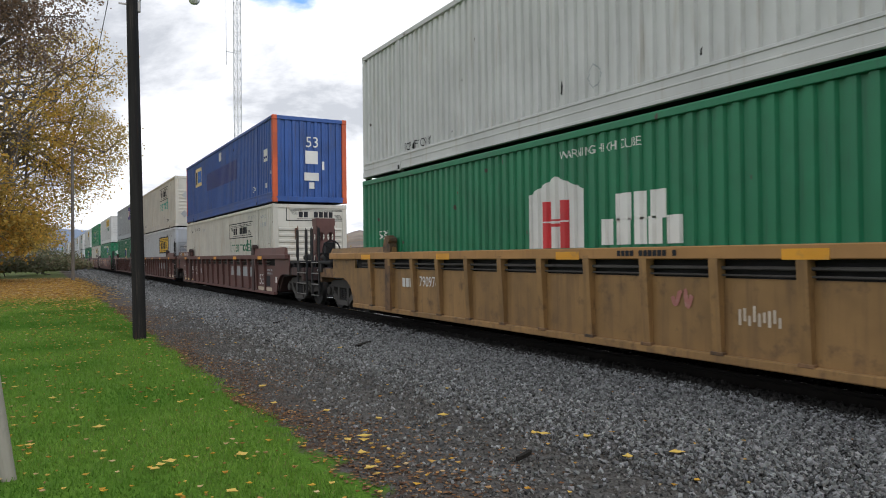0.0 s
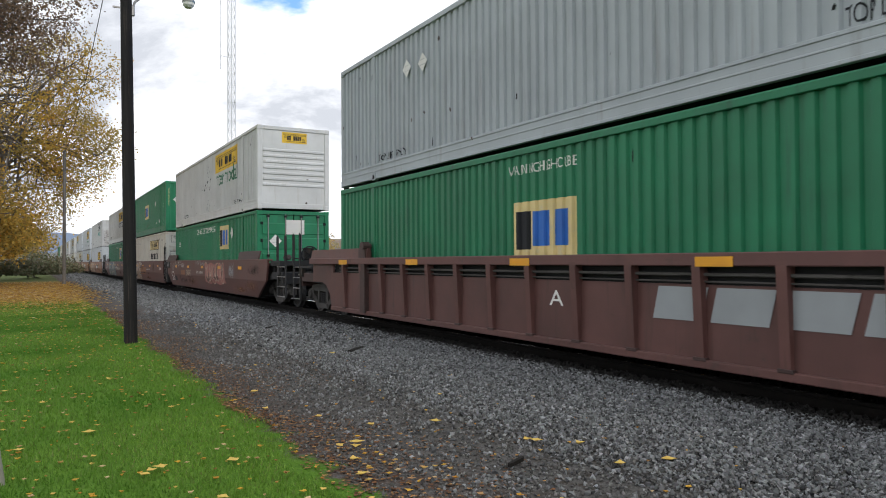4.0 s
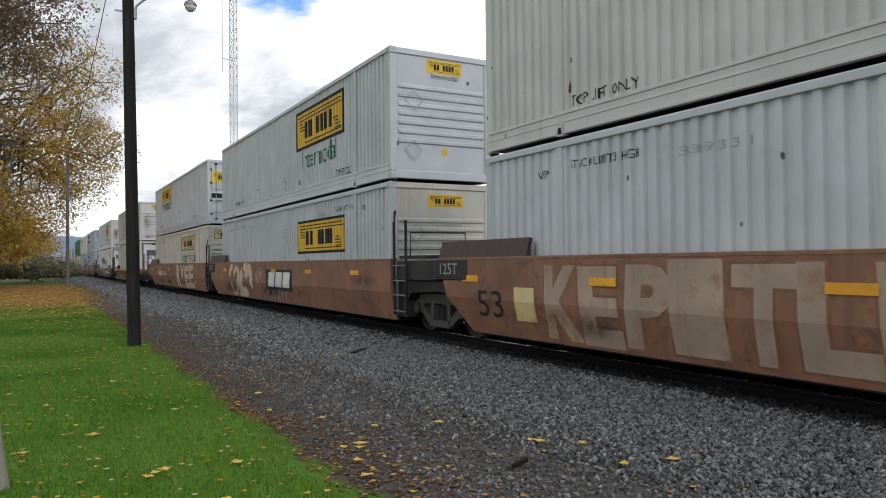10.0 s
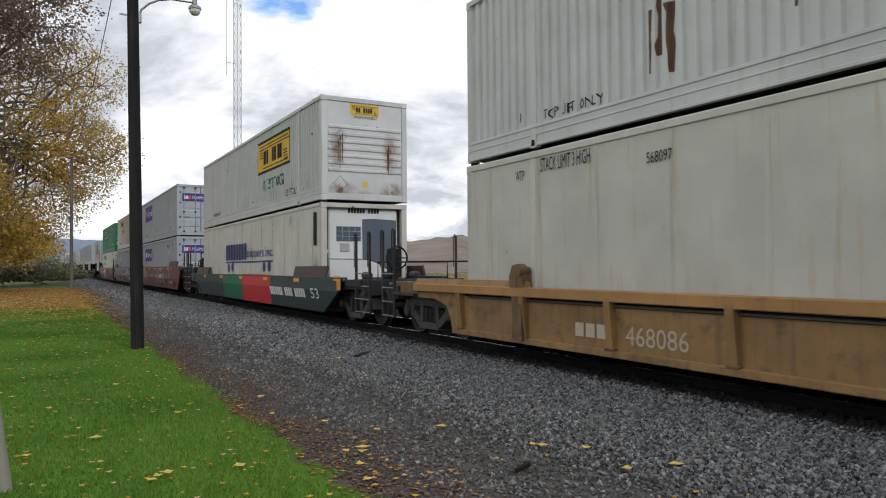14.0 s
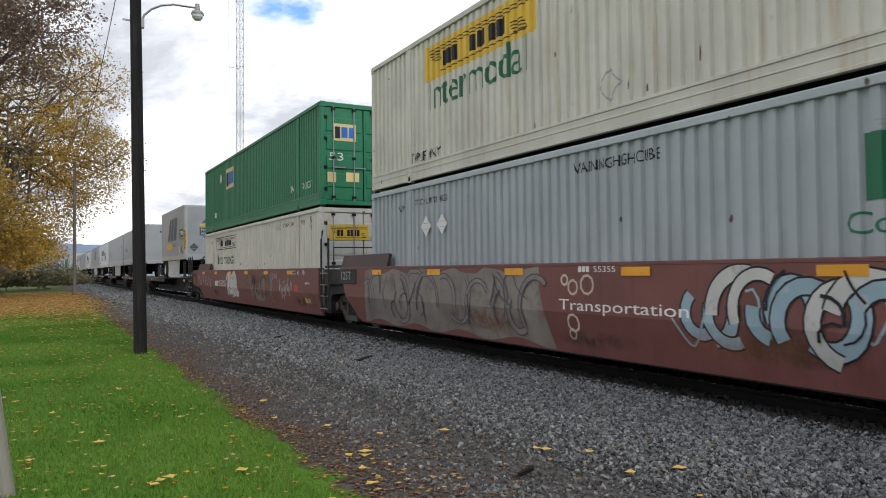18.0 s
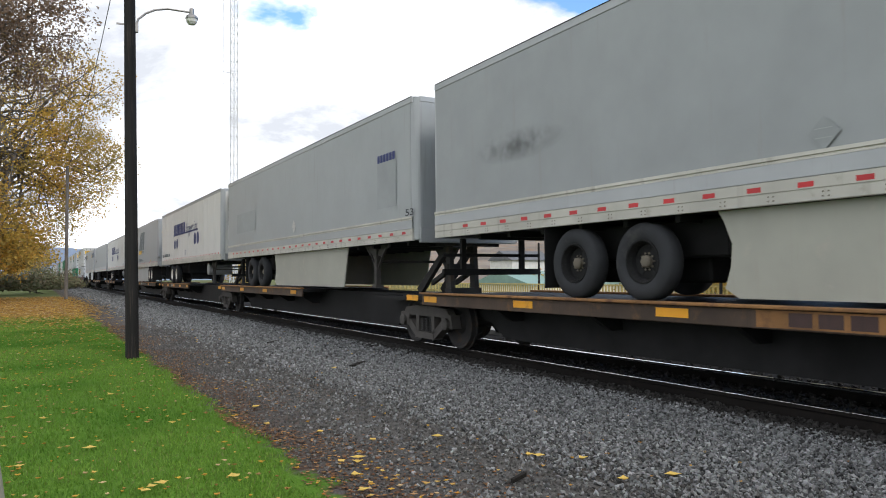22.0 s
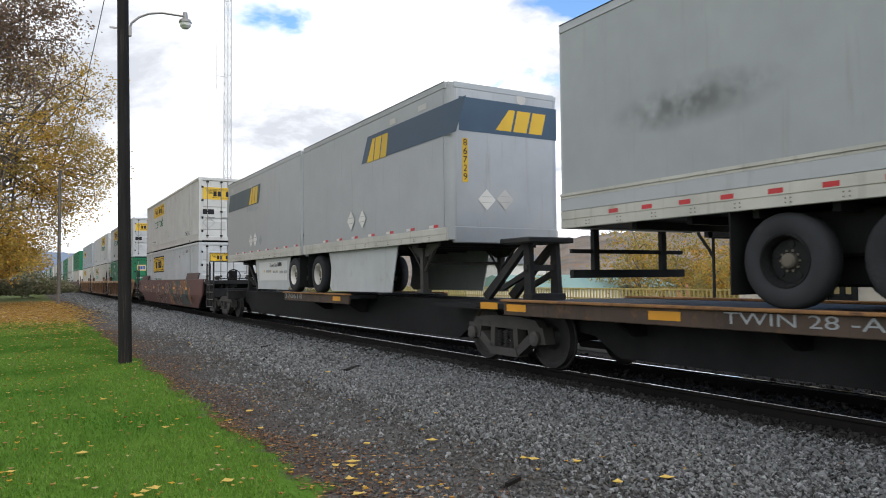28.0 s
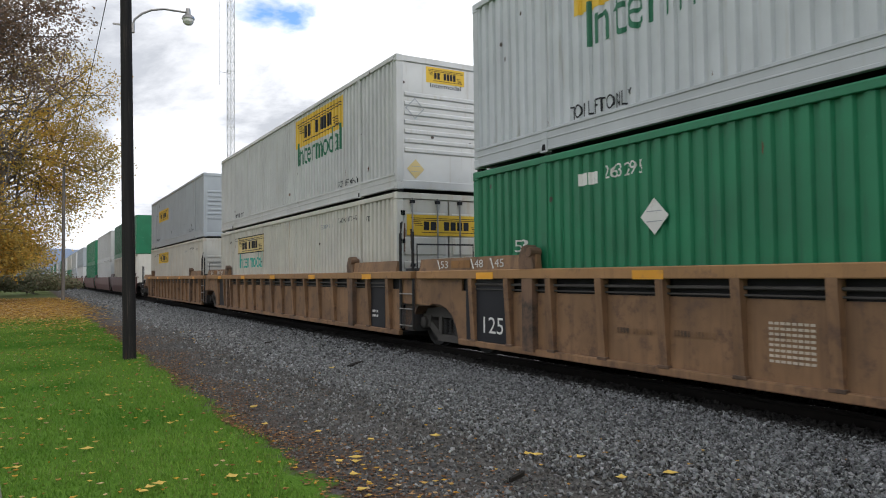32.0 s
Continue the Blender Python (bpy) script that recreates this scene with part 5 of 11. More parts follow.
def trailer(s, length, paint, label, nose="plain", axles=(11.3, 12.5), skirt=(5.2, 10.4), legs=2.9, quilted=False, panel=1.2, rim="sootblack", reverse=False, marks=(), tape=0.62, pale=True):
    t = thing("semi_trailer", label, "trailer", "trailers on the train")
    m = M[paint]
    hw = 1.295
    part("side_wall", ("sw", length), m, t, lambda bm: box(bm, -0.02, 0.02, 0.18, length - 0.05, TB + 0.23, TT - 0.1), at=(-hw + 0.015, 0, 0))
    part("side_wall", ("sw", length), m, t, lambda bm: box(bm, -0.02, 0.02, 0.18, length - 0.05, TB + 0.23, TT - 0.1), at=(hw - 0.015, 0, 0))
    k = panel
    while panel and k < length - 0.4:
        part("panel_seam", "seam", m, t, lambda bm: box(bm, -0.004, 0.004, -0.03, 0.03, TB + 0.25, TT - 0.12), at=(-hw - 0.008, k, 0))
        k += panel
    for x in (-hw + 0.015, hw - 0.015):
        part("bottom_rail", ("br", length), M["railalu"], t, lambda bm: [prism(bm, [(-0.03, TB), (0.03, TB), (0.034, TB + 0.006), (0.034, TB + 0.112), (0.026, TB + 0.116), (0.026, TB + 0.124), (0.036, TB + 0.128), (0.036, TB + 0.236), (0.028, TB + 0.245), (-0.028, TB + 0.245), (-0.036, TB + 0.236), (-0.036, TB + 0.128), (-0.026, TB + 0.124), (-0.026, TB + 0.116), (-0.034, TB + 0.112), (-0.034, TB + 0.006)], "y", 0.1, length)], at=(x, 0, 0))
        part("top_rail", ("tr", length), M["alu"], t, lambda bm: box(bm, -0.03, 0.03, 0.1, length, TT - 0.13, TT, 0.012), at=(x, 0, 0))
    part("roof", ("rf", length), m, t, lambda bm: box(bm, -hw + 0.03, hw - 0.03, 0.05, length - 0.02, TT - 0.05, TT - 0.01))
    part("floor", ("fl", length), M["sootblack"], t, lambda bm: prism(bm, [(0.05, TB + 0.12), (0.05, TB + 0.02)] + [(0.6 + i * 0.9 + d, z) for i in range(int((length - 1) / 0.9)) for d, z in ((0, TB + 0.02), (0, TB - 0.08), (0.08, TB - 0.08), (0.08, TB + 0.02))] + [(length - 0.02, TB + 0.02), (length - 0.02, TB + 0.12)], "x", -1.14, 1.14))
    part("front_wall", "fw", m, t, lambda bm: box(bm, -hw + 0.17, hw - 0.17, 0.0, 0.05, TB + 0.1, TT - 0.08))

    def corner(sgn):
        def build(bm):
            r, n = 0.17, 6
            pts = [(sgn * (hw - r + r * math.sin(a)), r - r * math.cos(a)) for a in [math.pi / 2 * i / n for i in range(n + 1)]]
            pts += [(sgn * (hw - 0.04), r + 0.03), (sgn * (hw - r), 0.05)]
            prism(bm, pts, "z", TB + 0.02, TT - 0.02)
        return build
    for sgn in (-1, 1):
        part("corner_post", ("cp", sgn), M["alu"], t, corner(sgn))
    part("front_sill", "fs", M["alu"], t, lambda bm: box(bm, -hw + 0.12, hw - 0.12, -0.012, 0.1, TB - 0.04, TB + 0.26, 0.012))
    part("front_header", "fh", M["alu"], t, lambda bm: box(bm, -hw + 0.12, hw - 0.12, -0.008, 0.08, TT - 0.12, TT, 0.012))
    part("rear_frame", ("rfm", length), M["alu"], t, lambda bm: [box(bm, -hw, -hw + 0.1, length - 0.1, length, TB, TT), box(bm, hw - 0.1, hw, length - 0.1, length, TB, TT), box(bm, -hw, hw, length - 0.1, length, TT - 0.12, TT), box(bm, -hw, hw, length - 0.1, length, TB, TB + 0.14)])
    part("rear_door", ("rd", length), m, t, lambda bm: box(bm, -hw + 0.1, hw - 0.1, length - 0.07, length - 0.03, TB + 0.14, TT - 0.12))

    def wheel_pair(bm):
        lathe(bm, ((-0.10, 0.27), (-0.13, 0.31), (-0.14, 0.40), (-0.12, 0.465), (-0.085, 0.50), (0.085, 0.50), (0.12, 0.465), (0.14, 0.40), (0.13, 0.31), (0.10, 0.27), (-0.10, 0.27)), (0, 0, 0), n=32, caps=False)
    for y in axles:
        for x in (-1.12, 1.12):
            ty = part("tyre", "tyre", M["tyre"], t, wheel_pair, at=(x, y, 1.08 + 0.5), smooth=True)

            def rim_build(bm):
                sg = -1 if x < 0 else 1
                lathe(bm, ((sg * 0.115, 0.285), (sg * 0.12, 0.262), (sg * 0.06, 0.235), (sg * -0.02, 0.225), (sg * -0.05, 0.20)), (0, 0, 0), n=24, caps=False)
                lathe(bm, ((sg * 0.10, 0.29), (sg * 0.125, 0.285), (sg * 0.125, 0.27), (sg * 0.10, 0.262)), (0, 0, 0), n=24, caps=False)
            part("rim", ("rim", x > 0), M[rim], ty, rim_build)
            sg = -1 if x < 0 else 1
            for k in range(5) if x < 0 else ():
                a = 2 * math.pi * k / 5 + 0.4
                part("hand_hole", "hh", M["sootblack"], ty, lambda bm: lathe(bm, ((-0.004, 0.037), (0.004, 0.040)), (0, 0, 0), n=12), at=(-0.012, 0.172 * math.cos(a), 0.172 * math.sin(a)))
            part("wheel_disc", ("disc", x > 0), M[rim if rim == "rim" else "sootblack"], ty, lambda bm: lathe(bm, [(sg * d, r) for d, r in ((0.0, 0.23), (0.006, 0.16), (0.012, 0.12), (0.015, 0.10))], (0, 0, 0), n=24))
            part("hub", ("hub", x > 0), M["rimdust"], ty, lambda bm: [lathe(bm, [(sg * d, r) for d, r in ((0.01, 0.085), (0.06, 0.08), (0.08, 0.06), (0.085, 0.03))], (0, 0, 0), n=16)] + [tube(bm, (sg * 0.012, 0.108 * math.cos(a), 0.108 * math.sin(a)), (sg * 0.03, 0.108 * math.cos(a), 0.108 * math.sin(a)), 0.014, 6) for a in [i * math.pi / 5 for i in range(10)]])
        part("mud_flap", "mf", M["sootblack"], t, lambda bm: box(bm, -1.28, -0.68, -0.008, 0.008, 1.22, TB), at=(0, y + (-0.62 if reverse else 0.62), 0)) if y == (axles[0] if reverse else axles[-1]) else None
        part("axle", "axle", M["sootblack"], t, lambda bm: [tube(bm, (-1.1, 0, 0), (1.1, 0, 0), 0.07, 10), box(bm, -0.5, -0.42, -0.5, 0.5, 0.1, 0.35), box(bm, 0.42, 0.5, -0.5, 0.5, 0.1, 0.35)], at=(0, y, 1.58))
    part("suspension", ("su", len(axles)), M["sootblack"], t, lambda bm: [box(bm, -0.75, 0.75, -0.95, axles[-1] - axles[0] + 0.95, 1.62, TB - 0.02, 0.03), box(bm, -0.55, 0.55, -0.5, axles[-1] - axles[0] + 0.5, 1.3, 1.65, 0.03)], at=(0, axles[0], 0))
    if skirt:
        for x in (-1.17, 1.17):
            part("side_skirt", ("sk", skirt, reverse), M["skirtlight" if rim == "rim" else "skirt"], t, lambda bm: prism(bm, [(skirt[0] + skirt[1] - y if reverse else y, z) for y, z in ((skirt[0] + 0.25, 1.14), (skirt[1] - 0.1, 1.14), (skirt[1] + 0.08, 1.25), (skirt[1] + 0.0, 1.5), (skirt[1] - 0.02, 1.75), (skirt[1] + 0.08, 2.0), (skirt[1] + 0.16, TB), (skirt[0] - 0.05, TB))], "x", -0.012, 0.012), at=(x, 0, 0))
    if legs:
        def leg(bm):
            for x in (-0.95, 0.95):
                box(bm, x - 0.06, x + 0.06, -0.06, 0.06, 1.2, TB)
                box(bm, x - 0.1, x + 0.1, -0.12, 0.12, 1.14, 1.2)
                prism(bm, ((0.05, 1.55), (0.05, 1.62), (0.65, TB), (0.55, TB)), "x", x - 0.03, x + 0.03)
                prism(bm, ((-0.75, TB), (0.75, TB), (0.2, 1.88), (-0.2, 1.88)), "x", x - 0.015, x + 0.015)
                prism(bm, ((-0.05, 1.55), (-0.05, 1.62), (-0.6, TB), (-0.5, TB)), "x", x - 0.025, x + 0.025)
            tube(bm, (-0.95, 0, 1.75), (0.95, 0, 1.75), 0.03, 8)
        part("landing_gear", "leg", M["truckdust"], t, leg, at=(0, legs, 0))

    def bumper(bm):
        for x in (-0.7, 0.7):
            box(bm, x - 0.05, x + 0.05, -0.06, 0.02, 1.45, TB)
        box(bm, -1.15, 1.15, -0.06, 0.02, 1.42, 1.54)
        box(bm, -1.15, 1.15, -0.03, 0.02, 1.78, 1.84)
    part("rear_bumper", ("bump", reverse), M["sootblack"], t, bumper, at=(0, 0.0 if reverse else length, 0), turn=180 if reverse else 0)
    for i in range(int((length - 0.6) / tape)):
        part("tape_red", "tr", M["m_red"], t, lambda bm: box(bm, -0.003, 0, 0, 0.17, -0.027, 0.027), at=(-hw - (0.006 if pale else 0.019), 0.4 + i * tape, TB + (0.285 if pale else 0.17)))
        if pale:
            part("tape_white", "tw", M["m_white"], t, lambda bm: box(bm, -0.006, 0, 0, 0.17, -0.027, 0.027), at=(-hw - 0.006, 0.4 + i * tape + 0.175, TB + 0.285))
    if not pale:
        # ribbed scuff rail over the tape, and rivets under it
        part("scuff_band", ("sb", length), M["railalu"], t, lambda bm: prism(bm, ((-0.012, TB + 0.42), (-0.026, TB + 0.42), (-0.026, TB + 0.44), (-0.02, TB + 0.445), (-0.02, TB + 0.452), (-0.036, TB + 0.458), (-0.036, TB + 0.495), (-0.012, TB + 0.50)), "y", 0.1, length), at=(-hw, 0, 0))
        part("scuff_plate", ("sp", length), M["alu"], t, lambda bm: box(bm, -0.022, -0.012, 0.1, length, TB + 0.25, TB + 0.419), at=(-hw, 0, 0))
    rivets = part("rivet_row", ("rv", length), M["rimdust"], t, lambda bm: [box(bm, -0.004, 0, y + d, y + d + 0.016, z, z + 0.016) for k in range(int(length / 0.6) - 1) for y in (0.7 + k * 0.6,) for d in (0.0, 0.06) for z in (TB + 0.03, TB + 0.075)], at=(-hw - 0.019, 0, 0))
    tagged(rivets, kind="stuff")
    part("edge_trim", ("et", length), M["sootblack"], t, lambda bm: box(bm, -0.034, -0.02, 0.12, length - 0.02, TT - 0.012, TT + 0.004), at=(-hw + 0.015, 0, 0))
    if reverse:
        for x in (-0.62, 0.62):
            d = part("door_leaf", "dl", m, t, lambda bm: box(bm, -0.58, 0.58, -0.02, 0.0, TB + 0.3, TT - 0.14, 0.006), at=(x, 0, 0))
            part("locking_bar", "lb", M["bogie"], d, lambda bm: tube(bm, (0, -0.04, TB + 0.3), (0, -0.04, TT - 0.14), 0.026, 8), at=(0.3 if x < 0 else -0.3, 0, 0))
            for z in (TB + 0.5, TB + 1.1, TB + 1.7, TB + 2.3):
                part("hinge", "hg", M["galv"], d, lambda bm: box(bm, -0.06, 0.06, -0.05, 0.0, z, z + 0.09), at=(-0.6 if x < 0 else 0.6, 0, 0))
    if nose == "reefer":
        u = part("cooling_unit", "trailer_unit", M["trailerwhite"], t, lambda bm: prism(bm, ((-0.98, 0.0), (0.98, 0.0), (1.0, -0.3), (0.94, -0.5), (0.8, -0.6), (-0.8, -0.6), (-0.94, -0.5), (-1.0, -0.3)), "z", TB + 0.5, TT - 0.1), "white refrigeration unit")
        part("grille", "gr", M["m_navy"], u, lambda bm: [prism(bm, ((-1.012, -0.06), (-1.016, -0.3), (-0.955, -0.5), (-0.93, -0.5), (-0.99, -0.3), (-0.985, -0.06)), "z", TB + 1.2, TT - 0.3)])
        for i in range(9):
            part("louvre", "lv", M["sootblack"], u, lambda bm: prism(bm, ((-1.03, -0.07), (-1.034, -0.3), (-0.97, -0.49), (-0.95, -0.49), (-1.0, -0.3), (-1.0, -0.07)), "z", 0, 0.07), at=(0, 0, TB + 1.26 + i * 0.15))
        part("display", "dp", M["m_white"], u, lambda bm: box(bm, -0.6, 0.5, -0.64, -0.62, TB + 1.4, TB + 1.66, 0.008))
        part("unit_grille", "ug", M["m_steel"], u, lambda bm: box(bm, -0.88, 0.88, -0.625, -0.59, TB + 1.2, TT - 0.3, 0.02))
        for i in range(8):
            part("louvre", "fl", M["sootblack"], u, lambda bm: box(bm, -0.8, 0.8, -0.64, -0.62, 0, 0.06), at=(0, 0, TB + 1.9 + i * 0.09))
        part("fuel_tank", "ft", M["alu"], t, lambda bm: lathe(bm, ((-0.55, 0.1), (-0.52, 0.27), (0.52, 0.27), (0.55, 0.1)), (0, 0, 0), axis="x", n=16), at=(-0.5, 3.9, TB - 0.35))
    for fn in marks:
        fn(t)
    on_track(t, s)
    return t


# ---- painted marks, each a function that puts itself on a thing ----
def on(surface, face=None, end=False):
    return {"surface": surface, "face": -1.5 if face is None else face, "end": end}


RIBS, FOLD, FLAT = on("ribs"), on("fold"), on("flat", -1.295 - 0.012)
RAIL_SIDE = on("flat", -1.405)


def front(face):
    return on("flat", face, True)


def text(s, mat, left, low, width, high, how):
    return lambda p: mark("lettering", word(s, left, low, width, high), M[mat], p, lift=0.006, **how)


def name_bars(s, mat, left, low, width, high, how):
    return lambda p: mark("lettering", bars(s, left, low, width, high), M[mat], p, lift=0.006, **how)


def slab(mat, left, low, width, high, how, lean=0.0, name="label"):
    return lambda p: mark(name, rect(left, low, width, high, lean), M[mat], p, lift=0.004, **how)


def placard(mat, cx, cz, r, how):
    how = {**how, "surface": "flat", "face": -1.3} if how["surface"] == "ribs" else how

    def put(p):
        mark("placard", diamond(cx, cz, r), M[mat], p, lift=0.012, **how)
        mark("placard_frame", joined(*[rect(cx - r * 0.55, cz + k * r, r * 1.1, r * 0.05) for k in (-0.3, 0.25)]), M["m_grey"], p, lift=0.016, **how)
    return put


def placard_outline(cx, cz, r, how):
    o, i = diamond(cx, cz, r)[0], diamond(cx, cz, r * 0.86)[0]
    return lambda p: mark("placard_holder", (o + i, [(0, 1, 5, 4), (1, 2, 6, 5), (2, 3, 7, 6), (3, 0, 4, 7)]), M["m_grey"], p, lift=0.01, **how)


def house_sign(kind, left, low, width, high, how):
    """The carrier's sign: panel, frame and its name as blocks. kind: framed, plain, pale, ring."""
    def put(p):
        ground_mat = {"framed": "m_yellow", "plain": "m_yellow", "pale": "m_cream", "ring": None}[kind]
        ink = "m_black"
        t = 0.055 * high if kind != "framed" else 0.075 * high
        if ground_mat:
            mark("sign_panel", rect(left, low, width, high), M[ground_mat], p, lift=0.004, **how)
        if kind != "plain":
            mark("sign_frame", ring_frame(left, low, width, high, t), M[ink], p, lift=0.007, **how)
        for k in (0, 1, 3, 4, 5, 6):
            mark("letter_block", rect(left + (0.205 + 0.083 * k) * width, low + 0.26 * high, 0.066 * width, 0.42 * high), M[ink], p, lift=0.007, **how)
        u = 0.03 * high
        lines = [rect(left + 0.05 * width + k * 0.02 * width, low + (0.82 - 0.09 * k) * high, 0.9 * width - 0.5 * width * (k > 1), u) for k in range(2)]
        lines += [rect(left + 0.06 * width + k * 0.012 * width, low + (0.72 - 0.08 * k) * high, 0.1 * width, u) for k in range(4)]
        lines += [rect(left + 0.80 * width + k * 0.012 * width, low + (0.42 - 0.08 * k) * high, 0.1 * width, u) for k in range(4)]
        lines.append(rect(left + 0.18 * width, low + 0.14 * high, 0.76 * width, u))
        mark("sign_line", joined(*lines), M[ink], p, lift=0.007, **how)
    return put


def square_sign(left, low, width, high, how):
    """A yellow panel with three big letters as blocks, slate and blue."""
    def put(p):
        mark("sign_panel", rect(left, low, width, high), M["m_cream"], p, lift=0.004, **how)
        h, b = high * 0.62, low + high * 0.19
        mark("sign_name", rect(left + 0.08 * width, b - 0.06 * high, 0.22 * width, h * 1.12), M["m_black"], p, lift=0.007, **how)
        mark("sign_name", rect(left + 0.36 * width, b, 0.27 * width, h), M["m_blue"], p, lift=0.007, **how)
        mark("sign_name", rect(left + 0.69 * width, b, 0.22 * width, h), M["m_blue"], p, lift=0.007, **how)
    return put


def purple_sign(left, low, width, high, how):
    def put(p):
        mark("sign_panel", rect(left, low, width, high), M["m_purple"], p, lift=0.004, **how)
        b, h = low + 0.28 * high, 0.42 * high
        mark("sign_name", bars("XXX", left + 0.05 * width, b, 0.17 * width, h), M["m_white"], p, lift=0.007, **how)
        mark("sign_name", bars("XX", left + 0.22 * width, b, 0.10 * width, h), M["m_orange"], p, lift=0.007, **how)
        mark("lettering", word("MultiModal", left + 0.37 * width, b, 0.54 * width, h), M["m_white"], p, lift=0.007, **how)
    return put


def house_logo(left, low, width, high, how):
    def put(p):
        mark("logo_ground", ([(left, low), (left + width, low), (left + width, low + 0.78 * high), (left + 0.5 * width, low + high), (left, low + 0.78 * high)], [(0, 1, 2, 3, 4)]), M["m_white"], p, lift=0.004, **how)
        for shape in (rect(left + 0.27 * width, low, 0.15 * width, 0.66 * high), rect(left + 0.57 * width, low, 0.15 * width, 0.66 * high)):
            mark("logo_bar", shape, M["m_red"], p, lift=0.007, **how)
        for k in (0.3, 0.36):
            mark("logo_bar", rect(left + 0.42 * width, low + k * high, 0.15 * width, 0.045 * high), M["m_red"], p, lift=0.007, **how)
        mark("logo_gable", rect(left + 0.27 * width, low + 0.36 * high, 0.45 * width, 0.02 * high), M["m_white"], p, lift=0.009, **how)
    return put


def leaning_name(s, mat, left, low, width, high, how, lean=0.25):
    """A slanted name as plain leaning shapes, one a letter: a wedge and blocks."""
    def put(p):
        w = width / len(s)
        for i, ch in enumerate(s):
            a, q = left + (i + 0.05) * w, 0.86 * w
            if ch == "a":
                shape = [(a - 0.1 * w, low), (a + q, low), (a + q + lean * high, low + high), (a + 0.55 * q + lean * high, low + high)], [(0, 1, 2, 3)]
            else:
                shape = rect(a, low, q, high, lean * high)
            mark("sign_name", shape, M[mat], p, lift=0.006, **how)
    return put


def dots(mat, spots, how):
    def put(p):
        for cx, cz, r in spots:
            mark("logo_dot", disc(cx, cz, r), M[mat], p, lift=0.006, **how)
    return put


def stains(spots, how):
    """Soft patches of grime: (material, left, low, width, height)."""
    def put(p):
        for mat, left, low, width, high in spots:
            mark("stain", rect(left, low, width, high), M[mat], p, lift=0.0075, **how)
    return put


def weathering(seed, near=-16.0, low=0.25, high=1.45):
    """Sooty and rusty smears along a well's side."""
    rnd = random.Random(seed)
    spots = []
    for i in range(8):
        w, h = rnd.uniform(0.8, 2.6), rnd.uniform(0.3, 0.9)
        z = rnd.choice((low, low + 0.05, rnd.uniform(low, high - h)))
        spots.append((("stain_soot", "stain_bare", "stain_soot", "stain_rust")[i % 4], rnd.uniform(near, -0.6), z, w, min(h, high - z)))
    return stains(spots, FOLD)


def rust_runs(left, low, width, high, seed, how, n=3, mat="m_rust"):
    """Ragged runs of rust down a wall."""
    rnd = random.Random(seed)

    def put(p):
        shapes = []
        for i in range(n):
            a = left + width * rnd.random()
            w = width * (0.12 + 0.2 * rnd.random())
            top, bot = low + high * (1 - 0.25 * rnd.random()), low + high * 0.3 * rnd.random()
            k = 7
            zs = [bot + (top - bot) * j / k for j in range(k + 1)]
            lefts = [(a - w * (0.15 + 0.35 * rnd.random()) * (0.4 + 0.6 * j / k), z) for j, z in enumerate(zs)]
            rights = [(a + w * (0.15 + 0.35 * rnd.random()) * (0.4 + 0.6 * j / k), z) for j, z in enumerate(zs)]
            shapes.append((lefts + rights, [(j, k + 1 + j, k + 2 + j, j + 1) for j in range(k)]))
        mark("rust_stain", joined(*shapes), M[mat], p, lift=0.005, **how)
    return put


def ribbon(pts, w):
    """A painted stroke along points."""
    out, fs = [], []
    for i, (x, z) in enumerate(pts):
        a, b = pts[max(i - 1, 0)], pts[min(i + 1, len(pts) - 1)]
        d = Vector((b[0] - a[0], b[1] - a[1]))
        d = d.normalized() if d.length > 1e-6 else Vector((1, 0))
        out += [(x - d.y * w / 2, z + d.x * w / 2), (x + d.y * w / 2, z - d.x * w / 2)]
    for i in range(len(pts) - 1):
        fs.append((2 * i, 2 * i + 1, 2 * i + 3, 2 * i + 2))
    return out, fs


def kept(shape, low=0.245, high=1.455):
    return [(x, min(max(z, low), high)) for x, z in shape[0]], shape[1]


def spray_letters(s, left, low, width, high, fill, edge, seed, how=FOLD):
    """Fat sprayed letters, each a little off true, with a thin outline."""
    rnd = random.Random(seed)

    def put(p):
        w = width / len(s)
        for i, ch in enumerate(s):
            x, z = left + (i + rnd.uniform(-0.04, 0.04)) * w, low + high * rnd.uniform(0.0, 0.05)
            h, lean = high * rnd.uniform(0.9, 0.97), rnd.uniform(-0.06, 0.16)
            for kind, mat, grow, lift in (("edge", edge, 0.03, 0.003), ("fat", fill, 0.0, 0.005)):
                pts, fs, _ = GLYPHS[(kind, ch)]
                shape = [(x - grow + u * (w * 0.97 + 2 * grow) + lean * v * h, min(max(z - grow + v * (h + 2 * grow), 0.25), 1.44)) for u, v in pts]
                mark("spray_outline" if kind == "edge" else "spray_letter", (shape, fs), M[mat], p, lift=lift + 0.0004 * i, **how)
    return put


def star(cx, cz, r, how=FOLD):
    pts = [(cx + r * (1.0 if k % 2 == 0 else 0.42) * math.sin(math.pi * k / 5), cz + r * (1.0 if k % 2 == 0 else 0.42) * math.cos(math.pi * k / 5)) for k in range(10)]
    return lambda p: mark("spray_star", (pts + [(cx, cz)], [(k, (k + 1) % 10, 10) for k in range(10)]), M["spray_silver"], p, lift=0.006, **how)


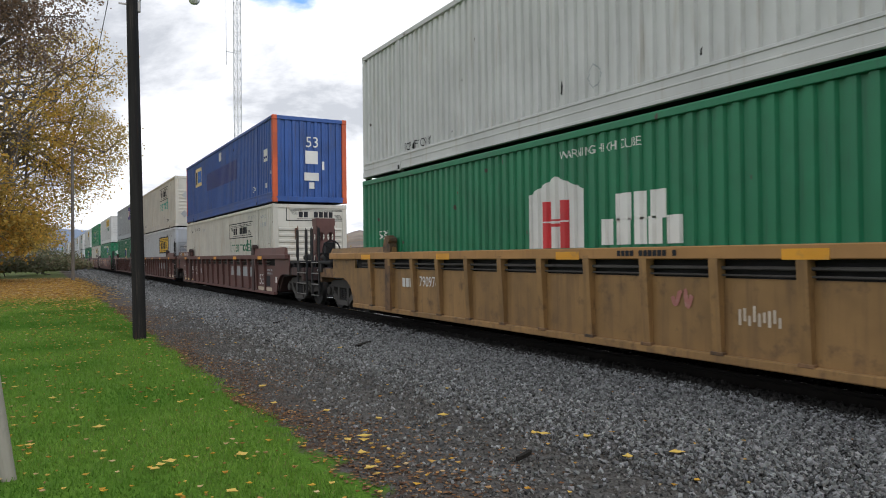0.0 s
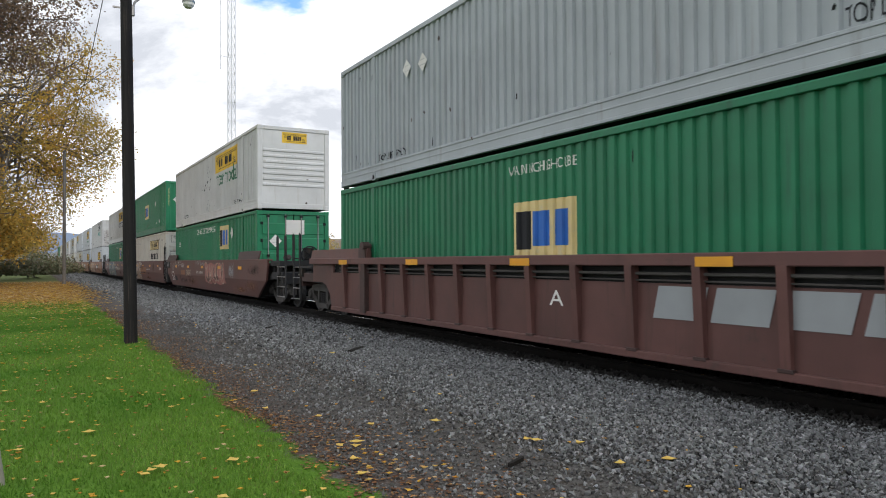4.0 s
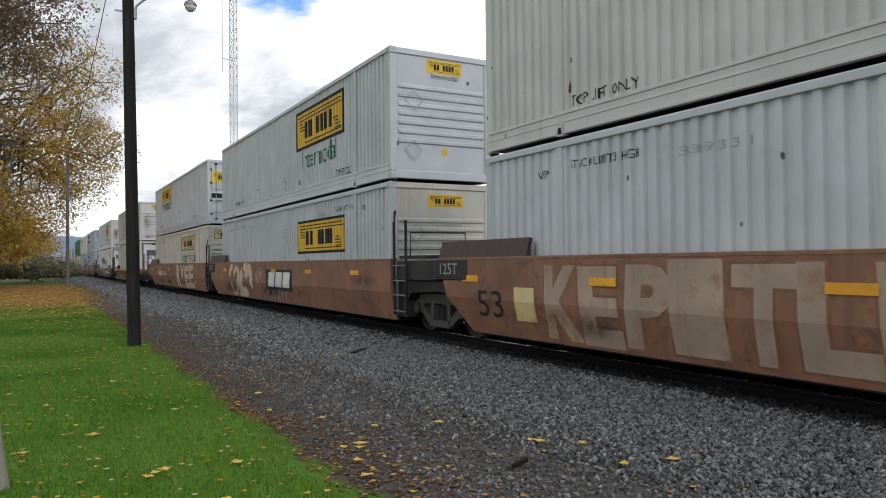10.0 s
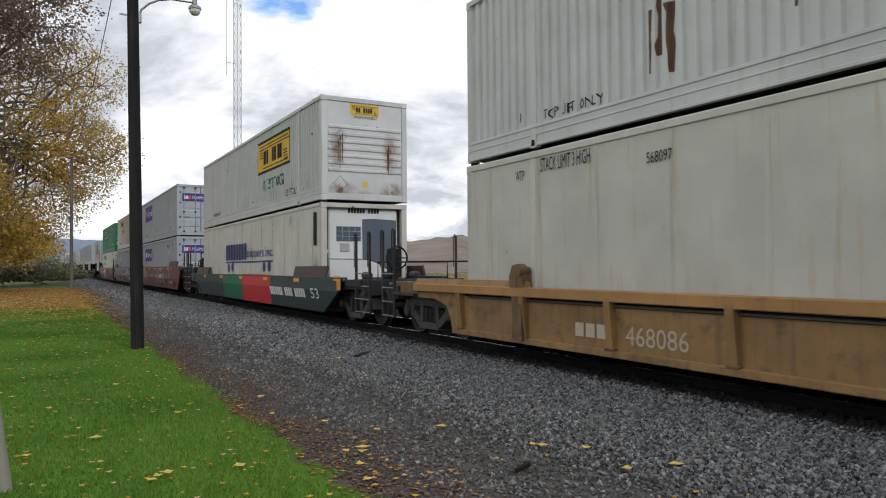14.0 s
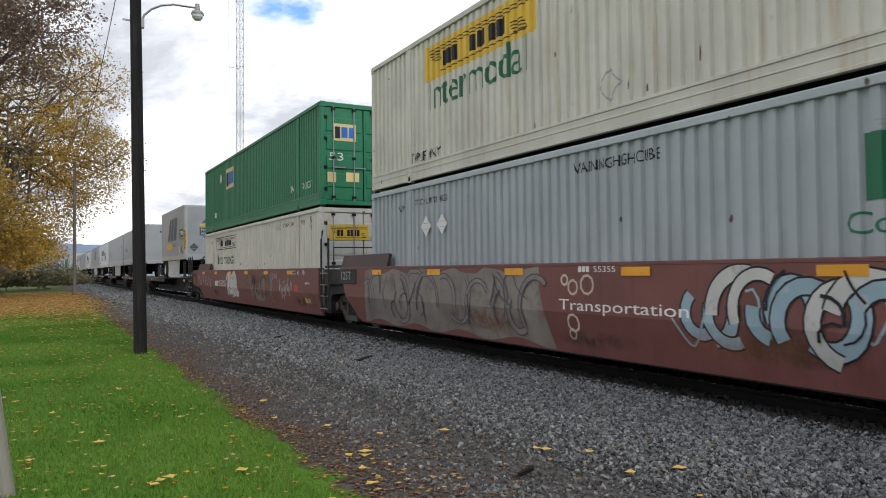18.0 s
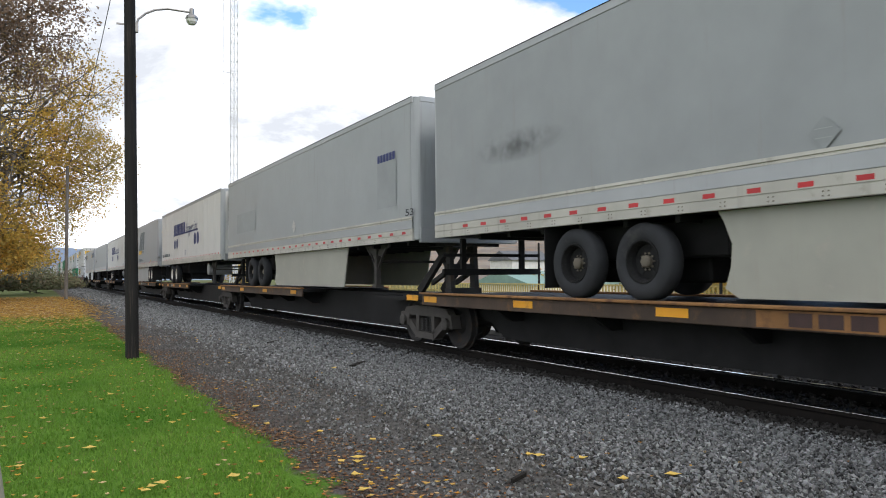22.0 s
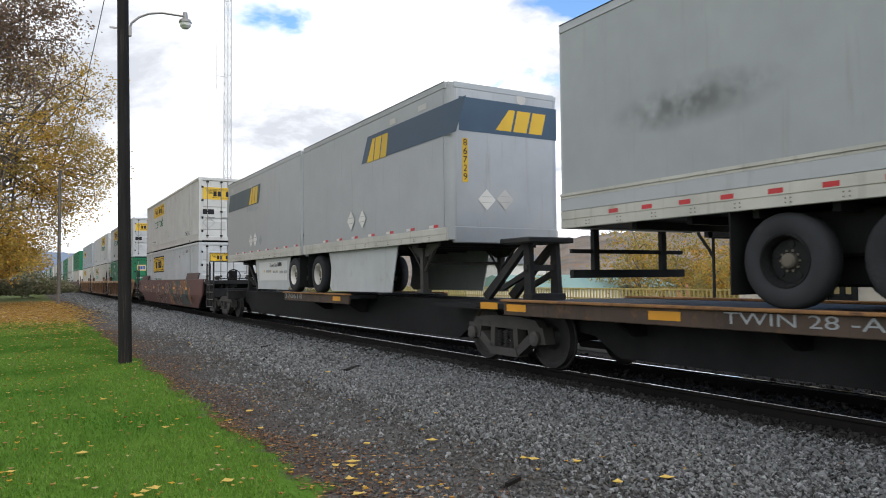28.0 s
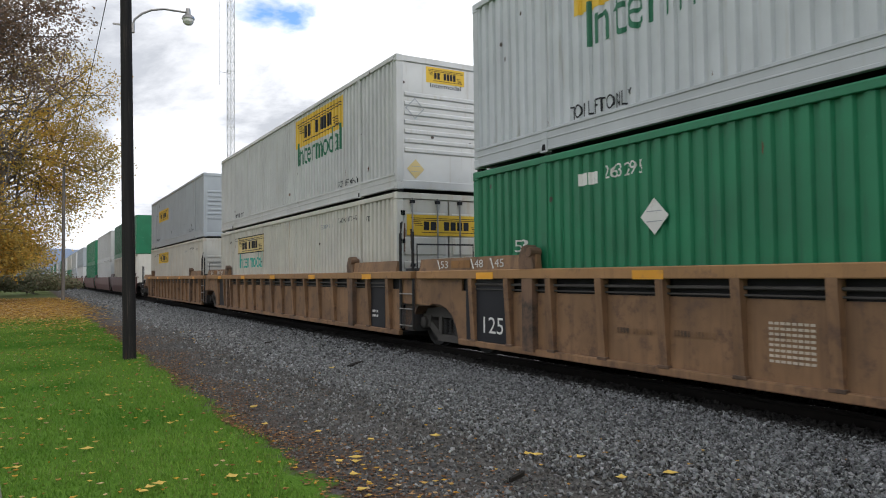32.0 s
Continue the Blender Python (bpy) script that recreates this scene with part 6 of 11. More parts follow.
def wild(left, low, width, high, n, ground, inks, edge, seed, how=FOLD, spots=None, weight=1.0, lines=2, halo=None):
    """A wild spray-painted piece: a ragged ground, thick outlined curves across it, thin strokes and dots."""
    rnd = random.Random(seed)

    def put(p):
        lift = 0.002
        if ground:
            k = max(8, int(width * 4))
            ph = rnd.uniform(0, 6)
            up = [(left + width * i / k, min(low + high * (0.95 + 0.05 * math.sin(1.3 * i + ph) + 0.02 * math.sin(3.1 * i)), 1.46)) for i in range(k + 1)]
            down = [(left + width * i / k, max(low + high * (0.04 + 0.05 * math.sin(0.9 * i + ph)), 0.24)) for i in range(k + 1)]
            up[0], up[-1] = (left + 0.3 * high, up[0][1]), (left + width - 0.25 * high, up[-1][1])
            mark("spray_ground", (up + down, [(i, i + 1, k + 2 + i, k + 1 + i) for i in range(k)]), M[ground], p, lift=lift, **how)
        for i in range(n):
            for j in range(2):
                r, a0 = high * rnd.uniform(0.2, 0.36), rnd.uniform(0, 6.28)
                sweep = rnd.uniform(1.6, 3.8) * rnd.choice((-1, 1))
                cx, cz = left + (i + 0.3 + 0.4 * j) * width / n, low + high * rnd.uniform(0.38, 0.62)
                path = [(cx + r * 1.1 * math.cos(a0 + sweep * q / 10) + 0.1 * r * q / 10, min(max(cz + r * 1.25 * math.sin(a0 + sweep * q / 10), 0.3), 1.4)) for q in range(11)]
                w = high * rnd.uniform(0.13, 0.24) * weight
                if halo:
                    lift += 0.0005
                    mark("spray_halo", kept(ribbon(path, w + 0.085)), M[halo], p, lift=lift, **how)
                lift += 0.0005
                mark("spray_outline", kept(ribbon(path, w + 0.045)), M[edge], p, lift=lift, **how)
                lift += 0.0005
                mark("spray_stroke", kept(ribbon(path, w)), M[inks[(i + j) % len(inks)]], p, lift=lift, **how)
        for i in range(lines * n):
            x, z = left + width * rnd.uniform(0.05, 0.95), low + high * rnd.uniform(0.25, 0.8)
            ang, ln, bend = rnd.uniform(0.6, 2.5), high * rnd.uniform(0.25, 0.5), rnd.uniform(-1.2, 1.2)
            path = [(x + math.cos(ang + bend * q) * ln * q, min(max(z + math.sin(ang + bend * q) * ln * q, 0.26), 1.43)) for q in (-0.6, -0.3, 0.0, 0.3, 0.6)]
            lift += 0.0004
            mark("spray_line", ribbon(path, rnd.uniform(0.015, 0.04)), M[edge], p, lift=lift, **how)
        for i in range(3 * n if spots else 0):
            lift += 0.0002
            mark("spray_dot", disc(left + width * rnd.uniform(0.03, 0.97), low + high * rnd.uniform(0.15, 0.85), rnd.uniform(0.025, 0.06), 10), M[spots], p, lift=lift, **how)
    return put


def scribble(left, low, width, high, n, mat, seed, how=FOLD, weight=0.03):
    """Quick handwriting-like strokes."""
    rnd = random.Random(seed)

    def put(p):
        lines = []
        for i in range(n):
            x0 = left + width * (i + 0.1) / n
            w = width / n * 0.9
            pts = [(x0 + w * (j / 5 + rnd.uniform(-0.12, 0.12)), low + high * (rnd.random() if j % 2 else rnd.uniform(0, 0.4) + 0.6 * (j % 4 == 0))) for j in range(6)]
            smooth = []
            for a, b, c in zip(pts, pts[1:], pts[2:]):
                for t in (0.0, 0.33, 0.66):
                    u = 1 - t
                    smooth.append((0.5 * (u * u * a[0] + (1 + 2 * t - 2 * t * t) * b[0] + t * t * c[0]), 0.5 * (u * u * a[1] + (1 + 2 * t - 2 * t * t) * b[1] + t * t * c[1])))
            lines.append(ribbon(smooth, weight))
        mark("spray_tag", joined(*lines), M[mat], p, lift=0.006, **how)
    return put


# ---- the consist, from the head of the clip to its end ----
LOW, HIGH = 0.30, 3.245


def stack(s, car, lower, upper, slip=0.0):
    """A well with two containers. car: paint, style, near, far, label, extras; lower, upper: paint, front, label, extras."""
    paint, style, near, far, label, more = car
    well_car(s, paint, style, near, far, label, **more)
    top = LOW + CH if "plain" in more else HIGH
    for level, spec, ds in ((LOW, lower, 0.04), (top, upper, 0.0)):
        if spec:
            p, front, lab, extra = spec
            container(s + ds + slip, level, p, front, lab, **extra)


MARKS = {}
DECK = on("flat", -1.372)
MARKS["hub_low"] = (
    house_logo(-9.51, 1.21, 1.30, 1.07, RIBS),
    name_bars("XXX", "m_white", -7.59, 1.56, 0.94, 0.36, RIBS),
    name_bars("XXXXX", "m_white", -7.87, 1.24, 1.45, 0.35, RIBS),
    text("WARNING HIGH CUBE", "m_white", -8.73, 2.51, 1.62, 0.12, RIBS),
    text("53'", "m_white", -15.27, 1.50, 0.49, 0.19, RIBS),
)
MARKS["hub_up"] = (
    text("TOP LIFT ONLY", "m_black", -13.96, 0.38, 1.20, 0.16, RIBS),
    placard_outline(-8.01, 0.64, 0.18, RIBS),
)
MARKS["car_hub"] = (
    text("790976", "m_white", -13.08, 0.81, 0.77, 0.20, RAIL_SIDE),
    name_bars("XXXX", "m_white", -13.87, 0.78, 0.67, 0.18, RAIL_SIDE),
    *[slab("spray_cream", -5.6 + 0.06 * k, 0.64 + 0.045 * (k % 2), 0.035, 0.17 - 0.03 * (k % 3), RAIL_SIDE) for k in range(9)],
    scribble(-6.55, 0.76, 0.34, 0.26, 2, "spray_pink", 203, how=RAIL_SIDE, weight=0.06),
    name_bars("XXXX XXXXXX X", "m_black", -7.35, 1.39, 1.0, 0.07, on("flat", -1.513)),
)
MARKS["blue_up"] = (
    square_sign(-13.65, 1.64, 1.52, 0.88, RIBS),
    slab("m_navy", -10.94, 1.25, 5.80, 0.78, RIBS),
    slab("m_white", -0.38, 0.94, 0.14, 0.14, RIBS),
    slab("m_white", -1.02, 0.53, 0.19, 0.17, RIBS),
    slab("m_white", -8.29, 2.30, 0.47, 0.36, RIBS),
    text("DA", "m_white", -2.62, 0.50, 0.31, 0.21, RIBS),
    slab("m_white", -1.15, 1.44, 0.48, 0.42, RIBS),
    name_bars("XXXX", "m_navy", -1.11, 1.54, 0.40, 0.08, RIBS),
    text("53", "m_white", -0.15, 1.88, 0.42, 0.36, front(0.020)),
    slab("m_white", -0.18, 1.32, 0.44, 0.44, front(0.020)),
    slab("m_white", -0.22, 0.75, 0.51, 0.27, front(0.020)),
    slab("m_white", -0.05, 0.48, 0.18, 0.21, front(0.020)),
    slab("m_white", 0.41, 1.13, 0.08, 0.29, front(0.020)),
)
MARKS["blue_low"] = (
    house_sign("ring", -6.39, 1.86, 3.68, 0.59, RIBS),
    text("Intermodal", "m_green", -6.16, 1.34, 3.20, 0.43, RIBS),
    text("STACK LIMIT 3 HIGH", "m_grey", -3.34, 2.50, 1.24, 0.13, RIBS),
    text("WTP OR", "m_grey", -1.68, 2.46, 0.81, 0.12, RIBS),
    name_bars("XX XXXX XXXX", "m_grey", -1.69, 2.18, 0.81, 0.14, RIBS),
    house_sign("ring", -0.85, 2.33, 2.13, 0.46, front(0.030)),
    text("238550", "m_grey", -0.01, 1.83, 0.40, 0.09, front(0.000)),
    text("53", "m_grey", 0.11, 1.62, 0.14, 0.08, front(0.000)),
    rust_runs(-0.72, 1.47, 0.29, 0.77, 5, front(0.000)),
)
MARKS["car_blue"] = (
    leaning_name("bbbf", "m_patch", -5.86, 0.73, 3.74, 0.35, RAIL_SIDE),
    text("53", "m_white", -1.54, 0.50, 0.57, 0.34, RAIL_SIDE),
    slab("spray_cream", -2.34, 0.23, 2.30, 0.19, RAIL_SIDE),
    slab("m_white", 0.37, 0.59, 0.19, 0.19, RAIL_SIDE),
    name_bars("XXXX XX", "m_grey", -0.57, 0.96, 0.60, 0.06, RAIL_SIDE),
    name_bars("XXXXX X", "m_grey", -0.58, 0.85, 0.60, 0.06, RAIL_SIDE),
    slab("m_black", -0.69, 0.46, 0.45, 0.34, RAIL_SIDE),
    text("125T", "m_white", -16.50, 0.45, 0.77, 0.32, RAIL_SIDE),
    name_bars("XXXX", "m_white", -14.22, 0.82, 0.62, 0.20, RAIL_SIDE),
    text("255728", "m_white", -13.34, 0.81, 0.84, 0.19, RAIL_SIDE),
    text("LD LMT 117500", "m_white", -13.25, 0.63, 0.68, 0.10, RAIL_SIDE),
    slab("m_cream", -16.31, 0.20, 2.27, 0.20, RAIL_SIDE),
    name_bars("XXXX XXXX", "m_grey", -14.17, 0.66, 0.63, 0.06, RAIL_SIDE),
    name_bars("XXX XXXX", "m_grey", -16.50, 0.99, 0.73, 0.06, RAIL_SIDE),
    slab("m_grey", -12.02, 0.71, 0.26, 0.23, RAIL_SIDE),
)
MARKS["s2_up"] = (
    house_sign("ring", -6.20, 1.79, 3.29, 0.77, RIBS),
    text("Intermodal", "m_teal", -6.17, 1.17, 3.19, 0.66, RIBS),
    text("TOP LIFT ONLY", "m_black", -3.28, 0.37, 1.04, 0.16, RIBS),
    house_sign("ring", -0.41, 2.38, 0.98, 0.34, front(0.030)),
    placard("m_grey", -0.73, 1.79, 0.22, front(0.000)),
    placard("m_grey", -0.80, 0.71, 0.21, front(0.000)),
    text("286394", "m_grey", -0.07, 1.97, 0.54, 0.18, front(0.000)),
    slab("m_white", 0.74, 0.51, 0.23, 0.33, front(0.000)),
)
MARKS["s2_low"] = (
    house_sign("framed", -6.50, 1.42, 3.73, 1.03, RIBS),
    house_sign("plain", -0.40, 2.43, 0.87, 0.24, front(0.030)),
    placard("m_white", -0.68, 1.76, 0.22, front(0.000)),
    text("STACK LIMIT 3 HIGH", "m_grey", -13.76, 2.46, 1.19, 0.15, RIBS),
    text("339331", "m_grey", -12.29, 2.28, 1.13, 0.15, RIBS),
    placard_outline(-7.78, 2.10, 0.23, RIBS),
)
MARKS["car_s2"] = (
    leaning_name("bbbf", "m_patch", -5.95, 0.77, 3.81, 0.35, RAIL_SIDE),
    text("53", "m_white", -1.56, 0.57, 0.50, 0.31, RAIL_SIDE),
    slab("spray_cream", -1.92, 0.31, 1.81, 0.15, RAIL_SIDE),
    text("125T", "m_white", -16.06, 0.49, 0.76, 0.27, RAIL_SIDE),
    name_bars("XXXX", "m_white", -13.86, 0.87, 0.62, 0.20, RAIL_SIDE),
    text("255728", "m_white", -12.99, 0.86, 0.81, 0.21, RAIL_SIDE),
    text("LD LMT 117500", "m_white", -12.90, 0.70, 0.66, 0.10, RAIL_SIDE),
    slab("m_cream", -15.90, 0.27, 2.20, 0.18, RAIL_SIDE),
    slab("m_cream", -10.77, 0.71, 0.51, 0.19, RAIL_SIDE),
    text("C", "m_white", -7.50, 0.80, 0.20, 0.22, RAIL_SIDE),
)
MARKS["fed_up"] = (
    purple_sign(-6.04, 1.56, 3.76, 1.09, RIBS),
    text("TOP LIFT ONLY", "m_black", -3.41, 0.38, 1.11, 0.19, RIBS),
    placard("m_white", -12.51, 2.13, 0.19, RIBS),
    placard("m_white", -11.82, 2.10, 0.19, RIBS),
    purple_sign(-0.91, 2.22, 1.77, 0.71, front(0.030)),
    placard("m_white", -0.64, 1.82, 0.24, front(0.000)),
    placard("m_white", -0.05, 1.83, 0.24, front(0.000)),
    slab("m_white", 0.82, 0.58, 0.26, 0.33, front(0.000)),
)
MARKS["fed_low"] = (
    square_sign(-8.82, 1.18, 1.54, 0.86, RIBS),
    text("53'", "m_white", -1.18, 1.45, 0.44, 0.22, RIBS),
    text("WTP", "m_white", -1.65, 2.41, 0.34, 0.15, RIBS),
    text("WARNING HIGH CUBE", "m_white", -8.89, 2.48, 1.62, 0.15, RIBS),
    square_sign(-0.86, 1.95, 0.62, 0.42, front(0.014)),
    text("WARNING", "m_white", -0.92, 1.38, 0.56, 0.09, front(0.014)),
    slab("m_white", -1.13, 2.40, 0.11, 0.30, front(0.014)),
)
MARKS["car_fed"] = (
    leaning_name("bbbf", "m_patch", -5.78, 0.72, 3.41, 0.39, RAIL_SIDE),
    text("53", "m_white", -1.64, 0.68, 0.53, 0.34, RAIL_SIDE),
    slab("spray_cream", -2.37, 0.23, 2.23, 0.23, RAIL_SIDE),
    text("20", "m_white", -2.21, 1.14, 0.22, 0.12, RAIL_SIDE),
    text("40", "m_white", -2.21, 0.98, 0.22, 0.12, RAIL_SIDE),
    name_bars("XXXX XXX", "m_grey", -0.71, 0.80, 0.73, 0.07, RAIL_SIDE),
    name_bars("XXXX XXX", "m_grey", -0.71, 0.63, 0.73, 0.07, RAIL_SIDE),
    text("A", "m_white", -7.75, 0.77, 0.32, 0.22, RAIL_SIDE),
)
MARKS["orla_up"] = (
    scribble(-9.52, 1.15, 2.09, 0.73, 4, "m_black", 21, how=RIBS),
    text("TOP LIFT ONLY", "m_black", -13.77, 0.37, 1.07, 0.16, RIBS),
    placard_outline(-7.99, 2.11, 0.24, RIBS),
    placard_outline(-8.02, 0.64, 0.28, RIBS),
    house_sign("plain", -6.67, 1.89, 3.85, 0.75, RIBS),
    text("Intermodal", "m_green", -6.67, 1.33, 3.85, 0.64, RIBS),
    house_sign("plain", -0.43, 2.33, 0.90, 0.38, front(0.030)),
)
MARKS["orla_low"] = (
    square_sign(-5.76, 1.63, 1.53, 0.95, RIBS),
    placard("m_white", -3.56, 2.24, 0.23, RIBS),
    text("WARNING HIGH CUBE", "m_white", -8.71, 2.51, 1.60, 0.12, RIBS),
    text("53'", "m_white", -15.19, 1.92, 0.42, 0.23, RIBS),
    text("263295", "m_white", -10.53, 2.39, 3.91, 0.24, RIBS),
    slab("m_white", -0.27, 2.07, 0.65, 0.51, front(0.014)),
    placard("m_white", -0.66, 1.84, 0.22, front(0.014)),
)
MARKS["car_orla"] = (
    wild(-7.69, 0.50, 3.80, 0.9, 5, "spray_pink", ("spray_pink", "brown"), "spray_cream", 3),
    text("LD LMT 118500 PER UNIT", "m_white", -9.54, 0.91, 1.47, 0.11, FOLD),
    scribble(-9.76, 1.23, 2.01, 0.27, 6, "m_grey", 5, how=FOLD),
    scribble(-3.29, 0.72, 0.74, 0.73, 7, "m_grey", 6, how=FOLD),
    text("53", "m_white", -16.19, 0.46, 0.81, 0.48, FOLD),
    name_bars("XXXX", "spray_orange", -13.31, 0.80, 0.93, 0.23, FOLD),
    text("254158", "spray_cream", -12.06, 0.77, 1.12, 0.28, FOLD),
    text("125T", "m_white", -17.14, 1.17, 0.69, 0.17, FOLD),
    text("45", "m_white", -15.02, 1.31, 0.22, 0.14, FOLD),
    text("40", "m_white", -14.22, 1.33, 0.24, 0.13, FOLD),
    text("20", "m_white", -14.23, 1.20, 0.24, 0.11, FOLD),
    scribble(-16.21, 0.93, 1.73, 0.52, 4, "m_grey", 8, how=FOLD),
    scribble(-13.41, 1.13, 0.87, 0.30, 5, "spray_silver", 9, how=FOLD),
    slab("m_black", -15.31, 0.48, 0.64, 0.24, FOLD),
    name_bars("XXXX XXX XX", "m_grey", -13.91, 1.40, 0.45, 0.06, FOLD),
    name_bars("XXXX XXX X", "m_grey", -13.92, 1.27, 0.45, 0.06, FOLD),
)
MARKS["emp_up"] = (
    square_sign(-8.90, 1.07, 1.62, 0.93, RIBS),
    placard("m_white", -3.92, 1.83, 0.19, RIBS),
    text("53'", "m_white", -1.28, 1.44, 0.36, 0.23, RIBS),
    slab("m_white", -2.68, 0.60, 0.29, 0.18, RIBS),
    slab("m_white", -3.76, 0.56, 0.25, 0.12, RIBS),
    square_sign(-0.32, 2.11, 0.63, 0.48, front(0.020)),
    placard("m_white", -0.70, 1.83, 0.20, front(0.020)),
    text("53'", "m_white", -0.18, 1.25, 0.35, 0.24, front(0.020)),
    slab("m_cream", -0.25, 0.49, 0.49, 0.31, front(0.020)),
    slab("m_cream", -1.24, 1.46, 0.13, 1.03, front(0.020)),
    slab("m_white", -0.58, 1.09, 0.09, 0.18, front(0.020)),
)
MARKS["emp_low"] = (
    house_sign("pale", -6.41, 1.90, 3.61, 0.60, RIBS),
    text("Intermodal", "m_black", -6.24, 1.31, 3.22, 0.55, RIBS),
    house_sign("ring", -1.00, 2.28, 2.04, 0.43, front(0.030)),
    text("263295", "m_grey", -0.16, 1.83, 0.35, 0.12, front(0.000)),
)
MARKS["car_emp"] = (
    text("53", "m_white", -16.44, 0.48, 0.85, 0.48, FOLD),
    spray_letters("OKMSE", -13.95, 0.24, 4.43, 1.16, "spray_tan", "m_grey", 11),
    leaning_name("bbbf", "spray_orange", -9.56, 0.75, 2.96, 0.35, FOLD),
    slab("spray_orange", -9.60, 0.61, 2.77, 0.07, FOLD),
    star(-9.38, 1.24, 0.17),
    star(-8.88, 1.28, 0.21),
    text("C", "m_white", -7.81, 1.37, 0.11, 0.09, FOLD),
    name_bars("XXXXX XXX", "m_grey", -6.64, 0.92, 1.59, 0.08, FOLD),
    scribble(-14.91, 0.71, 5.24, 0.68, 5, "m_grey", 12, how=FOLD),
    name_bars("XXX XXXX", "m_white", -1.08, 0.97, 0.80, 0.14, FOLD),
    text("45", "m_white", -15.33, 1.32, 0.28, 0.15, FOLD),
)
MARKS["s7_up"] = (
    house_sign("plain", -6.54, 1.76, 3.56, 0.80, RIBS),
    text("Intermodal", "m_black", -6.35, 1.25, 3.27, 0.62, RIBS),
    text("TOP LIFT ONLY", "m_black", -14.08, 0.38, 1.11, 0.28, RIBS),
    house_sign("ring", -1.06, 2.23, 1.45, 0.48, front(0.030)),
    rust_runs(-0.90, 0.39, 0.34, 1.59, 15, front(0.000)),
)
MARKS["s7_low"] = (
    square_sign(-5.93, 1.43, 1.47, 0.96, RIBS),
    placard("m_white", -3.83, 2.24, 0.23, RIBS),
    text("WTP", "m_white", -2.57, 2.27, 0.28, 0.16, RIBS),
    text("WARNING HIGH CUBE", "m_white", -8.93, 2.37, 1.58, 0.14, RIBS),
    text("53'", "m_white", -15.45, 1.73, 0.37, 0.21, RIBS),
    square_sign(-0.31, 2.17, 0.70, 0.44, front(0.014)),
    placard("m_white", -0.68, 1.79, 0.22, front(0.014)),
    text("53'", "m_white", -1.26, 1.72, 0.46, 0.21, RIBS),
)
MARKS["car_s7"] = (
    wild(-13.82, 0.22, 6.6, 1.24, 7, "spray_teal", ("spray_olive", "spray_teal", "spray_sage"), "m_black", 31, spots="spray_sage", halo="spray_sage", weight=1.2, lines=1),
    text("53", "spray_cream", -16.45, 0.5, 0.72, 0.42, FOLD),
    slab("m_amber", -18.0, 1.2, 0.5, 0.2, FOLD),
    text("53", "m_white", -16.5, 1.33, 0.24, 0.12, FOLD),
    text("48", "m_white", -15.72, 1.33, 0.24, 0.12, FOLD),
    text("45", "m_white", -15.22, 1.33, 0.24, 0.12, FOLD),
    text("40", "m_white", -14.45, 1.34, 0.22, 0.11, FOLD),
    text("20", "m_white", -14.45, 1.19, 0.22, 0.11, FOLD),
    scribble(-15.6, 0.75, 0.55, 0.5, 3, "m_grey", 231, how=FOLD, weight=0.02),
    scribble(-16.9, 0.7, 1.9, 0.62, 3, "m_grey", 232, how=FOLD, weight=0.03),
    scribble(-7.80, 1.06, 1.34, 0.45, 2, "spray_cream", 33, how=FOLD),
    name_bars("XXXX", "spray_cream", -6.01, 0.79, 0.93, 0.24, FOLD),
    text("254158", "spray_cream", -4.77, 0.76, 1.15, 0.28, FOLD),
    text("LD LMT 118500 PER UNIT", "m_white", -8.26, 0.88, 1.46, 0.11, FOLD),
    name_bars("XXXX XX XX", "m_white", -2.65, 1.39, 0.41, 0.05, FOLD),
    name_bars("XXXX XX XX", "m_white", -2.66, 1.29, 0.41, 0.05, FOLD),
    scribble(-6.59, 0.81, 0.53, 0.31, 2, "m_white", 34, how=FOLD),
)
MARKS["s9_up"] = (
    house_sign("ring", -6.27, 1.89, 3.46, 0.75, RIBS),
    text("Intermodal", "m_teal", -6.19, 1.27, 3.12, 0.60, RIBS),
    text("TOP LIFT ONLY", "m_black", -3.28, 0.38, 1.15, 0.16, RIBS),
    house_sign("ring", -0.41, 2.44, 0.94, 0.27, front(0.030)),
    text("Intermodal", "m_teal", -0.33, 2.31, 0.79, 0.13, front(0.030)),
    placard_outline(-0.71, 0.51, 0.20, front(0.030)),
    stains((("stain_rust", -1.1, 0.02, 1.3, 0.75), ("stain_rust", -0.4, -0.05, 1.7, 0.6), ("stain_bare", -0.75, 0.0, 0.7, 0.5), ("stain_soot", 0.75, 0.0, 0.55, 0.5), ("stain_soot", -1.28, -0.1, 0.4, 1.9), ("stain_rust", 0.95, 0.1, 0.35, 2.2)), front(0.026)),
    stains((("stain_rust", -1.0, 0.7, 0.45, 1.3), ("stain_rust", 0.45, 0.7, 0.6, 1.5), ("stain_soot", -0.1, 2.0, 0.9, 0.35)), front(0.0)),
    slab("m_rust", 0.42, 0.33, 0.18, 0.30, front(0.030)),
    slab("m_white", 0.87, 0.33, 0.19, 0.33, front(0.030)),
)
MARKS["s9_low"] = (
    house_sign("framed", -6.40, 1.40, 3.66, 0.92, RIBS),
    house_sign("plain", -0.35, 2.42, 0.90, 0.24, front(0.030)),
    text("Intermodal", "m_black", -0.21, 2.32, 0.68, 0.10, front(0.030)),
    placard_outline(-0.68, 1.74, 0.19, front(0.000)),
)
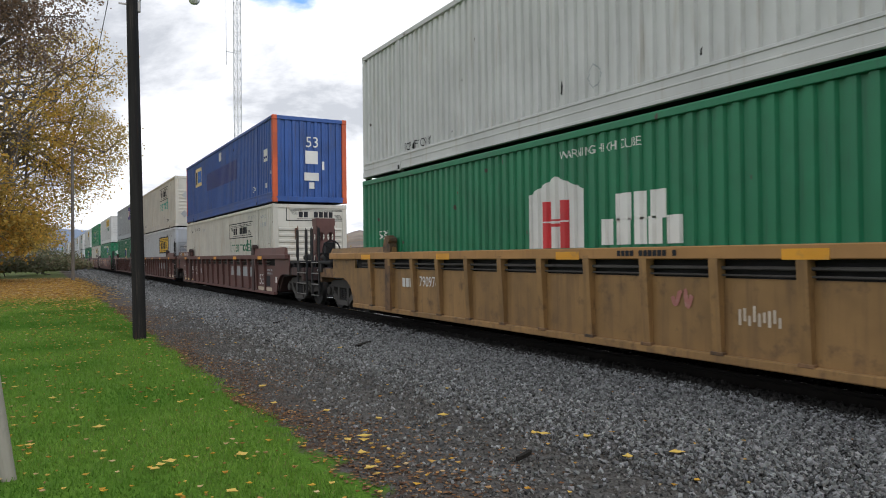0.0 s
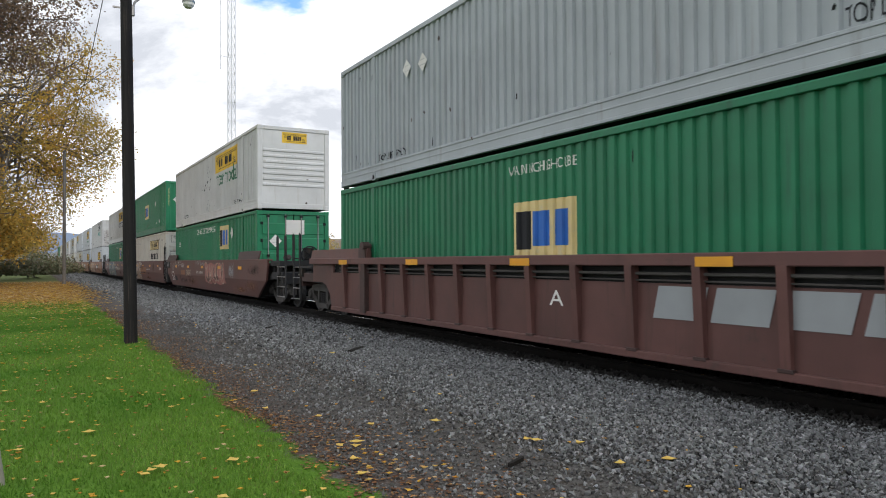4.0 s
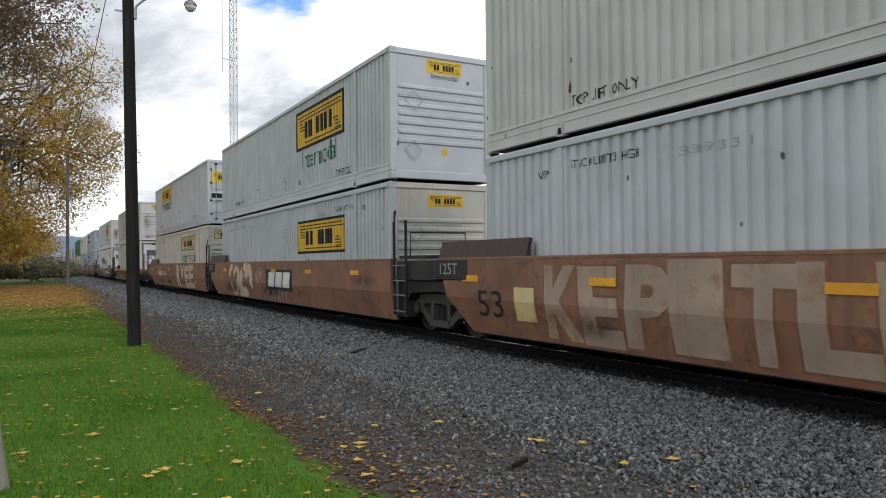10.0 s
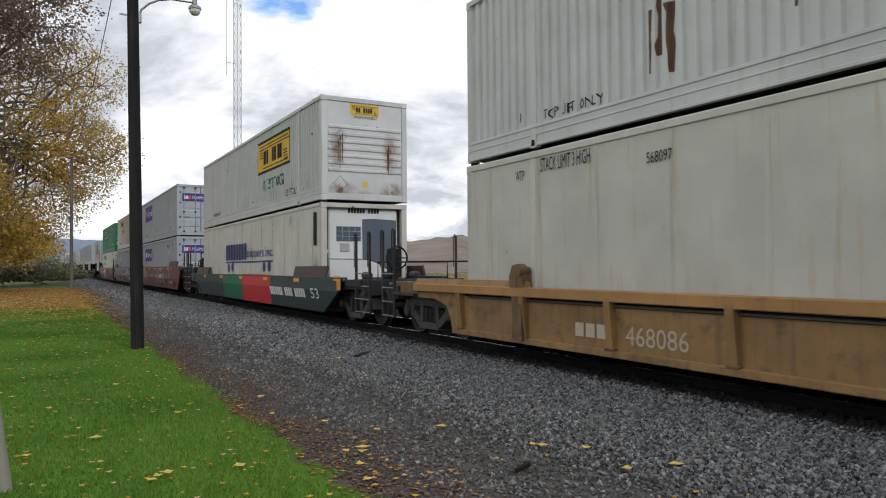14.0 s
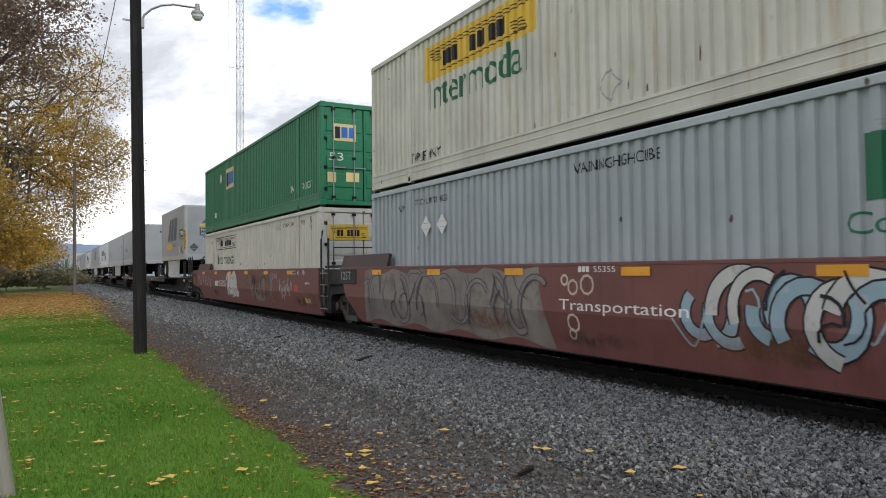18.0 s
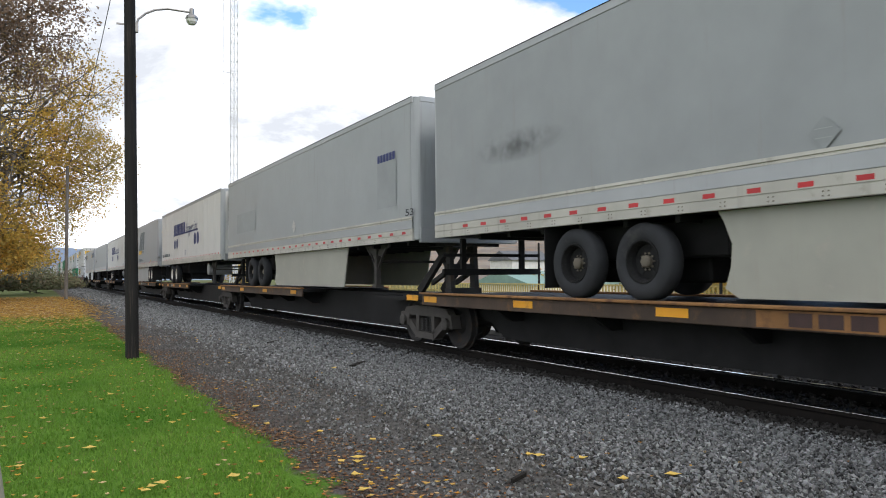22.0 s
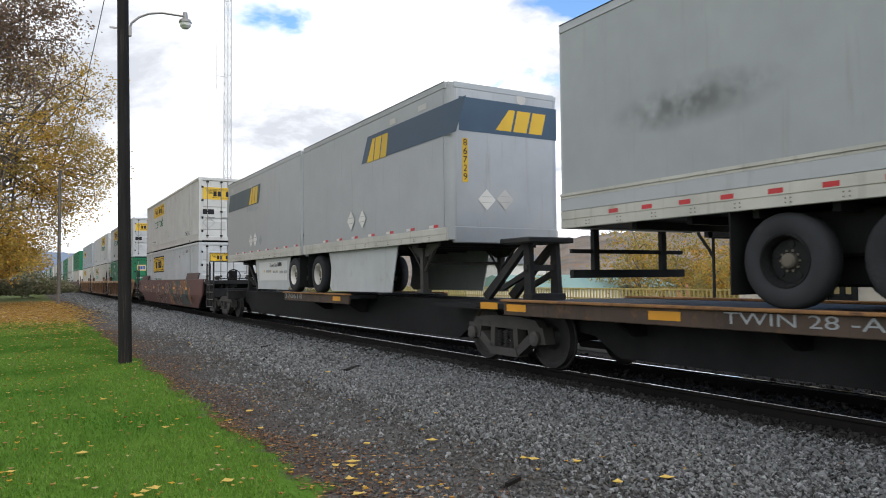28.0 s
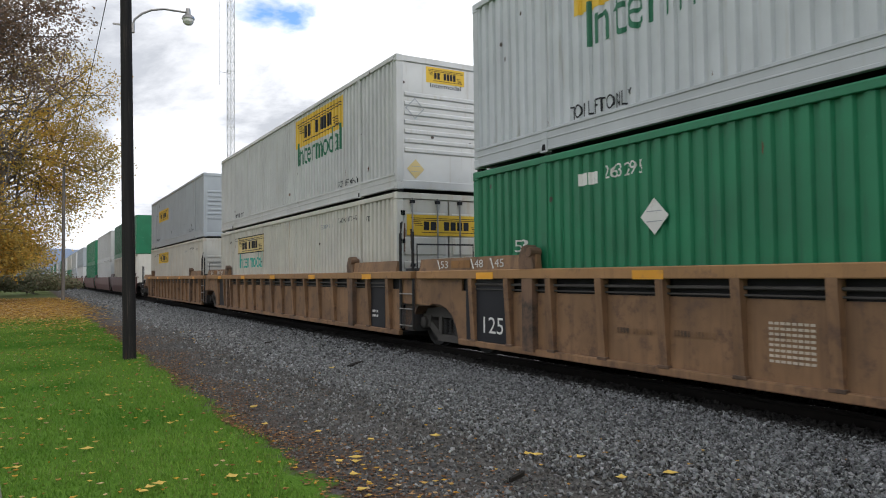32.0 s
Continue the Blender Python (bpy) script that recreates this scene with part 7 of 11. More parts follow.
MARKS["car_s9"] = (
    slab("m_black", -6.28, 0.73, 3.16, 0.39, FOLD),
    name_bars("XXXX", "m_white", -6.11, 0.77, 1.07, 0.27, FOLD),
    text("726694", "m_white", -4.83, 0.79, 1.56, 0.26, FOLD),
    slab("spray_taupe", 1.37, 1.11, 0.53, 0.30, FOLD),
    scribble(0.04, 0.39, 0.82, 0.48, 4, "spray_cream", 44, how=FOLD),
    spray_letters("KEPITLE", -14.5, 0.26, 5.6, 1.18, "spray_tan", "tan", 45),
    text("53", "m_black", -16.34, 0.51, 0.73, 0.44, FOLD),
    text("125T", "m_white", -17.48, 1.22, 0.60, 0.22, FOLD),
    slab("m_cream", -15.27, 0.50, 0.51, 0.52, FOLD),
)
MARKS["s10_up"] = (
    house_sign("framed", -6.48, 1.45, 3.75, 1.13, RIBS),
    text("Intermodal", "m_green", -5.93, 0.88, 2.68, 0.54, RIBS),
    text("TOP LIFT ONLY", "m_black", -3.30, 0.38, 1.06, 0.18, RIBS),
    house_sign("plain", -0.38, 2.41, 0.91, 0.31, front(0.030)),
    text("Intermodal", "m_black", -0.26, 2.29, 0.68, 0.12, front(0.030)),
    placard_outline(-0.72, 1.75, 0.23, front(0.000)),
    placard_outline(-0.73, 0.66, 0.22, front(0.000)),
    dots("m_yellow", ((0.06, 0.65, 0.08),), front(0.030)),
    placard_outline(-7.73, 0.65, 0.22, RIBS),
)
MARKS["s10_low"] = (
    house_sign("framed", -6.41, 1.40, 3.73, 0.94, RIBS),
    house_sign("plain", -0.36, 2.36, 0.91, 0.28, front(0.030)),
    placard_outline(-0.68, 1.77, 0.22, front(0.000)),
    text("333515", "m_grey", 0.05, 1.90, 0.42, 0.10, front(0.000)),
    placard_outline(-7.65, 2.05, 0.23, RIBS),
    slab("m_green", -5.48, 1.21, 0.08, 0.05, RIBS),
)
MARKS["car_s10"] = (
    slab("m_black", -9.07, 0.60, 2.74, 0.64, FOLD),
    leaning_name("bbf", "m_white", -8.85, 0.70, 2.30, 0.46, FOLD),
    wild(-13.94, 0.26, 2.9, 1.2, 4, None, ("spray_cream", "spray_cream"), "tan", 51, weight=1.3, lines=1),
    scribble(-10.37, 0.73, 0.80, 0.72, 3, "spray_cream", 52, how=FOLD),
    scribble(-9.23, 0.29, 2.32, 0.38, 6, "spray_silver", 53, how=FOLD),
    name_bars("XXXX XXXXXX", "spray_orange", -8.45, 1.37, 1.25, 0.09, FOLD),
)
MARKS["s11_up"] = (
    house_sign("plain", -13.55, 1.87, 3.66, 0.80, RIBS),
    text("Intermodal", "m_green", -13.33, 1.38, 3.22, 0.66, RIBS),
    placard_outline(-8.32, 2.05, 0.23, RIBS),
    placard_outline(-8.41, 0.56, 0.24, RIBS),
    text("TOP LIFT ONLY", "m_black", -3.63, 0.38, 1.23, 0.20, RIBS),
    text("TOP LIFT ONLY", "m_black", -14.10, 0.38, 1.09, 0.21, RIBS),
    house_sign("plain", -1.11, 1.87, 1.43, 0.51, front(0.014)),
    slab("m_black", -1.12, 1.17, 0.47, 0.21, front(0.014)),
    placard_outline(-0.90, 0.77, 0.28, front(0.014)),
)
MARKS["s11_low"] = (
    house_sign("pale", -6.71, 1.86, 3.82, 0.69, RIBS),
    text("Intermodal", "m_green", -6.58, 1.24, 3.59, 0.54, RIBS),
    text("STACKING THREE HIGH ONLY", "m_grey", -3.56, 2.51, 1.23, 0.12, RIBS),
    house_sign("pale", -0.99, 2.27, 1.30, 0.42, front(0.030)),
)
MARKS["car_s11"] = (
    spray_letters("RYEE", -7.0, 0.25, 4.6, 1.2, "spray_cream", "sooty_brown", 61),
    name_bars("XXXX", "m_white", -13.45, 0.83, 1.27, 0.23, FOLD),
    text("726694", "m_white", -11.95, 0.78, 1.42, 0.27, FOLD),
    scribble(-13.98, 1.16, 3.58, 0.34, 5, "m_grey", 62, how=FOLD),
    slab("m_cream", -2.04, 0.52, 0.20, 0.13, FOLD),
)
MARKS["s12_up"] = (
    house_sign("framed", -6.54, 1.33, 3.74, 1.14, RIBS),
    text("Intermodal", "m_green", -6.01, 0.83, 2.65, 0.55, RIBS),
    text("TOP LIFT ONLY", "m_black", -3.40, 0.38, 1.17, 0.19, RIBS),
    rust_runs(-11.95, 0.41, 1.06, 1.24, 71, RIBS),
    rust_runs(-7.99, 0.36, 1.01, 1.87, 72, RIBS),
    rust_runs(-9.91, 0.66, 0.61, 0.90, 73, RIBS),
    house_sign("plain", -0.42, 2.38, 0.90, 0.33, front(0.030)),
    text("Intermodal", "m_black", -0.29, 2.29, 0.64, 0.11, front(0.030)),
    placard_outline(-0.75, 1.76, 0.22, front(0.000)),
    placard_outline(-0.77, 0.47, 0.22, front(0.030)),
    dots("m_yellow", ((0.02, 0.47, 0.07),), front(0.030)),
    rust_runs(0.73, 0.51, 0.34, 0.75, 74, front(0.000)),
    stains((("stain_rust", -1.2, 0.0, 1.3, 0.5), ("stain_rust", 0.1, 0.0, 1.2, 0.55), ("stain_soot", 0.7, 0.1, 0.5, 1.1)), front(0.026)),
    stains((("stain_rust", -1.1, 0.7, 0.6, 1.4), ("stain_rust", 0.4, 0.7, 0.7, 1.5)), front(0.0)),
)
MARKS["s12_low"] = (
    house_sign("plain", -6.43, 1.88, 3.71, 0.60, FLAT),
    text("Intermodal", "m_green", -6.24, 1.33, 3.26, 0.42, FLAT),
    text("STACK LIMIT 3 HIGH", "m_black", -13.96, 2.54, 1.13, 0.21, FLAT),
    text("568097", "m_black", -11.77, 2.39, 0.42, 0.14, FLAT),
    text("WTP", "m_black", -14.62, 2.47, 0.23, 0.15, FLAT),
    name_bars("XXXXXX XXXX", "m_black", -0.47, 2.63, 0.92, 0.10, front(0.112)),
    slab("sootblack", -0.62, 1.72, 0.26, 0.92, FLAT, name="vent_slot"),
    stains((("stain_soot", -2.9, 2.1, 0.5, 0.7), ("stain_soot", -0.75, 0.3, 0.6, 1.2)), FLAT),
)
MARKS["car_s12"] = (
    name_bars("XXX", "spray_cream", -13.13, 0.43, 0.67, 0.19, RAIL_SIDE),
    text("468086", "spray_cream", -12.12, 0.39, 1.03, 0.24, RAIL_SIDE),
)
MARKS["s13_up"] = (
    house_sign("framed", -6.63, 1.39, 3.78, 1.12, RIBS),
    text("Intermodal", "m_green", -6.02, 0.79, 2.65, 0.55, RIBS),
    text("TOP LIFT ONLY", "m_black", -3.38, 0.38, 1.16, 0.21, RIBS),
    house_sign("plain", -0.45, 2.41, 0.87, 0.32, front(0.030)),
    text("Intermodal", "m_black", -0.34, 2.32, 0.69, 0.11, front(0.030)),
    placard_outline(-0.74, 1.80, 0.20, front(0.000)),
    placard_outline(-0.75, 0.47, 0.23, front(0.030)),
    rust_runs(-0.90, 0.71, 0.27, 1.28, 81, front(0.000)),
    rust_runs(0.67, 0.71, 0.28, 1.04, 82, front(0.000)),
    dots("m_yellow", ((-0.01, 0.48, 0.08),), front(0.030)),
    stains((("stain_rust", -1.2, 0.0, 1.0, 0.6), ("stain_rust", 0.3, 0.0, 1.0, 0.6), ("stain_bare", -0.5, -0.02, 0.9, 0.35)), front(0.026)),
    stains((("stain_rust", -1.1, 0.7, 0.5, 1.4), ("stain_rust", 0.5, 0.7, 0.55, 1.4)), front(0.0)),
)
MARKS["s13_low"] = (
    name_bars("XXXXXXXX", "m_navy", -11.49, 1.40, 3.44, 0.62, FLAT),
    text("shippers inc.", "m_navy", -8.04, 1.38, 3.40, 0.44, FLAT),
    slab("m_navy", -11.49, 1.29, 6.84, 0.06, FLAT),
    dots("m_navy", ((-10.96, 1.09, 0.18),), FLAT),
    dots("m_navy", ((-10.33, 1.13, 0.18),), FLAT),
    dots("m_navy", ((-5.73, 1.13, 0.17),), FLAT),
    dots("m_navy", ((-5.10, 1.14, 0.18),), FLAT),
    name_bars("XXXXXX XXXX", "m_black", -0.49, 2.62, 0.96, 0.13, front(0.112)),
    slab("sootblack", -0.62, 1.72, 0.26, 0.92, FLAT, name="vent_slot"),
    stains((("stain_soot", -2.9, 2.1, 0.5, 0.7), ("stain_soot", -0.75, 0.3, 0.6, 1.2)), FLAT),
)
MARKS["car_s13"] = (
    slab("m_red", -8.39, 0.21, 3.81, 0.97, FOLD, lean=0.3),
    slab("m_green", -11.38, 0.25, 3.23, 0.91, FOLD, lean=0.3),
    name_bars("XXXXXXX XXXX XXXXX", "m_white", -4.42, 0.56, 3.52, 0.25, FOLD),
    text("53", "m_white", -0.42, 0.56, 0.64, 0.28, FOLD),
    slab("m_amber", 1.37, 1.07, 0.51, 0.11, FOLD),
    slab("m_amber", 1.62, 0.83, 0.27, 0.26, FOLD),
)
MARKS["s14_up"] = (
    purple_sign(-14.01, 1.47, 3.79, 1.06, RIBS),
    text("TOP LIFT ONLY", "m_black", -3.39, 0.38, 1.17, 0.21, RIBS),
    purple_sign(-1.01, 1.94, 1.49, 0.45, front(0.014)),
)
MARKS["s14_low"] = (
    purple_sign(-13.93, 1.60, 3.71, 0.87, RIBS),
    text("534540", "m_black", -3.14, 2.35, 0.66, 0.15, RIBS),
    name_bars("XXXX", "m_black", -3.66, 2.37, 0.38, 0.14, RIBS),
    placard("m_white", -3.08, 2.07, 0.20, RIBS),
    placard("m_white", -2.40, 2.07, 0.21, RIBS),
    text("WTP", "m_black", -1.73, 2.37, 0.25, 0.20, RIBS),
    purple_sign(-1.01, 1.96, 1.49, 0.45, front(0.014)),
)
MARKS["car_s14"] = (
    name_bars("XXX", "m_white", -5.73, 0.80, 0.82, 0.24, FOLD),
    text("55355", "m_white", -4.79, 0.79, 1.20, 0.26, FOLD),
    wild(-7.60, 0.40, 1.5, 1.0, 2, None, ("redbrown",), "spray_silver", 91),
    scribble(-6.16, 1.19, 2.64, 0.27, 8, "spray_silver", 92, how=FOLD),
    scribble(-3.38, 0.74, 1.07, 0.39, 4, "spray_silver", 93, how=FOLD),
    scribble(-6.02, 0.42, 3.82, 0.39, 9, "m_grey", 94, how=FOLD),
    scribble(-1.99, 0.75, 0.55, 0.48, 2, "spray_silver", 95, how=FOLD),
    text("45", "m_white", -1.23, 1.32, 0.19, 0.13, FOLD),
    text("40", "m_white", -2.03, 1.34, 0.19, 0.13, FOLD),
    text("20", "m_white", -2.04, 1.21, 0.19, 0.12, FOLD),
    slab("m_cream", -1.81, 0.54, 0.27, 0.11, FOLD),
    slab("m_cream", -1.42, 0.52, 0.38, 0.13, FOLD),
    name_bars("XXXXX XXX", "m_grey", -1.68, 1.39, 0.34, 0.04, FOLD),
    text("LD LMT 115,600 PER UNIT", "m_white", -9.69, 0.89, 1.25, 0.10, FOLD),
    wild(-16.75, 0.34, 3.35, 1.08, 4, "spray_taupe", ("spray_taupe", "redbrown"), "spray_silver", 96, weight=0.6, lines=3),
    wild(-13.41, 0.36, 1.67, 1.02, 2, "spray_taupe", ("spray_pink", "spray_taupe"), "spray_silver", 97, weight=0.6, lines=3),
)
MARKS["s16_up"] = (
    house_sign("plain", -13.51, 1.91, 3.74, 0.70, RIBS),
    text("Intermodal", "m_green", -13.34, 1.34, 3.31, 0.60, RIBS),
    text("TOP LIFT ONLY", "m_black", -14.13, 0.38, 1.21, 0.20, RIBS),
    placard_outline(-8.16, 0.66, 0.23, RIBS),
    house_sign("plain", -1.27, 1.75, 1.65, 0.58, front(0.014)),
    slab("m_black", -1.27, 1.14, 0.38, 0.19, front(0.014)),
    rust_runs(-0.96, 0.48, 0.29, 1.44, 101, front(0.014)),
    stains((("stain_rust", -1.2, 0.1, 0.9, 1.9), ("stain_soot", 0.2, 0.1, 0.9, 0.7), ("stain_rust", 0.3, 0.9, 0.6, 1.3)), front(0.008)),
)
MARKS["s16_low"] = (
    name_bars("X X", "m_green", -4.75, 1.73, 1.38, 0.63, RIBS),
    text("Company", "m_green", -4.9, 1.35, 1.57, 0.28, RIBS),
    placard("m_white", -13.42, 1.99, 0.21, RIBS),
    placard("m_white", -12.77, 2.00, 0.20, RIBS),
    text("WARNING HIGH CUBE", "m_black", -8.88, 2.48, 1.63, 0.15, RIBS),
    text("53'", "m_grey", -1.70, 1.87, 0.40, 0.19, RIBS),
    placard("m_white", -1.04, 2.04, 0.28, front(0.014)),
    placard("m_white", -0.56, 2.05, 0.28, front(0.014)),
    text("WARNING", "m_black", -1.15, 1.61, 0.75, 0.13, front(0.014)),
)
MARKS["car_s16"] = (
    wild(-16.35, 0.24, 7.1, 1.22, 6, "spray_taupe", ("spray_taupe", "spray_taupe"), "spray_violet", 111, weight=0.3, lines=3),
    text("Transportation", "m_white", -9.03, 0.79, 2.37, 0.20, FOLD),
    *[lambda p, x=x, z=z, r=r: mark("spray_bubble", joined(ribbon(disc(x, z, r, 9)[0] + disc(x, z, r, 9)[0][:1], 0.035)), M["spray_cream"], p, lift=0.005, **FOLD) for x, z, r in ((-8.9, 1.26, 0.07), (-8.72, 1.16, 0.1), (-8.42, 1.2, 0.13), (-8.75, 0.66, 0.12), (-8.8, 0.5, 0.07))],
    wild(-6.62, 0.42, 3.4, 1.0, 9, None, ("spray_blue", "spray_blue", "spray_silver"), "m_black", 113, weight=0.8, lines=1),
    name_bars("XXX", "m_white", -8.6, 1.37, 0.24, 0.08, FOLD),
    text("55355", "m_white", -8.28, 1.37, 0.42, 0.08, FOLD),
    scribble(-7.09, 0.38, 4.88, 1.02, 5, "spray_blue", 114, how=FOLD),
)
MARKS["s17_up"] = (
    square_sign(-11.80, 1.62, 1.39, 0.83, RIBS),
    placard("m_white", -12.64, 2.16, 0.24, RIBS),
    text("TOP LIFT ONLY", "m_white", -1.67, 0.58, 0.89, 0.19, RIBS),
    text("DA", "m_white", -2.80, 0.60, 0.25, 0.22, RIBS),
    slab("m_white", -14.05, 0.57, 0.31, 0.22, RIBS),
    square_sign(-0.92, 1.82, 0.68, 0.48, front(0.014)),
    text("53", "m_white", -1.04, 1.26, 0.42, 0.22, front(0.014)),
    slab("m_cream", -0.54, 0.68, 0.39, 0.26, front(0.014)),
    slab("m_cream", -1.09, 0.65, 0.25, 0.28, front(0.014)),
)
MARKS["s17_low"] = (
    house_sign("ring", -13.67, 2.07, 3.70, 0.54, RIBS),
    text("Intermodal", "m_green", -13.42, 1.45, 3.17, 0.44, RIBS),
    text("280250", "m_grey", -4.49, 2.46, 0.67, 0.14, RIBS),
    text("STACK LIMIT 3 HIGH", "m_black", -3.55, 2.51, 1.12, 0.12, RIBS),
    text("WTP", "m_black", -1.74, 2.49, 0.29, 0.14, RIBS),
    placard_outline(-8.40, 2.05, 0.13, RIBS),
    rust_runs(-0.88, 2.25, 0.11, 0.49, 121, RIBS),
    house_sign("plain", -1.05, 1.98, 1.19, 0.43, front(0.014)),
)
MARKS["car_s17"] = (
    wild(-10.75, 0.42, 1.92, 0.95, 2, "spray_silver", ("spray_silver",), "m_black", 131, weight=1.1, lines=2),
    wild(-7.26, 0.38, 3.04, 1.05, 4, None, ("spray_taupe", "sooty_brown"), "spray_taupe", 132, weight=0.6, lines=4),
    scribble(-3.38, 0.52, 1.42, 0.81, 7, "spray_silver", 133, how=FOLD),
    scribble(-16.87, 0.62, 3.17, 0.79, 6, "spray_silver", 134, how=FOLD),
    text("55355", "m_white", -12.08, 0.84, 1.21, 0.23, FOLD),
    name_bars("XXX", "m_white", -12.95, 0.84, 0.70, 0.21, FOLD),
    scribble(-4.33, 1.14, 0.76, 0.28, 4, "m_grey", 135, how=FOLD),
    text("40", "m_white", -2.29, 1.34, 0.17, 0.11, FOLD),
    text("45", "m_white", -1.50, 1.31, 0.18, 0.12, FOLD),
    text("48", "m_white", -1.03, 1.31, 0.21, 0.14, FOLD),
    name_bars("XXXX XXXX", "m_grey", -1.99, 1.40, 0.35, 0.05, FOLD),
    name_bars("XXXX XXXX", "m_grey", -1.99, 1.32, 0.35, 0.05, FOLD),
    slab("m_red", -1.75, 0.84, 0.33, 0.17, FOLD),
    slab("m_cream", -0.87, 0.52, 0.47, 0.13, FOLD),
    name_bars("XXXXX XXX", "m_white", -0.77, 1.05, 0.37, 0.05, FOLD),
)
def number_strip(t):
    """Amber strip with the fleet number down the rounded corner."""
    strip = part("number_strip", "ns", M["m_amber"], t, lambda bm: box(bm, -0.058, 0.058, -0.012, 0.02, 2.65, 3.72, 0.004), at=(-1.245, 0.05, 0), turn=-45)
    for i, c in enumerate("502311"):
        mark("digit", word(c, -0.02 if c == "1" else -0.045, 3.56 - i * 0.172, 0.04 if c == "1" else 0.09, 0.135), M["m_black"], strip, face=-0.013, end=True)


def air_fittings(t):
    """Two air couplings and the light socket on the nose."""
    for x, c in ((0.92, "m_blue"), (1.1, "m_red")):
        part("air_coupling", ("ac", c), M[c], t, lambda bm: [lathe(bm, ((-0.12, 0.05), (-0.10, 0.085), (-0.02, 0.085), (0.0, 0.05)), (0, 0, 0), "y", 14), box(bm, -0.06, 0.06, -0.10, 0.0, -0.16, 0.02, 0.02)], at=(x, 0.0, 2.74))
    part("light_socket", "ls", M["truckdust"], t, lambda bm: lathe(bm, ((-0.05, 0.03), (-0.05, 0.07), (-0.01, 0.08), (0.0, 0.09)), (0, 0, 0), "y", 14), at=(0.64, 0.0, 2.72))


MARKS["abf1"] = (
    leaning_name("abf", "m_steel", -5.74, 3.27, 3.27, 1.29, FLAT),
    slab("m_yellow", -6.15, 2.78, 2.14, 0.35, FLAT, lean=0.1),
    text("Freight", "m_steel", -3.96, 2.82, 1.41, 0.32, FLAT),
    slab("m_steel", -1.62, 3.35, 1.44, 0.46, FLAT),
    text("Moving", "m_white", -1.52, 3.59, 0.42, 0.14, FLAT),
    text("Soon?", "m_white", -1.52, 3.42, 0.38, 0.12, FLAT),
    name_bars("XXXXX", "m_white", -0.98, 3.50, 0.72, 0.19, FLAT),
    slab("m_steel", -1.28, 3.24, 1.02, 0.05, FLAT),
    slab("m_blue", -0.62, 2.46, 0.36, 0.13, FLAT),
    number_strip,
    air_fittings,
    placard("m_white", -1.43, 2.69, 0.21, FLAT),
    placard("m_black", -0.86, 2.69, 0.21, FLAT),
    leaning_name("abf", "m_steel", -0.35, 4.12, 1.20, 0.40, front(0.000)),
    slab("m_yellow", -0.48, 3.94, 0.68, 0.14, front(0.000)),
    text("Freight", "m_steel", 0.23, 3.92, 0.54, 0.16, front(0.000)),
    slab("m_steel", -0.49, 3.43, 1.45, 0.44, front(0.000)),
    text("Moving", "m_white", -0.40, 3.67, 0.42, 0.13, front(0.000)),
    text("Soon?", "m_white", -0.42, 3.50, 0.38, 0.12, front(0.000)),
    slab("m_steel", -0.32, 3.33, 1.05, 0.05, front(0.000)),
    slab("m_blue", -0.02, 4.80, 0.36, 0.09, front(0.000)),
    name_bars("XXXXX", "m_white", 0.16, 3.57, 0.70, 0.20, front(0.000)),
    placard("m_steel", -0.79, 2.78, 0.24, front(0.000)),
    placard_outline(-0.25, 2.76, 0.24, front(0.000)),
    placard("m_cream", 0.25, 2.74, 0.20, front(0.000)),
    slab("m_yellow", 0.56, 2.84, 0.15, 0.17, front(0.000)),
    slab("m_amber", 0.80, 2.86, 0.32, 0.34, front(0.000)),
)
MARKS["tf1"] = (
    slab("m_patch", -2.06, 2.90, 1.11, 0.91, FLAT),
    name_bars("XXXXXX", "m_navy", -2.00, 3.87, 0.96, 0.21, FLAT),
    text("53", "m_black", -0.51, 2.67, 0.28, 0.15, FLAT),
    text("519203", "m_navy", -0.09, 4.64, 0.59, 0.18, front(0.000)),
    name_bars("XXXXXX", "m_navy", -0.24, 4.45, 0.55, 0.14, front(0.000)),
    placard("m_grey", 0.67, 3.46, 0.17, front(0.000)),
    placard("m_cream", 0.32, 2.94, 0.19, front(0.000)),
    placard("m_cream", 0.81, 2.97, 0.18, front(0.000)),
    stains((("stain_faint", -14.91, 3.22, 2.52, 0.54),), FLAT),
    placard("m_grey", -8.54, 2.78, 0.17, FLAT),
)
MARKS["tf2"] = (
    slab("m_patch", -1.81, 2.90, 0.96, 1.03, FLAT),
    name_bars("XXXXXX", "m_navy", -1.81, 3.92, 0.93, 0.17, FLAT),
    text("53", "m_black", -0.41, 2.65, 0.36, 0.14, FLAT),
    slab("m_patch", -14.70, 3.04, 2.64, 0.71, FLAT),
    placard("spray_silver", -7.77, 2.89, 0.19, FLAT),
    placard_outline(-7.19, 2.86, 0.16, FLAT),
)
MARKS["al1"] = (
    name_bars("XXXXXXXX", "m_navy", -11.57, 3.65, 3.42, 0.60, FLAT),
    text("shippers inc.", "m_navy", -8.00, 3.46, 3.13, 0.69, FLAT),
    slab("m_navy", -11.67, 3.65, 6.79, 0.08, FLAT),
    dots("m_navy", ((-11.21, 3.19, 0.27),), FLAT),
    dots("m_navy", ((-10.51, 3.21, 0.27),), FLAT),
    dots("m_navy", ((-5.56, 3.27, 0.29),), FLAT),
    dots("m_navy", ((-4.85, 3.28, 0.29),), FLAT),
    text("53'", "m_navy", -8.25, 2.56, 0.43, 0.25, FLAT),
    name_bars("XXX XXXXXXXX XXX", "m_steel", -15.46, 2.58, 2.55, 0.17, FLAT),
)
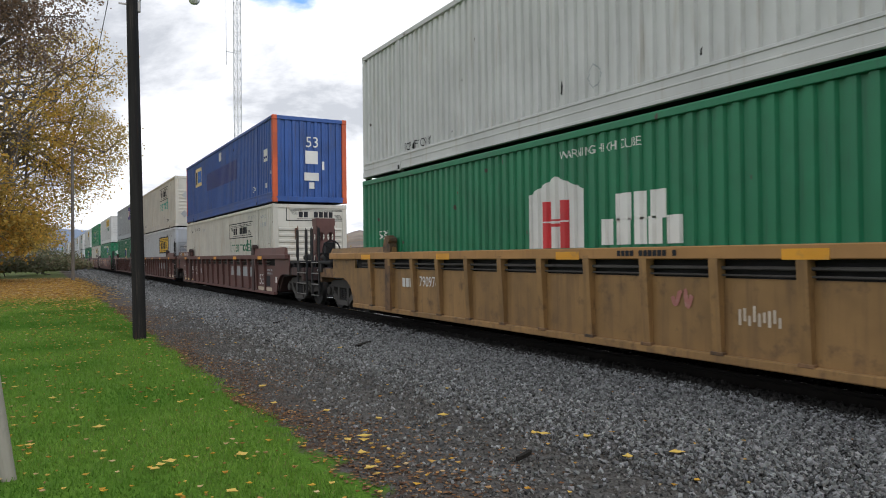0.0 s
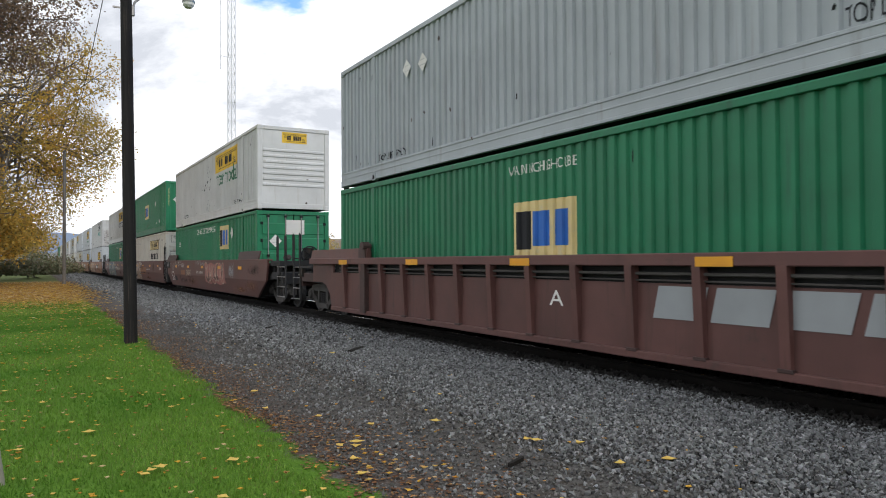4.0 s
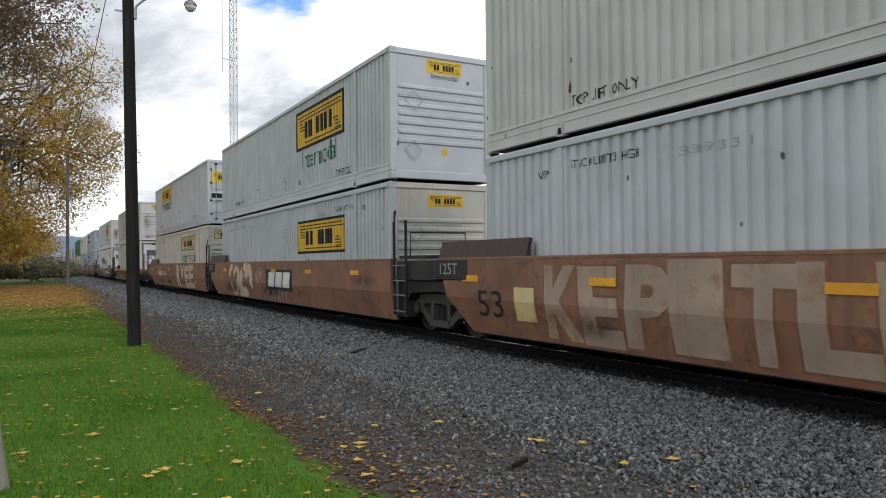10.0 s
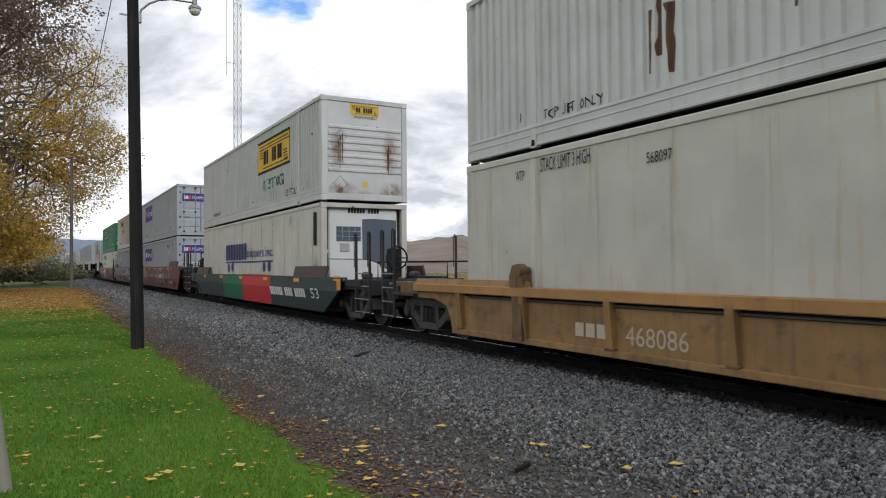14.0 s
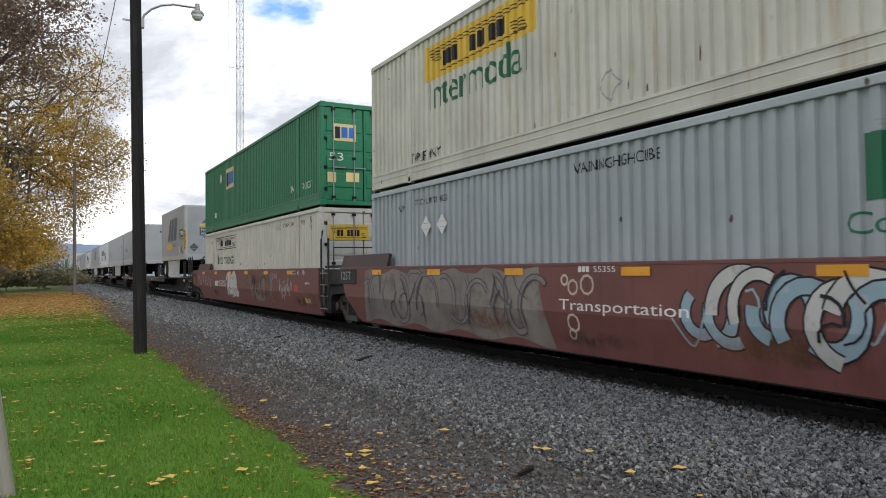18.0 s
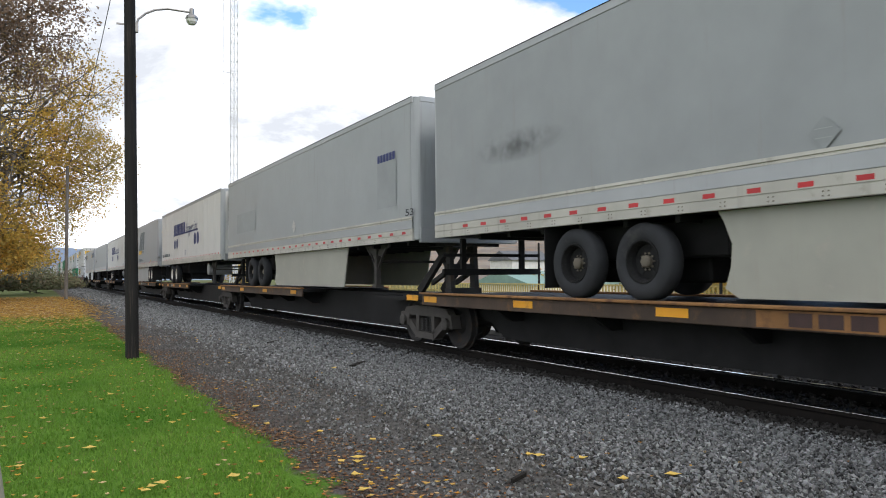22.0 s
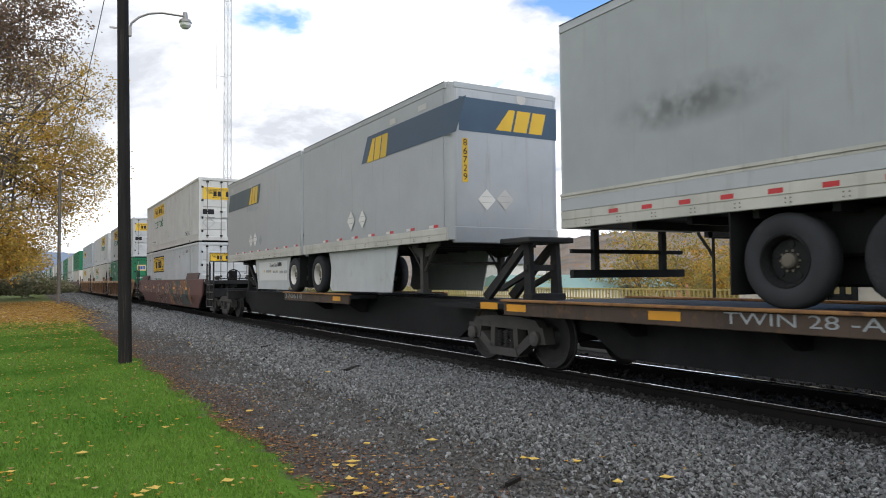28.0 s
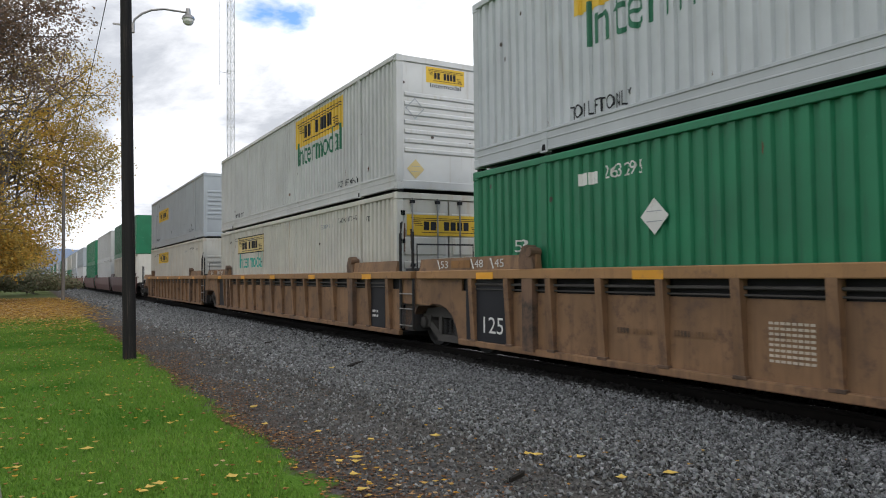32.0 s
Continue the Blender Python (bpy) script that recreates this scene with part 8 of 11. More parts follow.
MARKS["abf2"] = (
    leaning_name("abf", "m_steel", -8.99, 3.36, 2.67, 1.25, FLAT),
    slab("m_yellow", -9.37, 3.07, 1.69, 0.26, FLAT, lean=0.1),
    text("Freight", "m_steel", -7.60, 3.04, 1.21, 0.31, FLAT),
    name_bars("XX XXXXXXX", "m_steel", -9.06, 2.56, 1.44, 0.18, FLAT),
    text("Company", "m_steel", -7.52, 2.51, 1.20, 0.22, FLAT),
    slab("m_yellow", -3.04, 2.46, 0.19, 0.13, FLAT),
    text("LIFT", "m_black", -3.02, 2.50, 0.15, 0.08, FLAT),
    placard("m_white", -15.09, 2.69, 0.23, FLAT),
    placard("m_white", -14.43, 2.68, 0.22, FLAT),
    placard("m_grey", -13.15, 2.67, 0.16, FLAT),
    text("660749", "m_yellow", -15.47, 3.01, 0.62, 0.21, FLAT),
    name_bars("XXXX", "m_yellow", -15.91, 3.05, 0.38, 0.19, FLAT),
    leaning_name("abf", "m_steel", -1.0, 4.35, 0.95, 0.36, front(-0.022)),
    slab("m_yellow", -1.05, 4.22, 0.6, 0.1, front(-0.022)),
    placard("m_white", -0.85, 3.55, 0.2, front(-0.022)),
    placard("spray_pink", -0.82, 3.1, 0.22, front(-0.022)),
)
MARKS["al2"] = (
    name_bars("XXXXXXXX", "m_navy", -11.47, 3.73, 3.24, 0.61, FLAT),
    text("shippers inc.", "m_navy", -8.07, 3.62, 3.44, 0.57, FLAT),
    slab("m_navy", -11.61, 3.65, 6.97, 0.08, FLAT),
    dots("m_navy", ((-10.98, 3.26, 0.28),), FLAT),
    dots("m_navy", ((-10.30, 3.25, 0.27),), FLAT),
    dots("m_navy", ((-6.01, 3.28, 0.26),), FLAT),
    dots("m_navy", ((-5.34, 3.25, 0.25),), FLAT),
    text("53", "m_grey", -8.42, 2.52, 0.43, 0.15, FLAT),
    text("519203", "m_grey", -1.68, 2.47, 1.39, 0.18, FLAT),
    name_bars("XXXXXX XXXX", "m_grey", 0.04, 4.82, 0.54, 0.11, front(0.000)),
)
MARKS["gray"] = (
    stains((("stain_faint", -15.37, 3.14, 2.75, 0.65),), FLAT),
    placard("spray_silver", -8.50, 2.75, 0.10, FLAT),
)
MARKS["pup1"] = (
    slab("m_band", -3.93, 4.08, 4.23, 0.58, FLAT, lean=0.35),
    leaning_name("abf", "m_yellow", -3.61, 4.07, 1.01, 0.50, FLAT),
    placard("m_white", -4.55, 2.82, 0.23, FLAT),
    placard("m_white", -3.89, 2.81, 0.21, FLAT),
    slab("m_band", -1.07, 4.18, 2.30, 0.64, front(0.000)),
    leaning_name("abf", "m_yellow", -0.23, 4.26, 1.12, 0.42, front(0.000)),
    slab("m_yellow", -1.00, 3.22, 0.12, 0.82, front(0.000)),
    *[text(c, "m_black", -0.98, 3.90 - i * 0.16, 0.08, 0.125, front(-0.003)) for i, c in enumerate("86729")],
    placard("m_white", -0.47, 2.91, 0.20, front(0.000)),
    placard("spray_silver", -0.05, 2.93, 0.20, front(0.000)),
    dots("spray_silver", ((0.36, 4.92, 0.11),), front(0.000)),
    slab("spray_silver", -1.15, 4.73, 0.35, 0.11, FLAT),
    slab("spray_silver", -2.43, 4.70, 0.32, 0.12, FLAT),
)
MARKS["pup2"] = (
    slab("m_steel", -8.49, 4.02, 4.10, 0.62, FLAT, lean=0.25),
    leaning_name("abf", "m_yellow", -5.56, 4.05, 1.00, 0.55, FLAT),
    name_bars("XX XXXXXXX", "m_grey", -5.83, 3.82, 0.76, 0.15, FLAT),
    text("Company", "m_grey", -5.03, 3.75, 0.67, 0.20, FLAT),
    placard("m_white", -5.28, 2.79, 0.24, FLAT),
    placard("m_white", -4.76, 2.81, 0.24, FLAT),
    placard("m_patch", -4.12, 2.76, 0.18, FLAT),
    slab("spray_silver", -5.51, 4.63, 0.30, 0.13, FLAT),
    slab("spray_silver", -8.09, 4.72, 0.32, 0.13, FLAT),
    slab("trailerwhite", -4.7, 1.42, 3.0, 0.6, on("flat", -1.184)),
    dots("m_yellow", ((-4.1, 1.72, 0.045), (-3.4, 1.72, 0.045), (-2.7, 1.72, 0.045)), on("flat", -1.188)),
    text("Drive for", "m_black", -3.47, 1.84, 0.77, 0.13, on("flat", -1.188)),
    name_bars("XXX", "m_black", -2.65, 1.86, 0.42, 0.12, on("flat", -1.188)),
    name_bars("XXXXXX XXXX", "m_grey", -3.88, 1.68, 0.56, 0.08, on("flat", -1.188)),
    name_bars("XXXXXX XXXX", "m_grey", -3.14, 1.66, 0.51, 0.07, on("flat", -1.188)),
    name_bars("XXXXXX XXXXX", "m_grey", -2.45, 1.64, 0.76, 0.08, on("flat", -1.188)),
)
MARKS["s27_up"] = (
    house_sign("plain", -13.27, 1.99, 3.68, 0.62, RIBS),
    text("Intermodal", "m_green", -13.08, 1.33, 3.25, 0.59, RIBS),
    text("TOP LIFT ONLY", "m_black", -3.24, 0.38, 1.20, 0.20, RIBS),
    text("TOP LIFT ONLY", "m_black", -13.83, 0.38, 1.16, 0.21, RIBS),
    placard_outline(-7.98, 2.05, 0.24, RIBS),
    placard_outline(-8.00, 0.65, 0.23, RIBS),
    house_sign("plain", -1.12, 1.89, 2.25, 0.56, front(0.014)),
    slab("m_black", -1.12, 1.21, 0.50, 0.23, front(0.014)),
    slab("m_yellow", 0.67, 0.61, 0.35, 0.36, front(0.014)),
    placard_outline(-0.86, 0.83, 0.29, front(0.014)),
)
MARKS["s27_low"] = (
    house_sign("framed", -13.26, 1.65, 3.75, 0.93, RIBS),
    text("Intermodal", "m_green", -12.81, 1.04, 2.78, 0.39, RIBS),
    text("STACK LIMIT 3 HIGH", "m_black", -3.10, 2.50, 1.10, 0.13, RIBS),
    text("WTP", "m_black", -1.50, 2.48, 0.30, 0.15, RIBS),
    text("336535", "m_grey", -4.02, 2.43, 0.62, 0.15, RIBS),
    placard_outline(-8.00, 2.05, 0.24, RIBS),
    house_sign("framed", -0.80, 2.00, 1.57, 0.40, front(0.014)),
)
MARKS["car_s27"] = (
    wild(-10.84, 0.26, 4.84, 1.2, 5, None, ("brown", "sooty_brown"), "spray_cream", 141, weight=1.3, lines=3),
    wild(-6.2, 0.23, 5.2, 1.26, 4, "darkteal", ("spray_orange", "spray_orange", "brown"), "spray_cream", 142, weight=1.7, lines=1),
    scribble(-16.74, 0.67, 5.09, 0.81, 8, "spray_cream", 143, how=FOLD),
    scribble(-17.70, 1.02, 0.57, 0.42, 5, "spray_silver", 144, how=FOLD),
)
MARKS["s28_up"] = (
    house_sign("plain", -13.47, 1.83, 3.68, 0.77, RIBS),
    text("Intermodal", "m_green", -13.21, 1.31, 3.12, 0.65, RIBS),
    text("TOP LIFT ONLY", "m_black", -3.46, 0.38, 1.07, 0.18, RIBS),
    text("TOP LIFT ONLY", "m_black", -13.60, 0.37, 1.22, 0.20, RIBS),
    house_sign("plain", -1.19, 1.93, 2.22, 0.55, front(0.014)),
    slab("m_black", -1.18, 1.23, 0.49, 0.24, front(0.014)),
    slab("m_yellow", 0.63, 0.62, 0.31, 0.42, front(0.014)),
    placard_outline(-0.92, 1.70, 0.22, front(0.014)),
    placard_outline(-0.93, 0.81, 0.24, front(0.014)),
)
MARKS["s28_low"] = (
    square_sign(-8.83, 1.26, 1.49, 0.69, RIBS),
    text("53'", "m_white", -1.33, 1.44, 0.42, 0.21, RIBS),
    text("WTP", "m_white", -1.78, 2.40, 0.26, 0.17, RIBS),
    square_sign(-0.99, 1.93, 0.60, 0.42, front(0.014)),
    text("263295", "m_white", 0.15, 2.01, 0.79, 0.18, front(0.014)),
    name_bars("XXXX", "m_white", 0.57, 2.22, 0.48, 0.17, front(0.014)),
    text("WARNING", "m_white", -1.06, 1.35, 0.74, 0.12, front(0.014)),
    text("263295", "m_white", -12.88, 2.39, 0.70, 0.18, RIBS),
    name_bars("XXXX", "m_white", -13.41, 2.35, 0.42, 0.17, RIBS),
    placard("m_white", -11.97, 1.82, 0.23, RIBS),
    text("53'", "m_white", -14.95, 1.47, 0.37, 0.20, RIBS),
)
MARKS["car_s28"] = (
    text("1251", "m_white", -15.75, 0.45, 0.75, 0.27, RAIL_SIDE),
    slab("m_black", -16.3, 0.25, 1.32, 1.12, RAIL_SIDE),
    *[name_bars("XXXXXXXX", "spray_cream", -10.4, 0.5 + 0.055 * k, 0.52, 0.028, RAIL_SIDE) for k in range(8)],
    name_bars("XXXX XXXXXX", "sooty_yellow", -12.6, 0.66, 0.62, 0.07, RAIL_SIDE),
    name_bars("XXXXX XXXX X", "sooty_yellow", -11.65, 0.68, 0.6, 0.07, RAIL_SIDE),
    name_bars("XXXX", "m_white", -5.83, 0.70, 0.53, 0.11, RAIL_SIDE),
    text("78908", "m_white", -5.09, 0.71, 0.53, 0.12, RAIL_SIDE),
    text("53", "m_black", -1.62, 0.57, 0.45, 0.23, RAIL_SIDE),
    slab("m_amber", -12.50, 1.38, 0.93, 0.07, RAIL_SIDE),
)
MARKS["s29_up"] = (
    house_sign("plain", -6.71, 1.88, 3.69, 0.81, RIBS),
    text("Intermodal", "m_green", -6.51, 1.35, 3.30, 0.67, RIBS),
    house_sign("plain", -0.56, 2.37, 0.97, 0.35, front(0.030)),
    text("Intermodal", "m_black", -0.46, 2.27, 0.78, 0.10, front(0.030)),
    placard_outline(-0.86, 1.75, 0.23, front(0.000)),
    placard("m_cream", -0.84, 0.45, 0.21, front(0.030)),
)
MARKS["s29_low"] = (
    house_sign("pale", -13.55, 1.96, 3.55, 0.60, RIBS),
    text("Intermodal", "m_teal", -13.21, 1.44, 3.01, 0.52, RIBS),
    house_sign("plain", -1.05, 1.97, 2.01, 0.45, front(0.014)),
    rust_runs(-1.16, 1.51, 0.31, 0.78, 151, front(0.014)),
)
MARKS["car_s29"] = (
    slab("m_black", -1.15, 0.25, 0.75, 1.12, RAIL_SIDE),
    name_bars("XXXX XX", "m_white", -1.05, 0.62, 0.3, 0.05, RAIL_SIDE),
    name_bars("XXXX XX", "m_white", -1.05, 0.52, 0.3, 0.05, RAIL_SIDE),
    slab("m_black", -16.3, 0.25, 1.32, 1.12, RAIL_SIDE),
)
MARKS["s30_up"] = (
    house_sign("plain", -13.15, 1.48, 3.55, 0.67, RIBS),
)
MARKS["s30_low"] = (
    house_sign("plain", -13.05, 1.97, 3.54, 0.60, RIBS),
)


# lettering that every white or grey container has beside its lifting posts; n: near end, f: far end
EXTRA = {"hub_up": "n", "blue_low": "f", "s2_low": "n", "s2_up": "f", "fed_up": "f", "orla_up": "n", "emp_low": "nf", "s7_up": "n", "s9_low": "nf", "s9_up": "f", "s10_low": "nf", "s10_up": "f", "s11_low": "f", "s12_up": "f", "s13_up": "f", "s14_up": "f", "s16_low": "nf", "s16_up": "n", "s17_low": "f", "s27_low": "f", "s29_low": "nf", "s29_up": "nf", "s30_low": "nf", "s30_up": "nf"}


def end_lettering(key):
    out = []
    for e in EXTRA[key] if key in EXTRA else "":
        a = -3.4 if e == "n" else -13.95
        if key.endswith("_up"):
            out.append(text("TOP LIFT ONLY", "m_black", a, 0.39, 1.3, 0.15, RIBS))
        else:
            out += [text("STACK LIMIT 3 HIGH", "m_black", a, 2.44, 1.35, 0.12, RIBS), text("WTP", "m_black", a + 1.75 if e == "n" else a - 0.75, 2.36, 0.24, 0.12, RIBS)]
            out.append(text("339331", "m_grey", -4.6 if e == "n" else a + 2.0, 2.36, 1.0, 0.11, RIBS))
    return tuple(out)


def scuffs(seed):
    """Short dark scrapes along the foot and shoulder of a box, left by lifting and stacking."""
    rnd = random.Random(seed)

    def put(p):
        shapes = []
        for i in range(9):
            x, z = -rnd.uniform(0.6, CL - 0.6), rnd.choice((0.36, 0.4, 0.5, 2.2)) + rnd.uniform(0, 0.25)
            w, h = rnd.uniform(0.008, 0.03), rnd.uniform(0.04, 0.22)
            shapes.append(([(x - w, z + 0.1 * h), (x + w * 0.4, z), (x + w, z + 0.6 * h), (x + w * 0.2, z + h), (x - w * 0.7, z + 0.7 * h)], [(0, 1, 2, 3, 4)]))
        tagged(mark("scuff", joined(*shapes), M["m_rust" if rnd.random() < 0.5 else "sootblack"], p, lift=0.005, **RIBS), kind="stuff")
    return put


def marked(paint, front_kind, key, label, **more):
    worn = (scuffs(sum(map(ord, key))),) if key and "flat" not in more else ()
    return paint, front_kind, label, {"marks": (MARKS[key] if key in MARKS else ()) + end_lettering(key) + worn, **more}


def car(paint, style, near, far, key, label, **more):
    worn = (weathering(sum(map(ord, key)) * 7),) if key and style == "smooth" and more.get("top", 1.5) > 1.3 else ()
    return paint, style, near, far, label, {"marks": worn + (MARKS[key] if key in MARKS else ()), **more}


WHITE_SIGN = "white corrugated container with yellow company sign"
BROWN_RIB, BROWN = "mineral-brown well car with ribbed sides", "mineral-brown well car with smooth graffitied sides"
UMBER = "rusty tan-brown well car with ribbed sides"
YELLOW, TAN = "weathered yellow well car with ribbed sides", "faded orange well car with spray-painted sides"
RED = "red-brown well car with smooth graffitied sides"
GREEN = "green corrugated container with a yellow square sign"

stack(-0.4, car("yellow", "ribbed", "joint", "end", "car_hub", YELLOW, rib=0.55), marked("green", "doors", "hub_low", "green corrugated container with white house logo"), marked("white", "ribbed", "hub_up", "plain off-white corrugated container with scuffs"))
stack(23.15, car("brown", "ribbed", "end", "joint", "car_blue", BROWN_RIB), marked("cream", "ribbed", "blue_low", "cream-white container with outlined company sign"), marked("blue", "upright", "blue_up", "blue corrugated container with orange corner posts", post="orange"), slip=0.2)
stack(43.2, car("brown", "ribbed", "joint", "joint", "car_s2", BROWN_RIB), marked("bluewhite", "ribbed", "s2_low", "cool white container with framed yellow sign"), marked("cream", "ribbed", "s2_up", "cream container with faded teal lettering"))
stack(63.1, car("brown", "ribbed", "joint", "end", "car_fed", BROWN_RIB), marked("green", "doors", "fed_low", GREEN), marked("grey", "ribbed", "fed_up", "grey corrugated container with purple sign"))
stack(86.95, car("brown", "smooth", "end", "joint", "car_orla", BROWN), marked("green", "doors", "orla_low", GREEN), marked("white", "ribbed", "orla_up", "white corrugated container with a black scrawl"))
stack(106.5, car("brown", "smooth", "joint", "joint", "car_emp", BROWN), marked("cream", "ribbed", "emp_low", "cream-white container with pale yellow sign"), marked("green", "upright", "emp_up", GREEN))
stack(126.3, car("brown", "smooth", "joint", "end", "car_s7", BROWN), marked("green", "doors", "s7_low", GREEN), marked("white", "ribbed", "s7_up", WHITE_SIGN))
stack(150.2, car("tan", "smooth", "end", "joint", "car_s9", TAN, amber=(3.1, 3.3, 1.14)), marked("bluewhite", "ribbed", "s9_low", "cool white container with framed yellow sign"), marked("white", "ribbed", "s9_up", "off-white container with rusty end and teal lettering"), slip=0.15)
stack(170.3, car("tan", "smooth", "joint", "joint", "car_s10", TAN), marked("bluewhite", "ribbed", "s10_low", "cool white container with framed yellow sign and dingy end", nose="cream"), marked("bluewhite", "ribbed", "s10_up", WHITE_SIGN))
stack(189.4, car("tan", "smooth", "joint", "end", "car_s11", TAN, amber=(2.67, 3.3, 1.165)), marked("cream", "ribbed", "s11_low", "cream container with wide pale yellow sign"), marked("bluewhite", "doors", "s11_up", "white container with doors and yellow sign"))
stack(213.6, car("yellow", "ribbed", "end", "end", "car_s12", "rusty yellow-tan well car with low ribbed sides", top=1.08, rib=0.85), marked("cream", "reefer", "s12_low", "smooth white refrigerated container with cooling unit", flat=True), marked("white", "ribbed", "s12_up", "white container with rust runs and yellow sign"))
stack(237.4, car("darkteal", "smooth", "end", "end", "car_s13", "dark teal well car with red and green panels", top=1.15), marked("cream", "reefer", "s13_low", "smooth white refrigerated container with navy lettering", flat=True), marked("white", "ribbed", "s13_up", "white container with rusty end and yellow sign"))
stack(260.9, car("redbrown", "smooth", "end", "joint", "car_s14", RED, amber=(1.94, 2.65, 1.38)), marked("grey", "doors", "s14_low", "grey corrugated container with purple sign"), marked("grey", "doors", "s14_up", "grey corrugated container with purple sign"), slip=0.25)
stack(280.5, car("redbrown", "smooth", "joint", "joint", "car_s16", RED, amber=(1.94, 2.65, 1.38)), marked("grey", "doors", "s16_low", "pale grey container with dark green mark"), marked("cream", "doors", "s16_up", "cream container with stained doors and yellow sign"))
stack(300.2, car("redbrown", "smooth", "joint", "end", "car_s17", RED, amber=(1.94, 2.65, 1.38)), marked("cream", "doors", "s17_low", "cream-white container with outlined company sign"), marked("green", "doors", "s17_up", GREEN))

SPINE = "black spine car with rusty yellow deck edges"
spine_unit(321.9, 17.4, True, False, 7.15, SPINE, amber=(9.2, 6.0), marks=(text("653520", "m_patch", -12.4, 0.91, 1.45, 0.13, DECK), name_bars("XXXX", "m_patch", -13.5, 0.91, 0.9, 0.13, DECK)))
spine_unit(339.3, 17.4, False, False, 6.9, SPINE, marks=(slab("deckrust", -9.5, 0.86, 1.5, 0.18, DECK), name_bars("XXX", "sooty_brown", -9.15, 0.88, 0.95, 0.14, DECK)))
spine_unit(356.7, 17.4, False, False, 6.9, SPINE)
spine_unit(374.1, 16.35, False, False, 6.9, SPINE, deck_end=15.33, amber=(0.08, 1.96), marks=(name_bars("XXXX", "m_patch", -12.0, 0.91, 0.8, 0.13, DECK),))
spine_unit(390.45, 16.75, False, True, 1.86, SPINE, back=True, deck_end=10.3, amber=(2.8, 4.5), marks=(text("653520", "m_patch", -7.72, 0.91, 1.45, 0.15, DECK), name_bars("XXXX", "m_patch", -8.86, 0.91, 0.98, 0.15, DECK)))
spine_unit(411.3, 18.1, True, False, 7.6, SPINE)
spine_unit(429.4, 18.1, False, False, 7.6, SPINE, marks=(text("TWIN 28 -ALL PURP", "m_patch", -13.5, 0.91, 2.9, 0.13, DECK),))
spine_unit(447.5, 19.4, False, True, 6.0, SPINE, marks=(text("370618", "m_patch", -10.8, 0.91, 1.5, 0.13, DECK),), twin=True, deck_end=10.9, amber=(0.5, 12.0))
trailer(322.2, 8.5, "trailergrey", "short silver-grey trailer with slanted dark lettering", axles=(7.25,), skirt=(2.25, 6.4), legs=1.94, panel=0, rim="rim", marks=MARKS["abf1"])
trailer(339.5, 16.35, "trailergrey", "long plain grey trailer with faded sign patch", axles=(11.05, 12.38), skirt=(3.65, 9.75), legs=2.6, tape=0.59, pale=False, panel=0, marks=MARKS["tf1"])
trailer(356.7, 16.15, "trailergrey", "long grey trailer with round placard holders", axles=(11.5, 12.83), skirt=(3.9, 10.05), legs=2.6, tape=0.59, pale=False, panel=0, marks=MARKS["tf2"])
trailer(374.1, 15.9, "trailerwhite", "white refrigerated trailer with navy lettering and dots", nose="reefer", axles=(11.1, 12.5), skirt=None, panel=1.22, rim="rim", marks=MARKS["al1"])
trailer(391.85, 16.05, "trailergrey", "silver-grey trailer riding tail first with slanted lettering", axles=(2.9, 4.15), skirt=(5.05, 11.35), legs=12.0, panel=0, rim="rim", reverse=True, marks=MARKS["abf2"])
trailer(411.1, 16.2, "trailerwhite", "white refrigerated trailer with cooling unit on its nose", nose="reefer", axles=(11.1, 12.5), skirt=None, panel=1.22, rim="rim", marks=MARKS["al2"])
trailer(429.4, 16.3, "trailergrey", "long plain grey trailer with faded side", axles=(11.55, 12.85), skirt=None, tape=0.59, pale=False, panel=0, marks=MARKS["gray"])
trailer(448.9, 7.95, "alu", "short silver trailer with dark blue band", axles=(7.0,), skirt=(2.4, 6.2), legs=1.6, panel=0, rim="rim", tape=0.95, marks=MARKS["pup1"])
trailer(457.0, 8.6, "alu", "short silver trailer riding tail first with dark band", axles=(0.9,), skirt=(1.55, 5.1), legs=5.5, panel=0, rim="rim", reverse=True, tape=0.95, marks=MARKS["pup2"])

stack(471.1, car("brown", "smooth", "end", "end", "car_s27", "brown well car covered in orange graffiti", amber=(1.5, 3.3, 1.07)), marked("bluewhite", "doors", "s27_low", "cool white container with framed yellow sign"), marked("white", "doors", "s27_up", "white container with doors and yellow sign"))
stack(494.5, car("umber", "ribbed", "end", "joint", "car_s28", UMBER, rib=0.12), marked("green", "doors", "s28_low", GREEN), marked("bluewhite", "doors", "s28_up", "white container with doors and yellow sign"))
stack(513.7, car("umber", "ribbed", "joint", "joint", "car_s29", UMBER, rib=0.12), marked("cream", "doors", "s29_low", "cream container with pale yellow sign and doors"), marked("white", "ribbed", "s29_up", WHITE_SIGN))
stack(533.4, car("umber", "ribbed", "joint", "end", "car_s30", UMBER, rib=0.12), marked("cream", "ribbed", "s30_low", WHITE_SIGN), marked("grey", "ribbed", "s30_up", WHITE_SIGN))

# the rest of the train, which stays far off
TAIL = (("green", "cream"), ("white", "white"), ("green", "green"), ("grey", "white"), ("white", "bluewhite"), ("cream", "green"), ("white", "white"), ("green", "white"), ("grey", "grey"), ("white", "cream"))
s = 557.3
for i in range(22):
    up, low = TAIL[i % len(TAIL)]
    k = i % 3
    stack(s, car(("brown", "tan", "redbrown", "yellow")[i // 3 % 4], "smooth", "end" if k == 0 else "joint", "end" if k == 2 else "joint", "", "weathered well car far down the train", plain=True),
          marked(low, "ribbed", "", "weathered corrugated container far down the train", plain=True), marked(up, "ribbed", "", "weathered corrugated container far down the train", plain=True))
    s += 23.8 if k == 2 else 19.8


